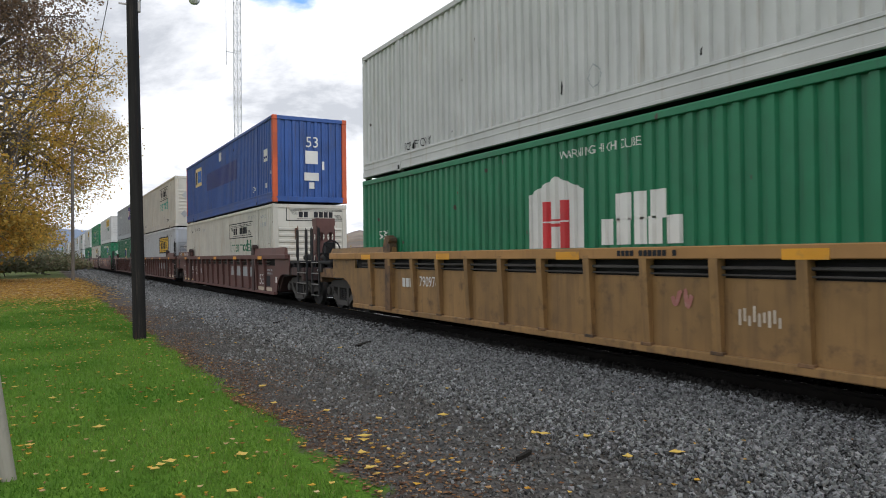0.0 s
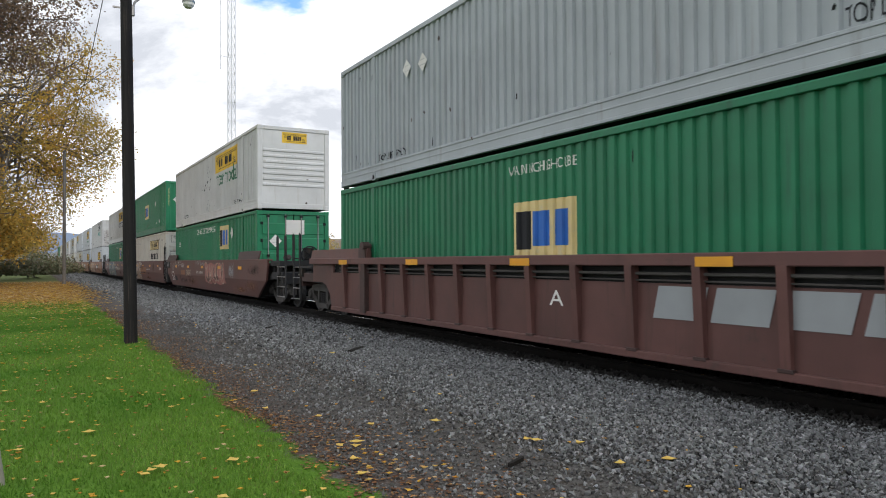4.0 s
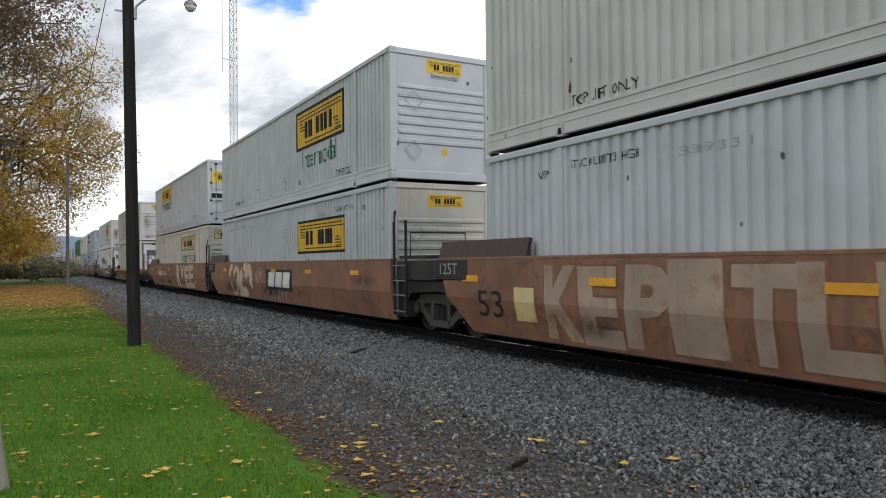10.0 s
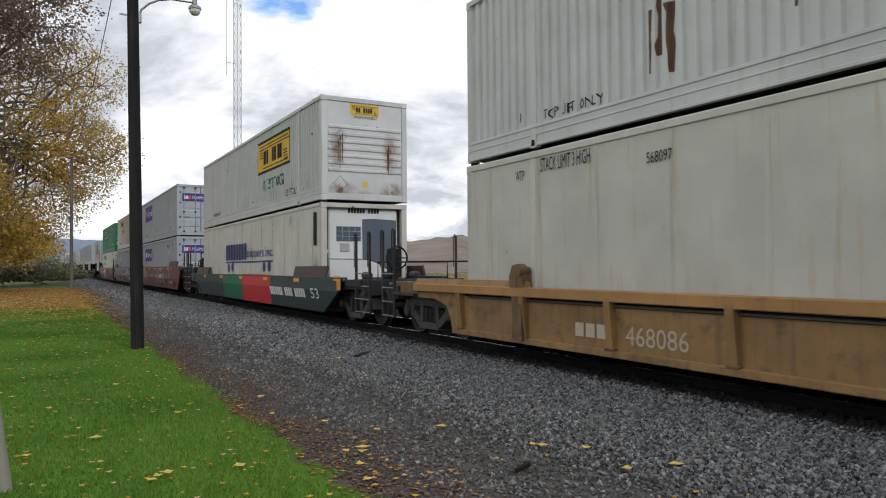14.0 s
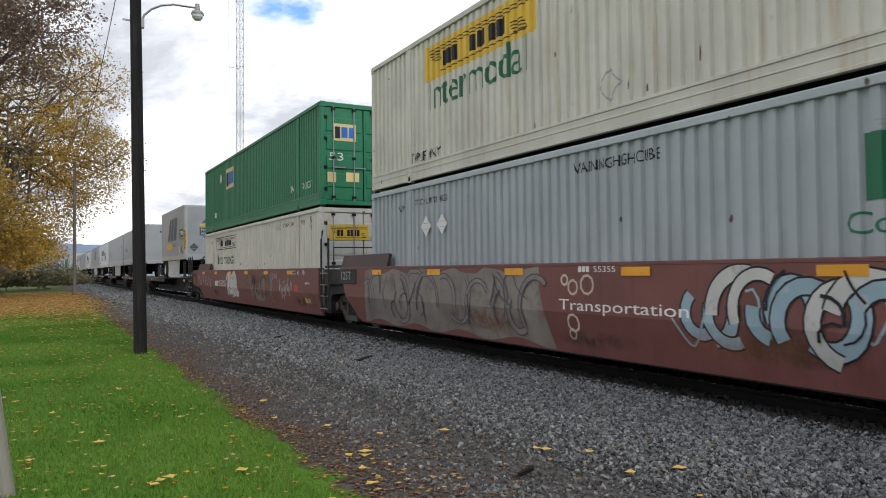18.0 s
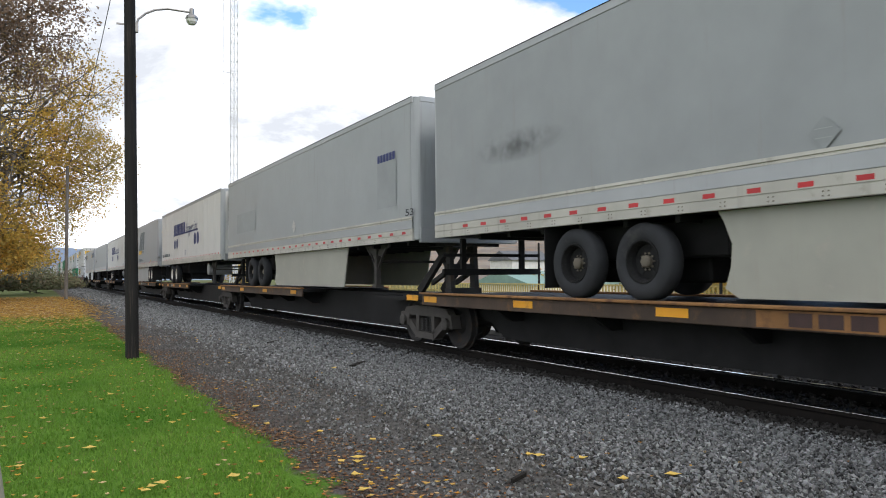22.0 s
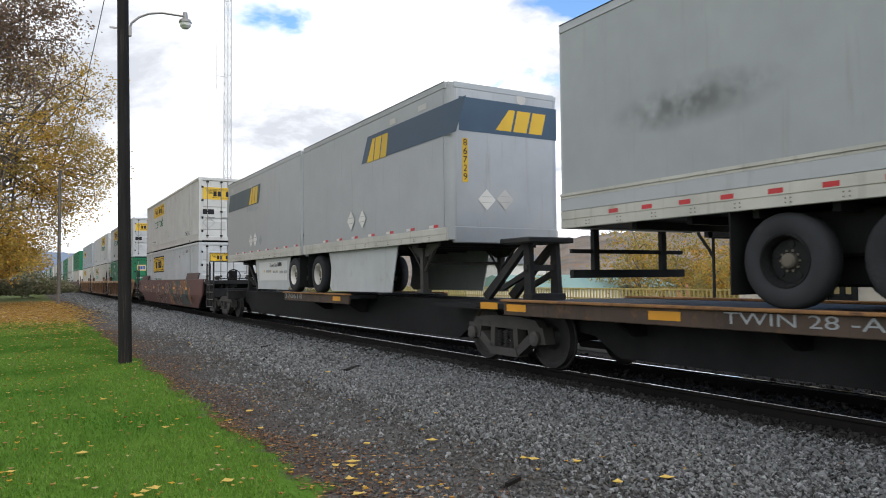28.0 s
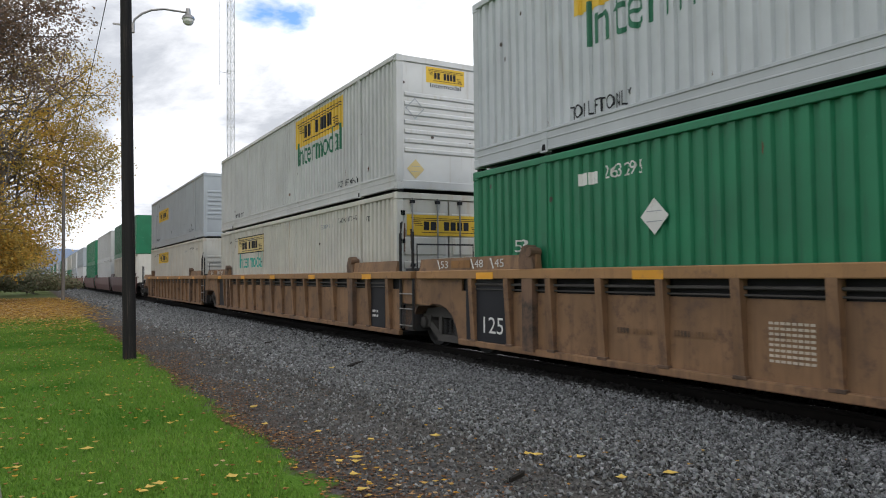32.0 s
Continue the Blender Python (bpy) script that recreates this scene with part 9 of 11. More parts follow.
# ---- ground, track, surroundings ----
def ground_material():
    m = bpy.data.materials.new("lawn_and_gravel")
    m.use_nodes = True
    nt = m.node_tree
    N, Lk = nt.nodes.new, nt.links.new
    bs = nt.nodes["Principled BSDF"]
    tc, sep = N("ShaderNodeTexCoord"), N("ShaderNodeSeparateXYZ")
    Lk(tc.outputs["Object"], sep.inputs[0])

    def tex(scale, detail=5, rough=0.6):
        n = N("ShaderNodeTexNoise")
        Lk(tc.outputs["Object"], n.inputs["Vector"])
        n.inputs["Scale"].default_value, n.inputs["Detail"].default_value, n.inputs["Roughness"].default_value = scale, detail, rough
        return n.outputs["Fac"]

    def rng(v, lo, hi, a=0.0, b=1.0):
        n = N("ShaderNodeMapRange")
        Lk(v, n.inputs["Value"])
        for k, q in (("From Min", lo), ("From Max", hi), ("To Min", a), ("To Max", b)):
            n.inputs[k].default_value = q
        return n.outputs["Result"]

    def op(kind, a, b):
        n = N("ShaderNodeMath")
        n.operation = kind
        for i, v in enumerate((a, b)):
            if isinstance(v, (int, float)):
                n.inputs[i].default_value = v
            else:
                Lk(v, n.inputs[i])
        return n.outputs[0]

    def mix(f, a, b):
        n = N("ShaderNodeMix")
        n.data_type = "RGBA"
        for k, v in (("Factor", f), ("A", a), ("B", b)):
            if isinstance(v, tuple):
                n.inputs[k].default_value = (*v, 1)
            else:
                Lk(v, n.inputs[k])
        return n.outputs["Result"]
    broad, mid, fine = tex(0.35), tex(2.5), tex(38, 4, 0.7)
    wob = op("ADD", op("MULTIPLY", op("SUBTRACT", mid, 0.5), 1.1), op("MULTIPLY", op("SUBTRACT", fine, 0.5), 0.35))
    x = op("ADD", sep.outputs[0], wob)
    grass = mix(rng(mid, 0.3, 0.7), (0.078, 0.172, 0.018), (0.136, 0.255, 0.03))
    grass = mix(rng(fine, 0.3, 0.7), (0.05, 0.115, 0.012), grass)
    litter = mix(rng(fine, 0.35, 0.65), (0.17, 0.095, 0.035), (0.46, 0.22, 0.045))
    litter = mix(rng(sep.outputs[1], 56.0, 74.0), litter, (0.075, 0.085, 0.03))
    far = op("MULTIPLY", rng(op("ADD", sep.outputs[1], op("MULTIPLY", op("SUBTRACT", mid, 0.5), 26.0)), 21.0, 40.0), rng(fine, 0.30, 0.50))
    lawn = mix(far, grass, litter)
    dirt = mix(rng(fine, 0.3, 0.7), (0.045, 0.044, 0.043), (0.145, 0.140, 0.134))
    dirt = mix(rng(tex(5.5, 6, 0.7), 0.5, 0.68), dirt, (0.050, 0.040, 0.032))
    stone = mix(rng(tex(42, 3, 0.8), 0.3, 0.7), (0.028, 0.028, 0.029), (0.13, 0.13, 0.13))
    mulch = op("MULTIPLY", rng(x, 3.0, 2.0), rng(tex(9.0, 5, 0.7), 0.38, 0.62))
    dirt = mix(mulch, dirt, mix(rng(fine, 0.35, 0.65), (0.04, 0.021, 0.013), (0.085, 0.042, 0.022)))
    col = mix(rng(x, 1.85, 2.05), lawn, dirt)
    col = mix(rng(x, 4.0, 5.0), col, stone)
    # near black by the rail: the train's shade is put into the ground colour
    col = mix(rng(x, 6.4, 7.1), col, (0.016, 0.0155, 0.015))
    field = mix(rng(broad, 0.35, 0.65), (0.07, 0.10, 0.03), (0.13, 0.12, 0.05))
    col = mix(rng(sep.outputs[0], 13.0, 15.0), col, field)
    Lk(col, bs.inputs["Base Color"])
    bs.inputs["Roughness"].default_value = 0.95
    bs.inputs["Specular IOR Level"].default_value = 0.1
    b = N("ShaderNodeBump")
    b.inputs["Strength"].default_value, b.inputs["Distance"].default_value = 0.6, 0.03
    Lk(fine, b.inputs["Height"])
    Lk(b.outputs[0], bs.inputs["Normal"])
    return m


def ground_sheet():
    """One sheet to the horizon: level as far as the station, then falling to a valley floor."""
    xs = ((-3000, 0), (5.5, 0), (6.2, -0.03), (9.9, -0.03), (10.6, 0), (31, 0), (48, -5), (3000, -6))
    v = [(x, y, z) for x, z in xs for y in (-3000, 3000)]
    return from_arrays("ground", v, [(2 * i, 2 * i + 2, 2 * i + 3, 2 * i + 1) for i in range(len(xs) - 1)], ground_material())


tagged(ground_sheet(), "mown lawn with fallen leaves, dark dirt verge and grey gravel", "ground", kind="structure")


def island_material(name, colours, rough=0.8, fine=40.0, bump=0.3, translucent=0.0, patch=None):
    """Each separate piece takes its own colour between the given ones."""
    m = bpy.data.materials.new(name)
    m.use_nodes = True
    nt = m.node_tree
    N, Lk = nt.nodes.new, nt.links.new
    bs = nt.nodes["Principled BSDF"]
    g, r, tc, n, mx = N("ShaderNodeNewGeometry"), N("ShaderNodeValToRGB"), N("ShaderNodeTexCoord"), N("ShaderNodeTexNoise"), N("ShaderNodeMix")
    Lk(g.outputs["Random Per Island"], r.inputs[0])
    e = r.color_ramp.elements
    while len(e) < len(colours):
        e.new(0.5)
    for i, (el, c) in enumerate(zip(e, colours)):
        el.position, el.color = i / (len(colours) - 1), (*c, 1)
    tint = r.outputs[0]
    if patch:
        big, pm, rg = N("ShaderNodeTexNoise"), N("ShaderNodeMix"), N("ShaderNodeMapRange")
        Lk(tc.outputs["Object"], big.inputs["Vector"])
        big.inputs["Scale"].default_value = 0.32
        rg.inputs["From Min"].default_value, rg.inputs["From Max"].default_value = 0.42, 0.6
        Lk(big.outputs["Fac"], rg.inputs["Value"])
        pm.data_type = "RGBA"
        Lk(rg.outputs["Result"], pm.inputs["Factor"])
        Lk(r.outputs[0], pm.inputs["A"])
        pm.inputs["B"].default_value = (*patch, 1)
        tint = pm.outputs["Result"]
    Lk(tc.outputs["Object"], n.inputs["Vector"])
    n.inputs["Scale"].default_value = fine
    mx.data_type, mx.blend_type = "RGBA", "MULTIPLY"
    mx.inputs["Factor"].default_value = 0.6
    Lk(tint, mx.inputs["A"])
    Lk(n.outputs["Color"], mx.inputs["B"])
    hs = N("ShaderNodeHueSaturation")
    hs.inputs["Value"].default_value = 1.35
    Lk(mx.outputs["Result"], hs.inputs["Color"])
    mix2 = N("ShaderNodeMix")
    mix2.data_type = "RGBA"
    mix2.inputs["Factor"].default_value = 0.35
    Lk(tint, mix2.inputs["A"])
    Lk(hs.outputs[0], mix2.inputs["B"])
    Lk(mix2.outputs["Result"], bs.inputs["Base Color"])
    bs.inputs["Roughness"].default_value = rough
    bs.inputs["Specular IOR Level"].default_value = 0.2
    if translucent:
        bs.inputs["Transmission Weight"].default_value = 0.0
        tr, add, out = N("ShaderNodeBsdfTranslucent"), N("ShaderNodeMixShader"), nt.nodes["Material Output"]
        Lk(tint, tr.inputs["Color"])
        add.inputs[0].default_value = translucent
        Lk(bs.outputs[0], add.inputs[1])
        Lk(tr.outputs[0], add.inputs[2])
        Lk(add.outputs[0], out.inputs[0])
    return m


M["stone"] = island_material("ballast_stone", ((0.036, 0.037, 0.038), (0.125, 0.129, 0.131), (0.215, 0.222, 0.225), (0.07, 0.072, 0.073), (0.31, 0.318, 0.322)), 0.8)
# greasy stones, darkened further with the shade under the train
M["shaded_oily"] = island_material("shaded_oily_stone", ((0.014, 0.0135, 0.013), (0.027, 0.026, 0.025), (0.042, 0.040, 0.038), (0.02, 0.019, 0.018)), 0.8)
M["pebble"] = island_material("dark_pebble", ((0.042, 0.041, 0.040), (0.110, 0.107, 0.102), (0.062, 0.060, 0.057), (0.21, 0.205, 0.195)), 0.9)
M["blade"] = island_material("grass_blade", ((0.082, 0.168, 0.018), (0.15, 0.268, 0.034), (0.19, 0.32, 0.055), (0.092, 0.21, 0.02), (0.19, 0.21, 0.075)), 0.6, translucent=0.25, patch=(0.07, 0.17, 0.018))
M["litter"] = island_material("fallen_leaves", ((0.34, 0.15, 0.03), (0.60, 0.36, 0.05), (0.18, 0.09, 0.035), (0.66, 0.46, 0.12), (0.30, 0.16, 0.06), (0.62, 0.48, 0.28)), 0.7, translucent=0.15)
M["brownlitter"] = island_material("brown_dead_leaves", ((0.07, 0.034, 0.02), (0.14, 0.065, 0.03), (0.20, 0.10, 0.045), (0.05, 0.028, 0.02), (0.40, 0.22, 0.08), (0.09, 0.045, 0.025)), 0.75)
M["leaf_gold"] = island_material("gold_leaf", ((0.56, 0.35, 0.07), (0.76, 0.50, 0.09), (0.25, 0.17, 0.06), (0.66, 0.36, 0.06), (0.40, 0.34, 0.08), (0.70, 0.44, 0.08)), 0.6, translucent=0.5, patch=(0.37, 0.28, 0.08))
M["leaf_dark"] = island_material("dark_russet_leaf", ((0.20, 0.15, 0.12), (0.27, 0.19, 0.135), (0.24, 0.15, 0.085), (0.11, 0.098, 0.09)), 0.6, translucent=0.35)
M["leaf_olive"] = island_material("olive_leaf", ((0.40, 0.30, 0.07), (0.62, 0.42, 0.09), (0.16, 0.13, 0.05), (0.66, 0.38, 0.07), (0.24, 0.20, 0.06)), 0.6, translucent=0.45)
M["leaf_bush"] = island_material("hedge_leaf", ((0.12, 0.13, 0.07), (0.16, 0.17, 0.09), (0.19, 0.15, 0.09), (0.13, 0.14, 0.09)), 0.7, translucent=0.15)
M["leaf_far"] = island_material("far_autumn_leaf", ((0.56, 0.36, 0.08), (0.42, 0.34, 0.09), (0.66, 0.34, 0.06), (0.34, 0.28, 0.10)), 0.7, translucent=0.5, patch=(0.30, 0.27, 0.10))
M["bark"] = material("grey_bark", (0.15, 0.135, 0.12), 0.9, spots=(0.05, 0.045, 0.04), grain=0.2, bump=0.5, fine=18, stretch=(3, 3, 0.6))
M["polewood"] = material("creosoted_pole_wood", (0.021, 0.020, 0.020), 0.85, spots=(0.055, 0.046, 0.04), grain=0.2, bump=0.5, fine=30, stretch=(6, 6, 0.35), streak=0.3)
M["tie"] = material("tarred_tie_wood", (0.022, 0.02, 0.018), 0.9, spots=(0.04, 0.035, 0.03), grain=0.2, bump=0.4, fine=24, stretch=(0.5, 4, 4))
# rail web almost black: shade beneath the cars is put into its colour
M["rail"] = material("shaded_rusty_rail_web", (0.013, 0.0115, 0.0105), 0.85, spots=(0.022, 0.017, 0.014), grain=0.2, bump=0.2)
M["railhead"] = material("polished_rail_head", (0.92, 0.92, 0.93), 0.05, 1.0, grain=0.03, bump=0.02)
M["nearhead"] = material("worn_rail_head", (0.62, 0.61, 0.60), 0.09, 1.0, grain=0.06, bump=0.02)
M["cream_wall"] = material("cream_wall_paint", (0.84, 0.79, 0.67), 0.7, spots=(0.5, 0.37, 0.28), spot_amount=0.15, grain=0.05, bump=0.1)
M["slate"] = material("dark_slate_roof", (0.125, 0.129, 0.133), 0.75, spots=(0.10, 0.10, 0.10), grain=0.1, bump=0.25, fine=14)
M["redmetal"] = material("red_metal_roof", (0.33, 0.085, 0.085), 0.45, 0.1, spots=(0.22, 0.07, 0.07), grain=0.08, bump=0.05)
M["trim"] = material("dark_green_trim", (0.03, 0.033, 0.032), 0.6, grain=0.12, bump=0.06)
M["soffit"] = material("soffit_boards", (0.74, 0.70, 0.60), 0.75, grain=0.08, bump=0.1, stretch=(1, 8, 1))
M["fence"] = material("yellow_fence_paint", (0.52, 0.40, 0.14), 0.6, spots=(0.3, 0.25, 0.12), grain=0.08, bump=0.05)
M["postpaint"] = material("grey_post_paint", (0.33, 0.31, 0.27), 0.55, spots=(0.2, 0.19, 0.17), grain=0.08, bump=0.05)
M["mast"] = material("galvanised_mast", (0.66, 0.66, 0.67), 0.5, 0.4, grain=0.06, bump=0)
M["greenroof"] = material("pale_green_metal_roof", (0.20, 0.32, 0.27), 0.5, grain=0.06, bump=0.03)
M["brickfar"] = material("orange_brick_wall", (0.42, 0.20, 0.11), 0.85, grain=0.1, bump=0.1)
M["asphalt"] = material("platform_concrete", (0.44, 0.43, 0.40), 0.9, grain=0.12, bump=0.2)
M["hill"] = material("wooded_hillside", (0.20, 0.165, 0.13), 0.95, spots=(0.24, 0.13, 0.06), spot_amount=0.45, grain=0.25, scale=0.05, fine=0.25, bump=0.5, vary=0)
# forest ridge with the blue haze of distance painted into its base colour
M["bluehill"] = material("hazy_blue_ridge", (0.17, 0.22, 0.30), 1.0, grain=0.08, scale=0.003, fine=0.02, bump=0, vary=0)


def glass_material():
    m = bpy.data.materials.new("window_glass")
    m.use_nodes = True
    b = m.node_tree.nodes["Principled BSDF"]
    b.inputs["Base Color"].default_value = (0.04, 0.05, 0.055, 1)
    b.inputs["Roughness"].default_value = 0.06
    b.inputs["Coat Weight"].default_value = 0.5
    return m


M["glass"] = glass_material()
RNG = np.random.default_rng(7)


def quads_mesh(name, centres, sizes, mat, up=0.3, rng=RNG, narrow=0.6):
    """Many small leaf blades (kite-shaped, bent along the middle) at centres."""
    n = len(centres)
    a = rng.normal(size=(n, 3))
    a[:, 2] *= 1 - up
    a /= np.linalg.norm(a, axis=1)[:, None]
    b = np.cross(a, rng.normal(size=(n, 3)))
    b /= np.linalg.norm(b, axis=1)[:, None]
    c = np.cross(a, b)
    s = np.asarray(sizes)[:, None]
    v = np.stack([centres - a * s, centres + b * s * narrow + c * s * 0.15, centres + a * s, centres - b * s * narrow + c * s * 0.15], 1).reshape(-1, 3)
    f = np.arange(4 * n).reshape(-1, 4)
    return from_arrays(name, v.tolist(), f.tolist(), mat)


def scatter_flat(name, xy, sizes, mat, lift=0.012, tilt=0.16, rng=RNG):
    """Fallen leaves: lobed blades lying on the ground."""
    n = len(xy)
    k = 8
    ang = rng.uniform(0, 2 * np.pi, n)
    lobes = np.array([1.0, 0.55, 0.95, 0.5, 0.6, 0.5, 0.95, 0.55])
    th = np.arange(k) * 2 * np.pi / k
    r = lobes[None] * rng.uniform(0.85, 1.15, (n, k)) * np.asarray(sizes)[:, None]
    a = th[None] + ang[:, None]
    tx, ty = rng.normal(0, tilt, n), rng.normal(0, tilt, n)
    px, py = r * np.cos(a), r * np.sin(a)
    z = lift + np.abs(px * tx[:, None] + py * ty[:, None]) * 0.7
    v = np.stack([xy[:, :1] + px, xy[:, 1:] + py, z], 2)
    c = np.stack([xy[:, 0], xy[:, 1], np.full(n, lift * 0.7)], 1)[:, None]
    v = np.concatenate([v, c], 1).reshape(-1, 3)
    base = (np.arange(n) * (k + 1))[:, None]
    f = np.concatenate([np.stack([base[:, 0] + i, base[:, 0] + (i + 1) % k, base[:, 0] + k], 1) for i in range(k)])
    return from_arrays(name, v.tolist(), f.tolist(), mat)


def stones(name, n, xr, yr, size, mat, rng, crest=None):
    """Angular broken stones strewn over a strip."""
    base = np.array(((1, 0, 0), (-1, 0, 0), (0, 1, 0), (0, -1, 0), (0, 0, 1), (0, 0, -1)), float)
    faces = np.array(((0, 2, 4), (2, 1, 4), (1, 3, 4), (3, 0, 4), (2, 0, 5), (1, 2, 5), (3, 1, 5), (0, 3, 5)))
    s = rng.uniform(size[0], size[1], (n, 1, 1)) * rng.uniform(0.75, 1.45, (n, 1, 3))
    p = (base[None] + rng.uniform(-0.42, 0.42, (n, 6, 3))) * s
    q = rng.normal(size=(n, 4))
    q /= np.linalg.norm(q, axis=1)[:, None]
    w, x, y, z = q.T
    R = np.stack([np.stack([1 - 2 * (y * y + z * z), 2 * (x * y - w * z), 2 * (x * z + w * y)], 1),
                  np.stack([2 * (x * y + w * z), 1 - 2 * (x * x + z * z), 2 * (y * z - w * x)], 1),
                  np.stack([2 * (x * z - w * y), 2 * (y * z + w * x), 1 - 2 * (x * x + y * y)], 1)], 1)
    p = np.einsum("nij,nkj->nki", R, p)
    cx, cy = rng.uniform(*xr, n), rng.uniform(*yr, n)
    if crest:
        keep = rng.uniform(size=n) < np.clip((cx - crest[0]) / (crest[1] - crest[0]), 0.05, 1)
        p, cx, cy = p[keep], cx[keep], cy[keep]
        n = len(cx)
    h = 0.004 + rng.uniform(0, 0.042, n) * np.clip((cx - 2.5) / 2.5, 0.1, 1)
    p += np.stack([cx, cy, h], 1)[:, None]
    f = (faces[None] + (np.arange(n) * 6)[:, None, None]).reshape(-1, 3)
    ob = from_arrays(name, p.reshape(-1, 3).tolist(), f.tolist(), mat)
    return tagged(ob, "broken grey ballast stones beside the track", "ballast", kind="stuff")


def track():
    t = thing("railway_track", "rusty rails with polished heads on tarred ties", "track")
    tagged(t, kind="structure")
    t.location = (TRACK_X, 0, 0)
    foot = RAIL_Z - 0.185

    def rail(bm):
        prof = ((-0.07, 0), (0.07, 0), (0.07, 0.012), (0.012, 0.035), (0.010, 0.13), (0.034, 0.145), (0.034, 0.172), (0.026, 0.183), (-0.026, 0.183), (-0.034, 0.172), (-0.034, 0.145), (-0.010, 0.13), (-0.012, 0.035), (-0.07, 0.012))
        prism(bm, [(x, foot + z) for x, z in prof], "y", -40, 1500)
    for x in (-0.752, 0.752):
        r = part("rail", "rail", M["rail"], t, rail, at=(x, 0, 0))
        h = 0.035 if x > 0 else 0.013
        part("rail_head", ("head", x > 0), M["railhead"] if x > 0 else M["nearhead"], r, lambda bm: prism(bm, ((-h, foot + 0.15), (h, foot + 0.15), (h, foot + 0.174), (h * 0.75, foot + 0.185), (-h * 0.75, foot + 0.185), (-h, foot + 0.174)), "y", -40, 1500))
    for i in range(-9, 90):
        y = 1.0 + i * 0.55
        part("tie", "tie", M["tie"], t, lambda bm: box(bm, -1.3, 1.3, -0.11, 0.11, -0.16, foot + 0.012, 0.012), at=(0, y, 0))
        if i < 40:
            part("tie_plate", "plate", M["rail"], t, lambda bm: [box(bm, -0.17, 0.17, -0.09, 0.09, foot + 0.013, foot + 0.028), box(bm, -0.10, -0.075, -0.06, -0.03, foot + 0.028, foot + 0.05), box(bm, 0.075, 0.10, 0.03, 0.06, foot + 0.028, foot + 0.05)], at=(-0.752, y, 0))
    # black bed between the rails: shade under the cars put into its colour
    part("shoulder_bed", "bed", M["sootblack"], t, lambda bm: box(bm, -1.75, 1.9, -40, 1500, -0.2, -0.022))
    return t


track()
stones("ballast", 108000, (2.5, 6.7), (2.2, 12.5), (0.009, 0.0225), M["stone"], np.random.default_rng(11), (3.5, 5.0))
stones("ballast", 42000, (2.9, 6.7), (12.5, 40.0), (0.017, 0.036), M["stone"], np.random.default_rng(12), (3.3, 4.6))
stones("ballast", 9000, (3.2, 6.5), (40.0, 110.0), (0.04, 0.08), M["stone"], np.random.default_rng(13), (2.8, 4.6))
stones("ballast", 9000, (2.5, 6.5), (-4.0, 2.2), (0.012, 0.026), M["stone"], np.random.default_rng(18), (3.2, 5.4))
# these dark strips also carry the painted shade of the train
stones("oily_ballast", 7000, (6.0, 6.9), (2.2, 20.0), (0.011, 0.024), M["shaded_oily"], np.random.default_rng(17), (6.0, 6.7))
stones("oily_ballast", 13000, (6.5, 7.1), (2.2, 30.0), (0.014, 0.030), M["shaded_oily"], np.random.default_rng(16))
stones("oily_ballast", 9000, (7.3, 9.9), (2.2, 30.0), (0.016, 0.034), M["shaded_oily"], np.random.default_rng(14))
stones("verge_gravel", 42000, (2.0, 5.2), (2.6, 24.0), (0.005, 0.015), M["pebble"], np.random.default_rng(15))


def lawn():
    rng = np.random.default_rng(21)
    n = 150000
    x, y = rng.uniform(-2.6, 2.05, n), 3.4 + 31.0 * rng.uniform(0, 1, n) ** 1.7
    edge = 1.92 - 0.14 * np.clip((7.5 - y) / 4.5, 0, 1) + 0.10 * np.sin(y * 2.1) + 0.06 * np.sin(y * 5.3 + 1) + rng.normal(0, 0.05, n)
    keep = (x < edge) & (rng.uniform(size=n) < np.clip((35 - y) / 16, 0, 1))
    # the lawn goes on behind and beside, thinning out
    side = np.random.default_rng(22)
    bx, by = side.uniform(-7.0, 1.8, 190000), side.uniform(-5.0, 16.0, 190000)
    out = ((by < 3.4) | (bx < -2.6)) & (side.uniform(size=190000) < np.clip((bx + 7.0) / 3.0, 0, 1) * np.clip((by + 5.0) / 3.0, 0, 1) * np.clip((16 - by) / 6.0, 0, 1))
    x, y = np.concatenate([x[keep], bx[out]]), np.concatenate([y[keep], by[out]])
    n = len(x)
    h = rng.uniform(0.015, 0.045, n)
    a = rng.uniform(0, 2 * np.pi, n)
    w = 0.0035 + 0.0004 * np.abs(y)
    dx, dy = np.cos(a) * w, np.sin(a) * w
    lx, ly = rng.normal(0, 0.012, n), rng.normal(0, 0.012, n)
    z0 = np.zeros(n)
    v = np.stack([np.stack([x - dx, y - dy, z0], 1), np.stack([x + dx, y + dy, z0], 1), np.stack([x + lx, y + ly, h], 1)], 1).reshape(-1, 3)
    f = np.arange(3 * n).reshape(-1, 3)
    tagged(from_arrays("grass", v.tolist(), f.tolist(), M["blade"]), "short mown green grass blades of the lawn", "grass", kind="stuff")


lawn()


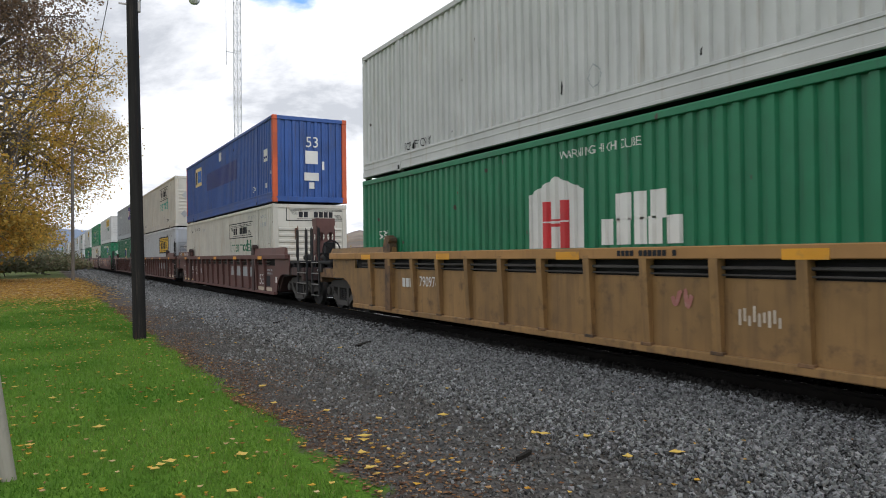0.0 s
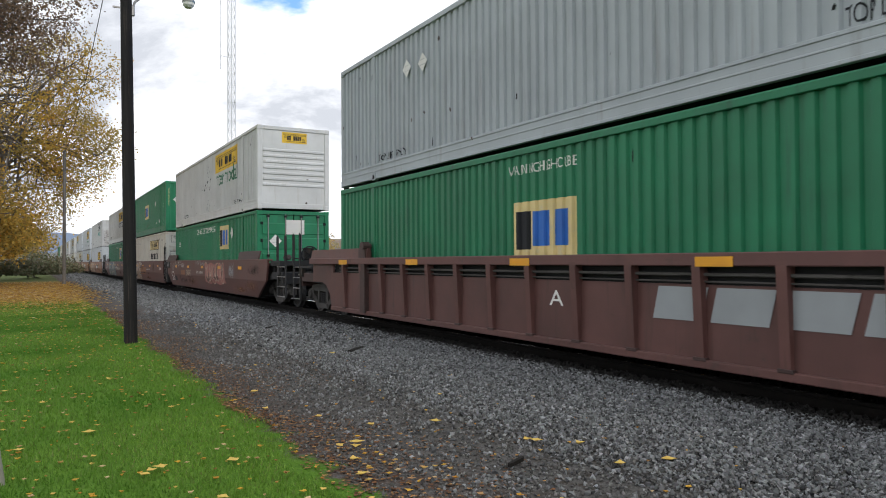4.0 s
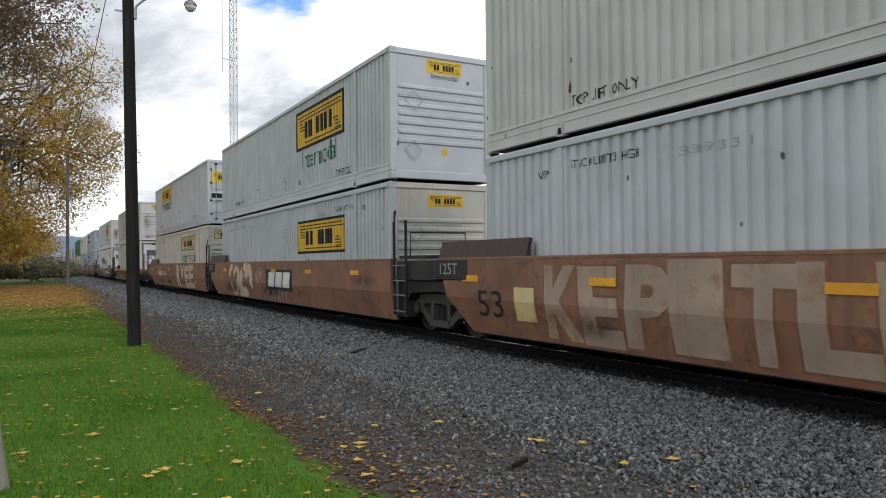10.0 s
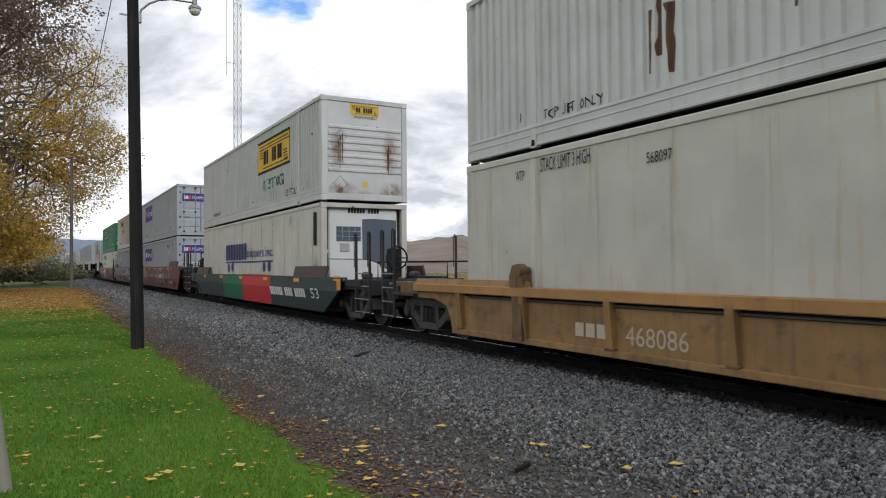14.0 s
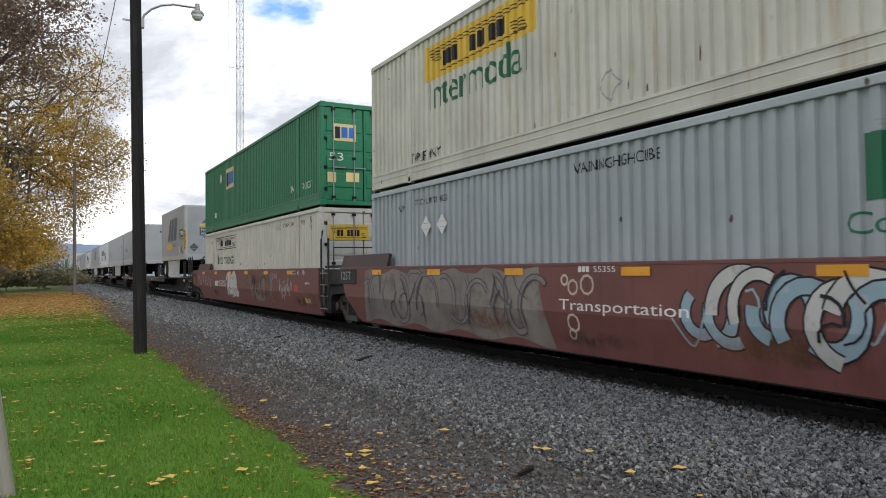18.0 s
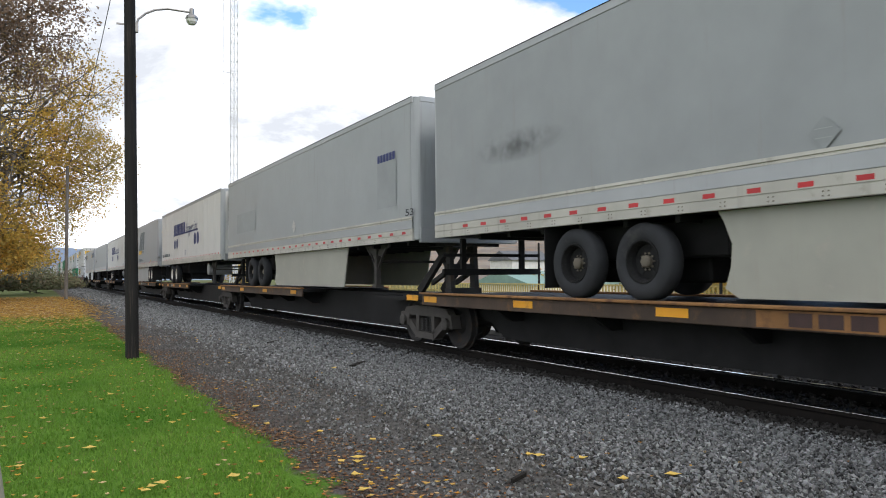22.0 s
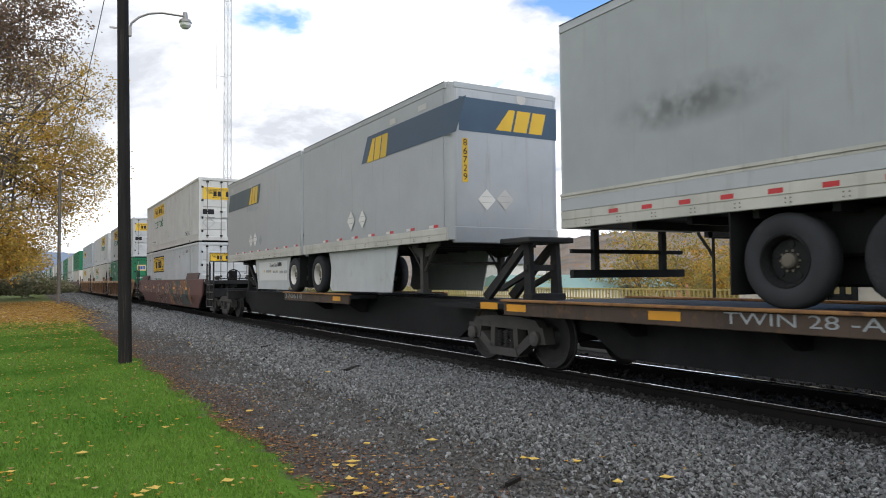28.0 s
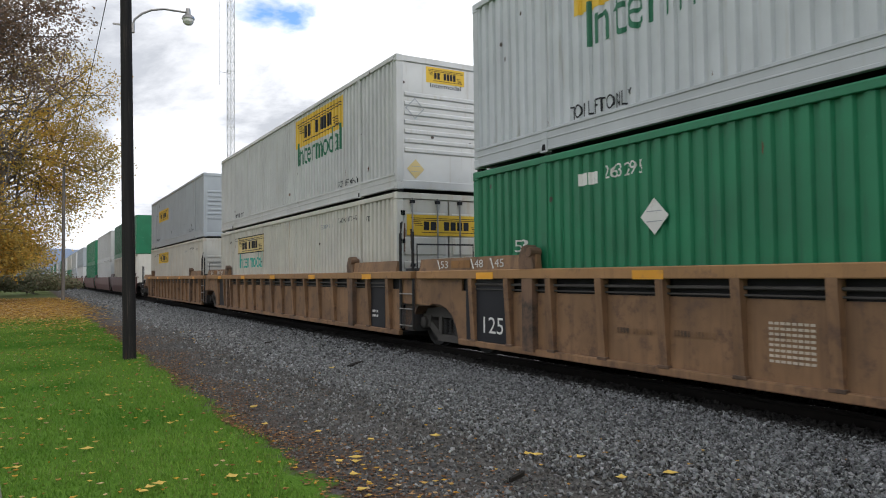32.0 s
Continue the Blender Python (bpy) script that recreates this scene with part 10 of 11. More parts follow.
def leaf_litter():
    rng = np.random.default_rng(31)
    # brown leaves along the edge of the lawn
    n = 8200
    y = rng.uniform(3.2, 26, n)
    x = 1.9 + np.abs(rng.normal(0, 0.5, n)) * (1 + 0.7 * np.sin(y * 1.3 + 1)) + 0.08 * np.sin(y * 2.1)
    s = scatter_flat("dead_leaves", np.stack([x, y], 1), rng.uniform(0.009, 0.03, n), M["brownlitter"], rng=rng)
    tagged(s, "brown dead leaves strewn along the edge of the lawn", "leaves", kind="stuff")
    # golden carpet under the trees
    n = 17000
    y = 15 + 53 * rng.beta(1.7, 1.5, n)
    x = rng.uniform(-6, 2.6, n) + rng.normal(0, 0.25, n) + (rng.uniform(size=n) < 0.12) * rng.uniform(0, 1.6, n)
    keep = rng.uniform(size=n) < np.clip((y - 14 + 3 * np.sin(x * 1.7)) / 26, 0.1, 1) ** 2
    s = scatter_flat("leaf_carpet", np.stack([x, y], 1)[keep], (rng.uniform(0.05, 0.09, n) * np.clip(y / 28, 0.6, 1.5))[keep], M["litter"], lift=0.03, rng=rng)
    tagged(s, "carpet of golden fallen leaves under the trees", "leaves", kind="stuff")
    # scattered over the gravel and the lawn
    n = 2300
    y = 3.2 + 20 * rng.uniform(0, 1, n) ** 1.4
    x = rng.uniform(-2.2, 6.2, n)
    keep = (x < 2.0) | (rng.uniform(size=n) < 0.16)
    s = scatter_flat("scattered_leaves", np.stack([x, y], 1)[keep], rng.uniform(0.010, 0.034, n)[keep] * (1 + 0.02 * y[keep]), M["litter"], lift=0.04, rng=rng)
    tagged(s, "scattered yellow and brown leaves on lawn and gravel", "leaves", kind="stuff")
    n = 34
    ob = scatter_flat("leaf_drift", np.stack([rng.normal(2.3, 0.28, n), rng.normal(5.2, 0.6, n)], 1), rng.uniform(0.014, 0.036, n), M["litter"], lift=0.035, rng=rng)
    tagged(ob, "drift of orange leaves where the lawn meets the dirt", "leaves", kind="stuff")
    spots = [(3.78, 5.01), (3.72, 5.07), (4.03, 4.74), (1.38, 5.76), (0.78, 5.80), (0.72, 5.72), (0.86, 5.86), (2.25, 5.72), (2.36, 5.62), (2.42, 5.75), (2.2, 5.3), (1.3, 8.2), (0.45, 7.4), (-0.1, 7.0),
             (3.9, 4.1), (4.3, 4.0), (1.1, 4.9), (2.15, 7.6), (2.3, 8.6), (0.1, 9.2), (-0.3, 10.3), (0.9, 10.6), (2.5, 6.9), (2.8, 6.3), (3.4, 6.1), (2.1, 4.9), (4.9, 8.4), (4.4, 11.5)]
    for i, (x, y) in enumerate(spots):
        ob = scatter_flat("fallen_leaf", np.array([(x, y)]), [0.055 if i % 3 else 0.07], M["litter"], lift=0.05 if x > 2.2 else 0.04, rng=rng)
        tagged(ob, "yellow fallen maple leaf lying on the ground", "leaf", "large fallen leaves")


leaf_litter()


def scraps():
    """Splinters of old ties and a pale strip left on the ballast."""
    for x0, y0, x1, y1, w, name in ((4.7, 11.5, 5.2, 12.0, 0.05, "tie"), (4.72, 16.6, 5.15, 17.05, 0.05, "tie"), (3.12, 4.48, 3.35, 4.59, 0.018, "tie"), (6.05, 23.7, 6.5, 23.6, 0.05, "strip")):
        ob = thing("wood_scrap" if name == "tie" else "plastic_strip", "dark splinter of an old tie on the ballast" if name == "tie" else "pale thin strip lying on the ballast", "scrap")
        a = math.atan2(y1 - y0, x1 - x0)
        ob.location, ob.rotation_euler[2] = ((x0 + x1) / 2, (y0 + y1) / 2, 0.035), a
        L = math.hypot(x1 - x0, y1 - y0) / 2
        part("splinter" if name == "tie" else "strip", ("scrap", round(L, 2)), M["tie"] if name == "tie" else M["m_white"], ob, lambda bm: prism(bm, ((-L, -w), (L * 0.7, -w * 0.8), (L, w * 0.3), (L * 0.2, w), (-L * 0.9, w * 0.6)), "z", 0.0, 0.03 if name == "tie" else 0.008))


scraps()


# ---- trees ----
def tree(name, label, x, y, trunk_h, trunk_r, crowns, leaf_mat, leaf_n, leaf_size, seed, clump=0.9, limbs=14, cat="tree", base=0.0):
    """Tapered trunk, bent limbs and twigs, and a crown of leaves in clumps round their ends.
    crowns: ellipsoids (centre, radii, share)."""
    rng = np.random.default_rng(seed)
    t = thing(name, label, cat, at=(x, y, 0))
    ends = []

    def build(bm):
        def limb(p, q, r0, r1, k=4, wob=0.06):
            p, q = Vector(p), Vector(q)
            L = (q - p).length
            pts = [p + (q - p) * i / k + Vector(rng.normal(0, wob * L * (0 < i < k), 3)) for i in range(k + 1)]
            for i in range(k):
                tube(bm, pts[i], pts[i + 1], r0 + (r1 - r0) * i / k, 6, r0 + (r1 - r0) * (i + 1) / k)
            return pts
        top = limb((0, 0, base - 0.1), (rng.normal(0, 0.4), rng.normal(0, 0.4), trunk_h), trunk_r, trunk_r * 0.35, 6, 0.015)
        for c, rad, share, *count in crowns:
            for i in range(count[0] if count else max(3, int(limbs * share))):
                d = rng.normal(size=3)
                d /= np.linalg.norm(d)
                e = np.array(c) - (x, y, 0) + d * np.array(rad) * rng.uniform(0.6, 0.95)
                start = top[int(rng.integers(2, 6))]
                mid = limb(start, e, trunk_r * 0.28, 0.03, 4, 0.07)
                ends.extend(mid[2:])
                for j in range(3):
                    s = mid[int(rng.integers(1, 4))]
                    tip = s + Vector(rng.normal(0, 1, 3) * np.array(rad) * 0.28)
                    ends.extend(limb(s, tip, 0.05, 0.012, 3, 0.1)[1:])
    part("trunk", (name, seed), M["bark"], t, build)
    tips = np.array([tuple(e) for e in ends])
    pts = []
    for c, rad, share, *count in crowns:
        n = int(leaf_n * share)
        m = n // 26 + 1
        d = rng.normal(size=(m, 3))
        d /= np.linalg.norm(d, axis=1)[:, None]
        cen = np.array(c) - (x, y, 0) + d * np.array(rad) * (rng.uniform(0, 1, (m, 1)) ** 0.45)
        near = tips[np.argmin(((cen[:, None] - tips[None]) ** 2).sum(2), 1)] if len(tips) else cen
        cen = cen * 0.72 + near * 0.28
        p = np.repeat(cen, 26, 0) + rng.normal(0, clump, (m * 26, 3)) * (1, 1, 0.6)
        pts.append(p)
    pts = np.concatenate(pts)
    pts = pts[pts[:, 2] > base + 0.4]
    cr = quads_mesh("crown", pts, rng.uniform(0.6, 1.25, len(pts)) * leaf_size, leaf_mat, rng=rng)
    cr.parent = t
    return t


tree("maple_tree", "tall maple with golden autumn leaves beside the lawn", -3.6, 66, 17, 0.45,
     (((-4.0, 66, 12.0), (8.0, 7, 8.0), 0.45), ((2.5, 65, 11.0), (4.4, 4, 5.2), 0.36), ((2.4, 66, 17.6), (4.2, 3, 3.6), 0.13, 15), ((-1.0, 64, 5.5), (4.5, 4, 2.6), 0.15)), M["leaf_gold"], 37000, 0.105, 41, 0.46, 48)
tree("russet_tree", "tall tree with dark russet leaves overhanging the lawn", -6.5, 42, 13, 0.4,
     (((-3.2, 41, 14.2), (6.2, 4.5, 3.9), 0.75), ((-4.2, 42, 18), (5, 4, 3.5), 0.25)), M["leaf_dark"], 38000, 0.085, 43, 0.42, 30)
tree("small_tree", "bushy tree with olive and amber leaves", -5.5, 57, 7, 0.25,
     (((-5.0, 57, 6.0), (4.6, 4, 5.0), 0.7), ((-2.5, 58, 4.0), (2.6, 2.5, 3.0), 0.3)), M["leaf_olive"], 11000, 0.14, 45, 0.5, 14)
for i, (bx, by, w, h) in enumerate(((-3.0, 78, 3.5, 2.2), (0.2, 84, 3.0, 1.8), (-6.5, 74, 4.0, 3.4), (2.6, 96, 2.6, 1.6), (1.4, 120, 4.0, 3.0))):
    tree("hedge_bush", "scrubby dark bush at the lawn's end", bx, by, h * 0.6, 0.06, (((bx, by, h * 0.5), (w, 2.2, h * 0.55), 1.0),), M["leaf_bush"], 2600, 0.16, 60 + i, 0.45, 6, "bush")
for i, (bx, by, h, r) in enumerate(((-4, 150, 12, 6), (-9, 190, 15, 8), (0, 260, 14, 7), (-6, 330, 16, 10))):
    tree("roadside_tree", "half-bare autumn tree far down the line", bx, by, h * 0.6, 0.2, (((bx, by, h * 0.6), (r, r, h * 0.4), 1.0),), M["leaf_olive"], 2600, 0.35, 70 + i, 1.2, 8)


# ---- poles, lamp, mast, post ----
def utility_pole(x, y, h, r, lamp):
    p = thing("utility_pole", "dark wooden utility pole with a street lamp arm" if lamp else "dark wooden utility pole at the lawn's edge", "pole", "utility poles", (x, y, 0))
    part("shaft", ("shaft", r), M["polewood" if lamp else "bark"], p, lambda bm: lathe(bm, ((-0.3, r), (0.02, r * 1.02), (0.3, r), (h * 0.5, r * 0.9), (h - 0.05, r * 0.78), (h, r * 0.7)), (0, 0, 0), "z", 18))
    if lamp:
        a = part("lamp_arm", "arm", M["galv"], p, lambda bm: pipe(bm, [(r * 0.8, 0, 6.60), (0.16, 0, 6.78), (0.30, 0, 6.92), (0.48, 0, 7.02), (0.72, 0, 7.08), (0.98, 0, 7.08), (1.15, 0, 7.08)], 0.022, 8))
        part("arm_bracket", "br", M["galv"], a, lambda bm: [box(bm, r * 0.7, r + 0.03, -0.04, 0.04, 6.5, 6.7, 0.01), box(bm, -r - 0.12, r, -0.015, 0.015, 6.62, 6.65)])
        hd = part("lamp_head", "head", M["galv"], p, lambda bm: lathe(bm, ((7.17, 0.02), (7.16, 0.045), (7.04, 0.055), (7.0, 0.11), (6.96, 0.13), (6.94, 0.13)), (1.19, 0, 0.0), "z", 16), "grey street lamp head")
        part("lamp_glass", "glass", M["m_white"], hd, lambda bm: lathe(bm, ((6.94, 0.115), (6.88, 0.11), (6.83, 0.07), (6.82, 0.02)), (1.19, 0, 0.0), "z", 16))
    return p


utility_pole(1.68, 15.38, 9.9, 0.125, True).rotation_euler[1] = radians(-0.8)
utility_pole(1.98, 59.5, 9.85, 0.125, False)
wire = thing("overhead_wire", "thin black wire strung between the poles", "wire")
part("strand", "a", M["sootblack"], wire, lambda bm: pipe(bm, [(1.68 + 0.3 * k / 10, 15.38 + 44.1 * k / 10, 9.7 - 0.9 * 4 * (k / 10) * (1 - k / 10)) for k in range(11)], 0.012, 5))
post = thing("marker_post", "grey painted round post leaning over on the lawn", "post", at=(-0.215, 6.1, 0))
part("shaft", "post", M["postpaint"], post, lambda bm: [tube(bm, (0, 0, -0.05), (-0.17, 0.0, 1.25), 0.052, 14)])


def mast():
    t = thing("radio_mast", "tall slender lattice radio mast of galvanised steel", "mast", at=(25.6, 108, 0))
    w, h, n = 0.62, 62.0, 44
    legs = [(w * math.cos(a), w * math.sin(a)) for a in (0.3, 0.3 + 2.094, 0.3 + 4.189)]
    for lx, ly in legs:
        part("leg", ("leg", lx), M["mast"], t, lambda bm: tube(bm, (lx, ly, 0), (lx, ly, h), 0.07, 6))
    for i in range(n):
        def build(bm):
            z, s = 0.0, h / n
            for j in range(3):
                a, b = legs[j], legs[(j + 1) % 3]
                tube(bm, (*a, z), (*b, z + s), 0.032, 4)
                tube(bm, (*b, z), (*a, z + s), 0.032, 4)
                tube(bm, (*a, z), (*b, z), 0.032, 4)
        part("lattice_bay", "bay", M["mast"], t, build, at=(0, 0, i * h / n))
    part("side_antenna", "ant", M["mast"], t, lambda bm: [tube(bm, (-1.7, -0.4, 30), (-1.7, -0.4, 43), 0.05, 6), tube(bm, (0, 0, 32), (-1.7, -0.4, 32), 0.05, 6)])


mast()


# ---- the station beyond the track ----
def station():
    st = thing("station_building", "cream clapboard railway station with slate roof and red porch roof", "building", at=(0, 0, 0))
    X, Y0, Y1 = 20.0, -6.0, 15.3
    openings = ((13.3, 14.25, 0.45, 2.5, "window"), (11.62, 12.34, 0.1, 2.46, "door"), (8.9, 9.85, 0.45, 2.5, "window"), (6.6, 7.4, 0.1, 2.46, "door"), (4.1, 5.05, 0.45, 2.5, "window"))

    def wall(bm):
        ys = sorted({Y0, Y1, *[o[0] for o in openings], *[o[1] for o in openings]})
        for a, b in zip(ys, ys[1:]):
            o = next((o for o in openings if o[0] <= a < o[1]), None)
            if o:
                if o[2] > 0.12:
                    box(bm, X, X + 0.25, a, b, 0.1, o[2])
                box(bm, X, X + 0.25, a, b, o[3], 3.7)
            else:
                box(bm, X, X + 0.25, a, b, 0.1, 3.7)
    part("front_wall", "fw", M["cream_wall"], st, wall)
    part("end_wall", "ew", M["cream_wall"], st, lambda bm: prism(bm, ((X + 0.25, 0.1), (29.2, 0.1), (29.2, 3.7), (24.6, 5.6), (X + 0.25, 3.75)), "y", Y1 - 0.25, Y1))
    part("end_wall", "ew2", M["cream_wall"], st, lambda bm: prism(bm, ((X + 0.25, 0.1), (29.2, 0.1), (29.2, 3.7), (24.6, 5.6), (X + 0.25, 3.75)), "y", Y0, Y0 + 0.25))
    part("back_wall", "bw", M["cream_wall"], st, lambda bm: box(bm, 29.0, 29.25, Y0, Y1, 0.1, 3.7))
    part("base_board", "bb", M["trim"], st, lambda bm: [box(bm, X - 0.03, X - 0.003, a, b, 0.1, 0.78) for a, b in ((Y0, 4.0), (5.15, 6.5), (7.5, 8.8), (9.95, 11.5), (12.45, 13.2), (14.35, Y1))])
    for i in range(20):
        part("clapboard", "cb", M["cream_wall"], st, lambda bm: prism(bm, ((X - 0.016, 0.0), (X - 0.004, 0.0), (X - 0.003, 0.13)), "y", 14.36, Y1 - 0.02), at=(0, 0, 0.8 + i * 0.14))
    part("corner_board", "cbd", M["cream_wall"], st, lambda bm: box(bm, X - 0.04, X + 0.05, Y1 - 0.16, Y1 + 0.02, 0.1, 3.7))
    for a, b, z0, z1, kind in openings:
        o = part("window" if kind == "window" else "door", ("o", a), M["trim"], st, lambda bm: [box(bm, X - 0.06, X + 0.1, a - 0.12, a, z0, z1), box(bm, X - 0.06, X + 0.1, b, b + 0.12, z0, z1), box(bm, X - 0.10, X + 0.1, a - 0.2, b + 0.2, z1, z1 + 0.2)])
        part("glazing", ("g", a), M["glass"], o, lambda bm: box(bm, X + 0.1, X + 0.13, a, b, z0, z1))
        if kind == "window":
            part("blind", ("bl", a), M["m_white"], o, lambda bm: box(bm, X + 0.06, X + 0.08, a + 0.06, b - 0.06, z0 + 0.95, z1 - 0.08))
            part("sash", ("sa", a), M["trim"], o, lambda bm: box(bm, X + 0.03, X + 0.1, a, b, z0 + 0.88, z0 + 0.96))
        else:
            part("door_leaf", ("dl", a), M["trim"], o, lambda bm: [box(bm, X + 0.05, X + 0.1, a, b, z0, 1.0), box(bm, X + 0.05, X + 0.1, a + 0.28, b - 0.28, 1.0, z1), box(bm, X + 0.05, X + 0.1, a, a + 0.1, 1.0, z1), box(bm, X + 0.05, X + 0.1, b - 0.1, b, 1.0, z1)])
            part("curtain", ("cu", a), M["m_cream"], o, lambda bm: box(bm, X + 0.085, X + 0.098, a + 0.1, b - 0.1, 1.05, z1 - 0.1))

    def slope(x0, z0, x1, z1, ya, yb, t):
        def build(bm):
            prism(bm, ((x0, z0), (x1, z1), (x1, z1 + t), (x0, z0 + t)), "y", ya, yb)
        return build
    rf = part("roof", "front", M["slate"], st, slope(19.1, 3.68, 24.6, 5.78, Y0 - 0.8, 15.2, 0.10))
    part("roof", "back", M["slate"], st, slope(30.1, 3.68, 24.6, 5.78, Y0 - 0.8, 15.2, 0.10))
    part("eave_fascia", "fa", M["trim"], rf, lambda bm: [box(bm, 19.06, 19.16, Y0 - 0.8, 15.22, 3.63, 3.75)])
    for i in range(16):
        u = i / 16
        part("slate_course", ("c", i), M["slate"], rf, lambda bm: prism(bm, ((19.1 + 5.5 * u, 3.785 + 2.1 * u), (19.1 + 5.5 * (u + 0.0625), 3.785 + 2.1 * (u + 0.0625)), (19.1 + 5.5 * u, 3.793 + 2.1 * u)), "y", Y0 - 0.8, 15.2))
    pr = part("porch_roof", "pr", M["redmetal"], st, slope(16.95, 3.06, 20.0, 3.62, Y0 - 0.8, 15.12, 0.05))
    n = 44
    for i in range(n):
        y = Y0 - 0.5 + i * (15.0 - Y0 + 0.5) / (n - 1)
        part("roof_seam", "rs", M["redmetal"], pr, lambda bm: prism(bm, ((16.95, 3.11), (20.0, 3.67), (20.0, 3.70), (16.95, 3.14)), "y", -0.015, 0.015), at=(0, y, 0))
    part("porch_fascia", "pf", M["redmetal"], st, lambda bm: [box(bm, 16.9, 16.948, Y0 - 0.8, 15.14, 3.03, 3.115)])
    part("porch_ceiling", "pc", M["soffit"], st, slope(16.97, 3.015, 20.0, 3.50, Y0 - 0.8, 15.08, 0.03))
    part("porch_beam", "pb", M["trim"], st, lambda bm: box(bm, 17.5, 17.66, Y0, 14.6, 2.75, 2.93))
    part("cross_beam", "xb", M["trim"], st, lambda bm: box(bm, 17.5, 20.0, 14.3, 14.44, 2.72, 2.95))
    for y in (14.35, 11.1, 7.85, 4.6, 1.35, -1.9):
        c = part("porch_post", "pp", M["trim"], st, lambda bm: [tube(bm, (17.58, 0, 0.1), (17.58, 0, 2.8), 0.045, 10), tube(bm, (17.58, 0, 0.1), (17.58, 0, 0.75), 0.075, 10)], at=(0, y, 0))
        part("post_bracket", "pbk", M["trim"], c, lambda bm: pipe(bm, [(17.58, 0, 2.15), (17.45, 0.06, 2.4), (17.1, 0.06, 2.75), (16.96, 0.06, 2.95)], 0.045, 8))
    return st


station()
platform = from_arrays("platform", [(10.6, -30, 0.12), (20.2, -30, 0.12), (20.2, 40, 0.12), (10.6, 40, 0.12), (10.6, -30, -0.2), (20.2, -30, -0.2), (20.2, 40, -0.2), (10.6, 40, -0.2)], [(0, 1, 2, 3), (0, 4, 5, 1), (1, 5, 6, 2), (2, 6, 7, 3), (3, 7, 4, 0)], M["asphalt"])
tagged(platform, "low grey asphalt platform beside the track", "platform", kind="structure")


def railing():
    f = thing("railing", "yellow painted steel railing along the platform's far edge", "fence", at=(22.0, 0, 0))
    for z in (0.25, 0.62, 1.06):
        part("rail", ("r", z), M["fence"], f, lambda bm: box(bm, -0.03, 0.03, 15.6, 48, z, z + 0.06))
    for i in range(160):
        part("picket", "pk", M["fence"], f, lambda bm: box(bm, -0.014, 0.014, -0.035, 0.035, 0.0, 1.06), at=(0, 15.7 + i * 0.2, 0.0))


railing()


def far_building(x, y, w, d, base, eave, ridge, wall, roof, label):
    b = thing("low_building", label, "building", at=(x, y, base))
    part("wall", ("w", x), M[wall], b, lambda bm: box(bm, -w / 2, w / 2, -d / 2, d / 2, 0, eave - base))
    part("roof", ("r", x), M[roof], b, lambda bm: prism(bm, ((-d / 2 - 0.5, eave - base), (d / 2 + 0.5, eave - base), (0, ridge - base)), "x", -w / 2 - 0.4, w / 2 + 0.4))
    for i in range(5):
        wn = part("window", ("wn", x), M["trim"], b, lambda bm: box(bm, -0.6, 0.6, -d / 2 - 0.06, -d / 2 + 0.02, (eave - base) * 0.35, (eave - base) * 0.75), at=(-w / 2 + (i + 0.5) * w / 5, 0, 0))
        part("pane", ("pn", x), M["glass"], wn, lambda bm: box(bm, -0.5, 0.5, -d / 2 - 0.08, -d / 2 - 0.05, (eave - base) * 0.38, (eave - base) * 0.72))


far_building(66, 78, 26, 14, -5, 0.2, 2.0, "cream_wall", "greenroof", "low building with a pale green metal roof")
far_building(118, 118, 22, 12, -5, 2.4, 2.9, "brickfar", "slate", "flat orange brick building beyond the trees")
far_building(88, 122, 10, 8, -5, 4.4, 6.4, "m_white", "slate", "small white house among the trees")
for i, (bx, by, h, r) in enumerate(((70, 70, 13, 5.5), (77, 66, 12, 5.5), (84, 64, 12, 5), (72, 57, 7.5, 4.2), (58, 76, 5.5, 3.0), (96, 92, 13, 6), (40, 160, 12, 6), (60, 170, 13, 7), (90, 55, 11, 5))):
    tree("autumn_tree", "golden autumn tree beyond the station", bx, by, h * 0.5 - 5, 0.18, (((bx, by, h * 0.5 - 4.4 + 1.2), (r, r, h * 0.5), 1.0),), M["leaf_far"], 3000, 0.22, 90 + i, 0.8, 9, base=-5.0)
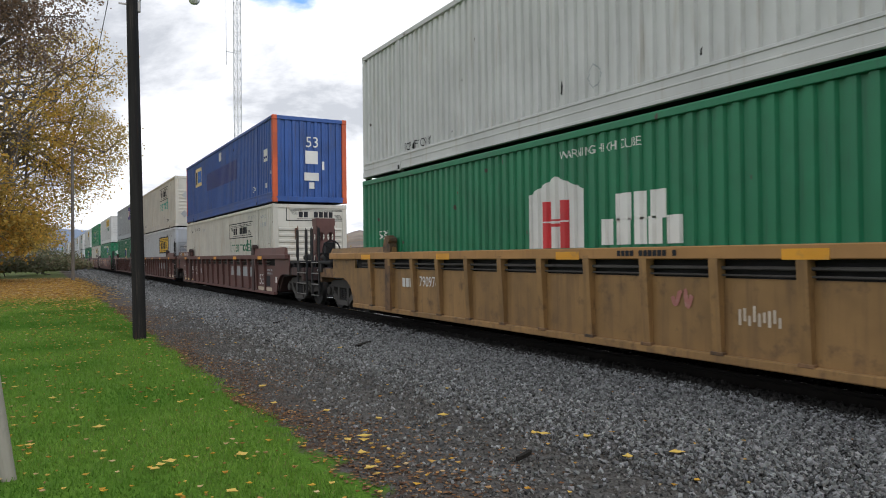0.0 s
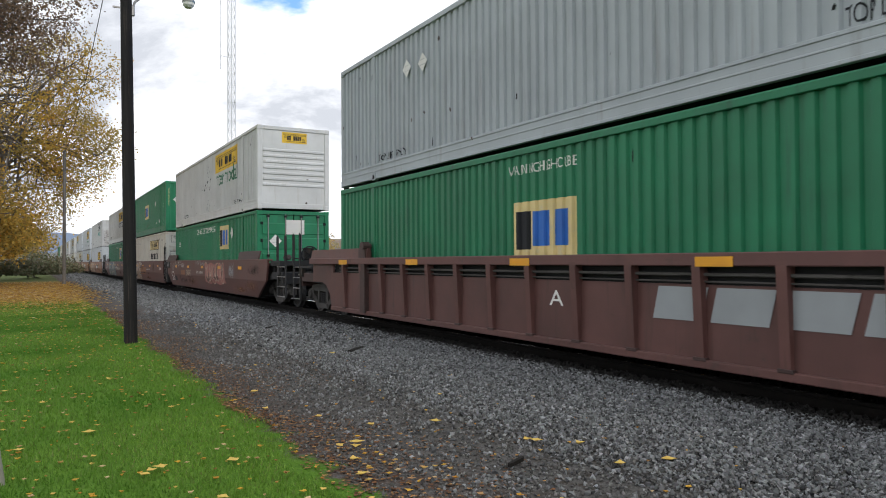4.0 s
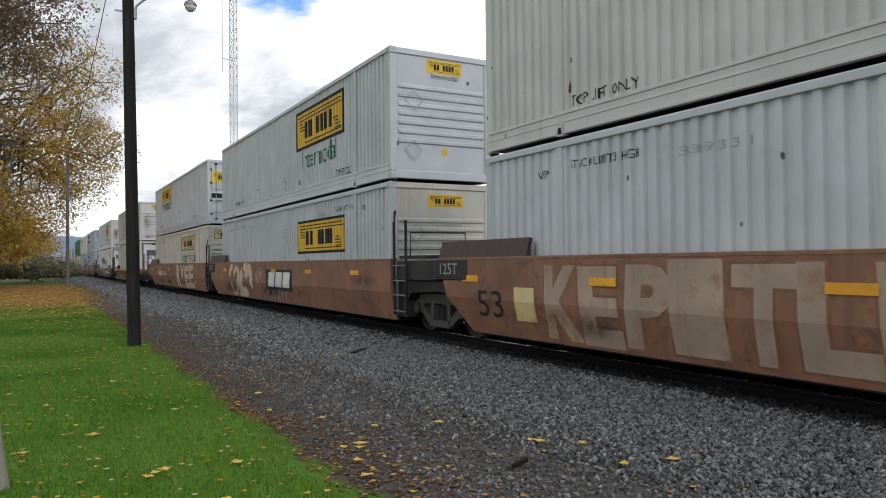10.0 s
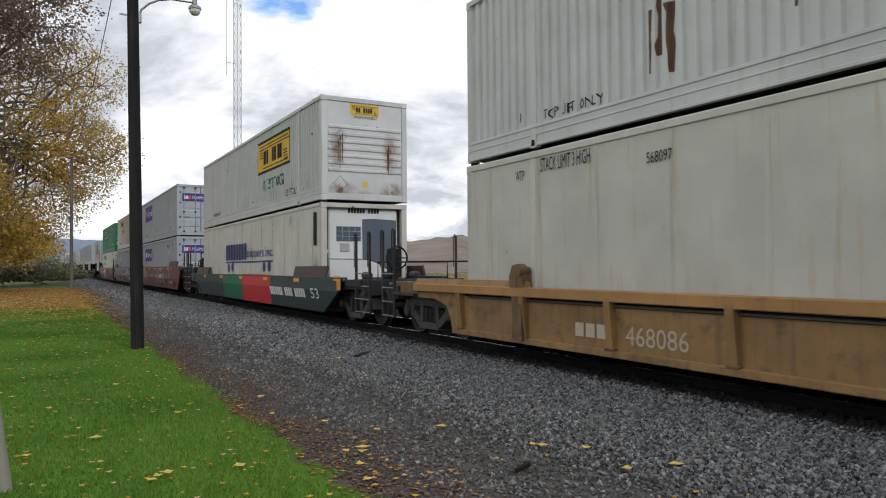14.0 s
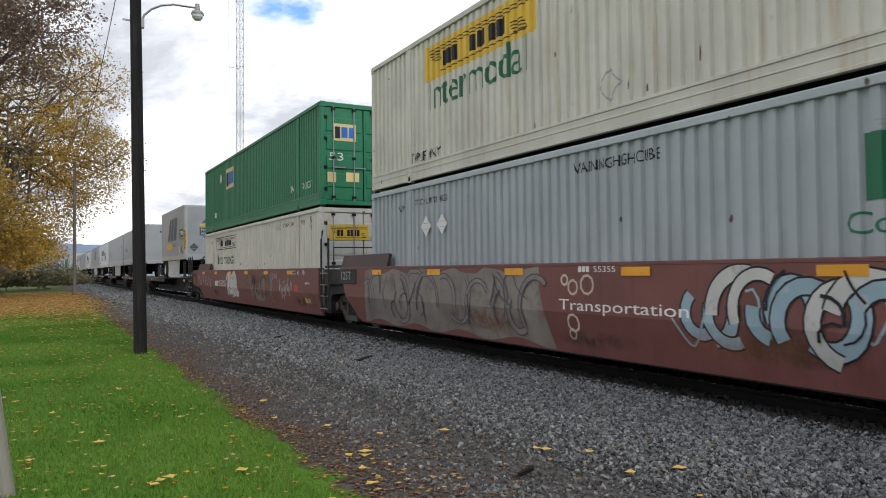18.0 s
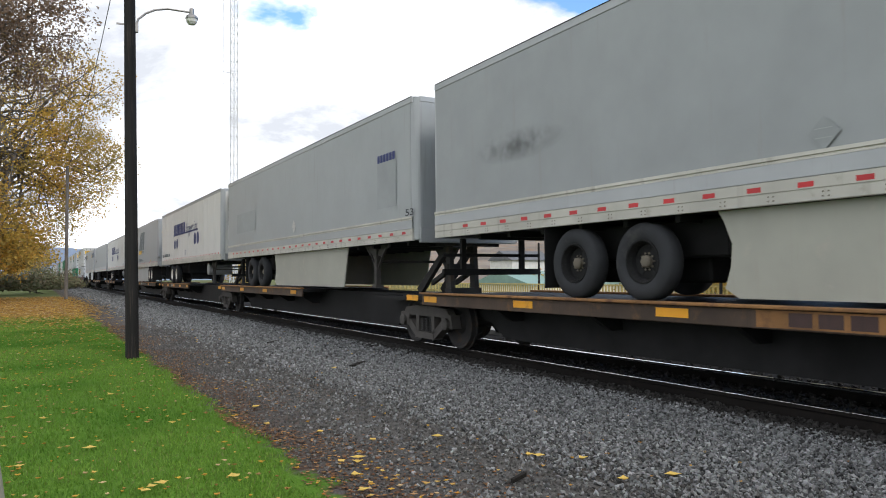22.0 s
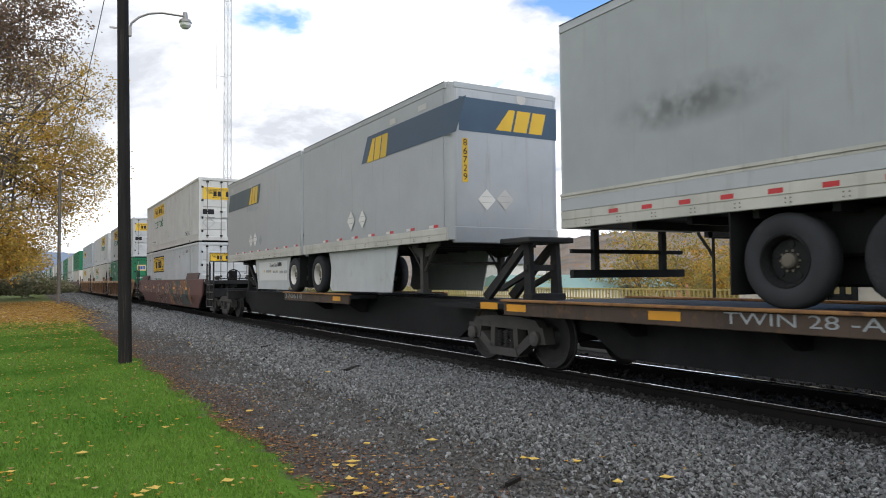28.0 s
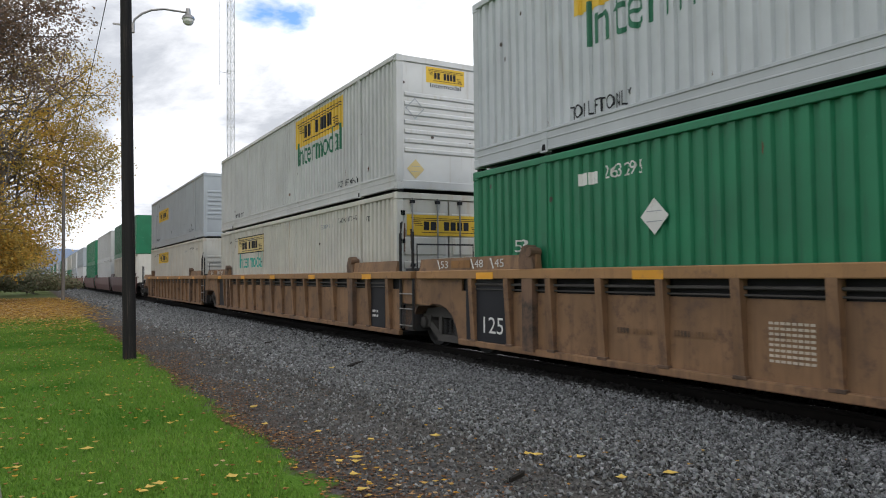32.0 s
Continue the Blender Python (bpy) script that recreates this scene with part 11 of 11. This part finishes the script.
utility = thing("line_pole", "bare wooden pole standing behind the station fence", "pole", at=(38, 50, -3))
part("shaft", "lp", M["polewood"], utility, lambda bm: tube(bm, (0, 0, 0), (0, 0, 7.3), 0.12, 10, 0.09))


def ridge(name, label, far, az0, az1, base, heights, mat, seed, rough):
    """A long wooded ridge on an arc round the eye."""
    rng = np.random.default_rng(seed)
    n = 160
    v, f = [], []
    for i in range(n + 1):
        a = radians(az0 + (az1 - az0) * i / n)
        u = i / n * (len(heights) - 1)
        k = min(int(u), len(heights) - 2)
        h = heights[k] + (heights[k + 1] - heights[k]) * (u - k) + rng.normal(0, rough)
        for d, z in ((0.55, base), (0.75, base + (h - base) * 0.42), (0.92, base + (h - base) * 0.85), (1.0, h)):
            v.append((far * d * math.sin(a), far * d * math.cos(a), z))
        if i:
            p, q = 4 * (i - 1), 4 * i
            f += [(p + j, q + j, q + j + 1, p + j + 1) for j in range(3)]
    ob = from_arrays(name, v, f, mat)
    return tagged(ob, label, "hill", kind="structure")


ridge("hillside", "wooded autumn hillside beyond the station", 900, 18, 100, -6, (28, 34, 46, 58, 66, 72, 74, 76, 78, 74), M["hill"], 5, 1.6)
ridge("backdrop", "distant blue wooded ridge", 2600, -30, 20, -6, (60, 74, 88, 94, 100, 92, 70, 60), M["bluehill"], 6, 0.8)


# ---- what moves ----
def motions():
    # the train rolls past at an even speed
    for ob, s in RIDERS:
        x, z = ob.location.x, ob.location.z
        walk(ob, [(0.0, pose(x, s, z)), (CLIP, pose(x, s - SPEED * CLIP, z))])
    # axles turn with it: the leading and the trailing axle of a bogie
    step = 1.0 / FPS
    n = int(CLIP * FPS)
    for k in (-0.9, 0.9):
        same = [w for w in AXLES if abs(w.location.y - k) < 0.01]
        first = same[0]
        walk(first, [(i * step, pose(0, k, WHEEL_R, math.degrees(i * step * SPEED / WHEEL_R))) for i in range(n + 1)])
        for w in same[1:]:
            w.rotation_mode = "QUATERNION"
            keys = w.animation_data_create()
            keys.action = first.animation_data.action
            keys.action_slot = first.animation_data.action_slot


motions()
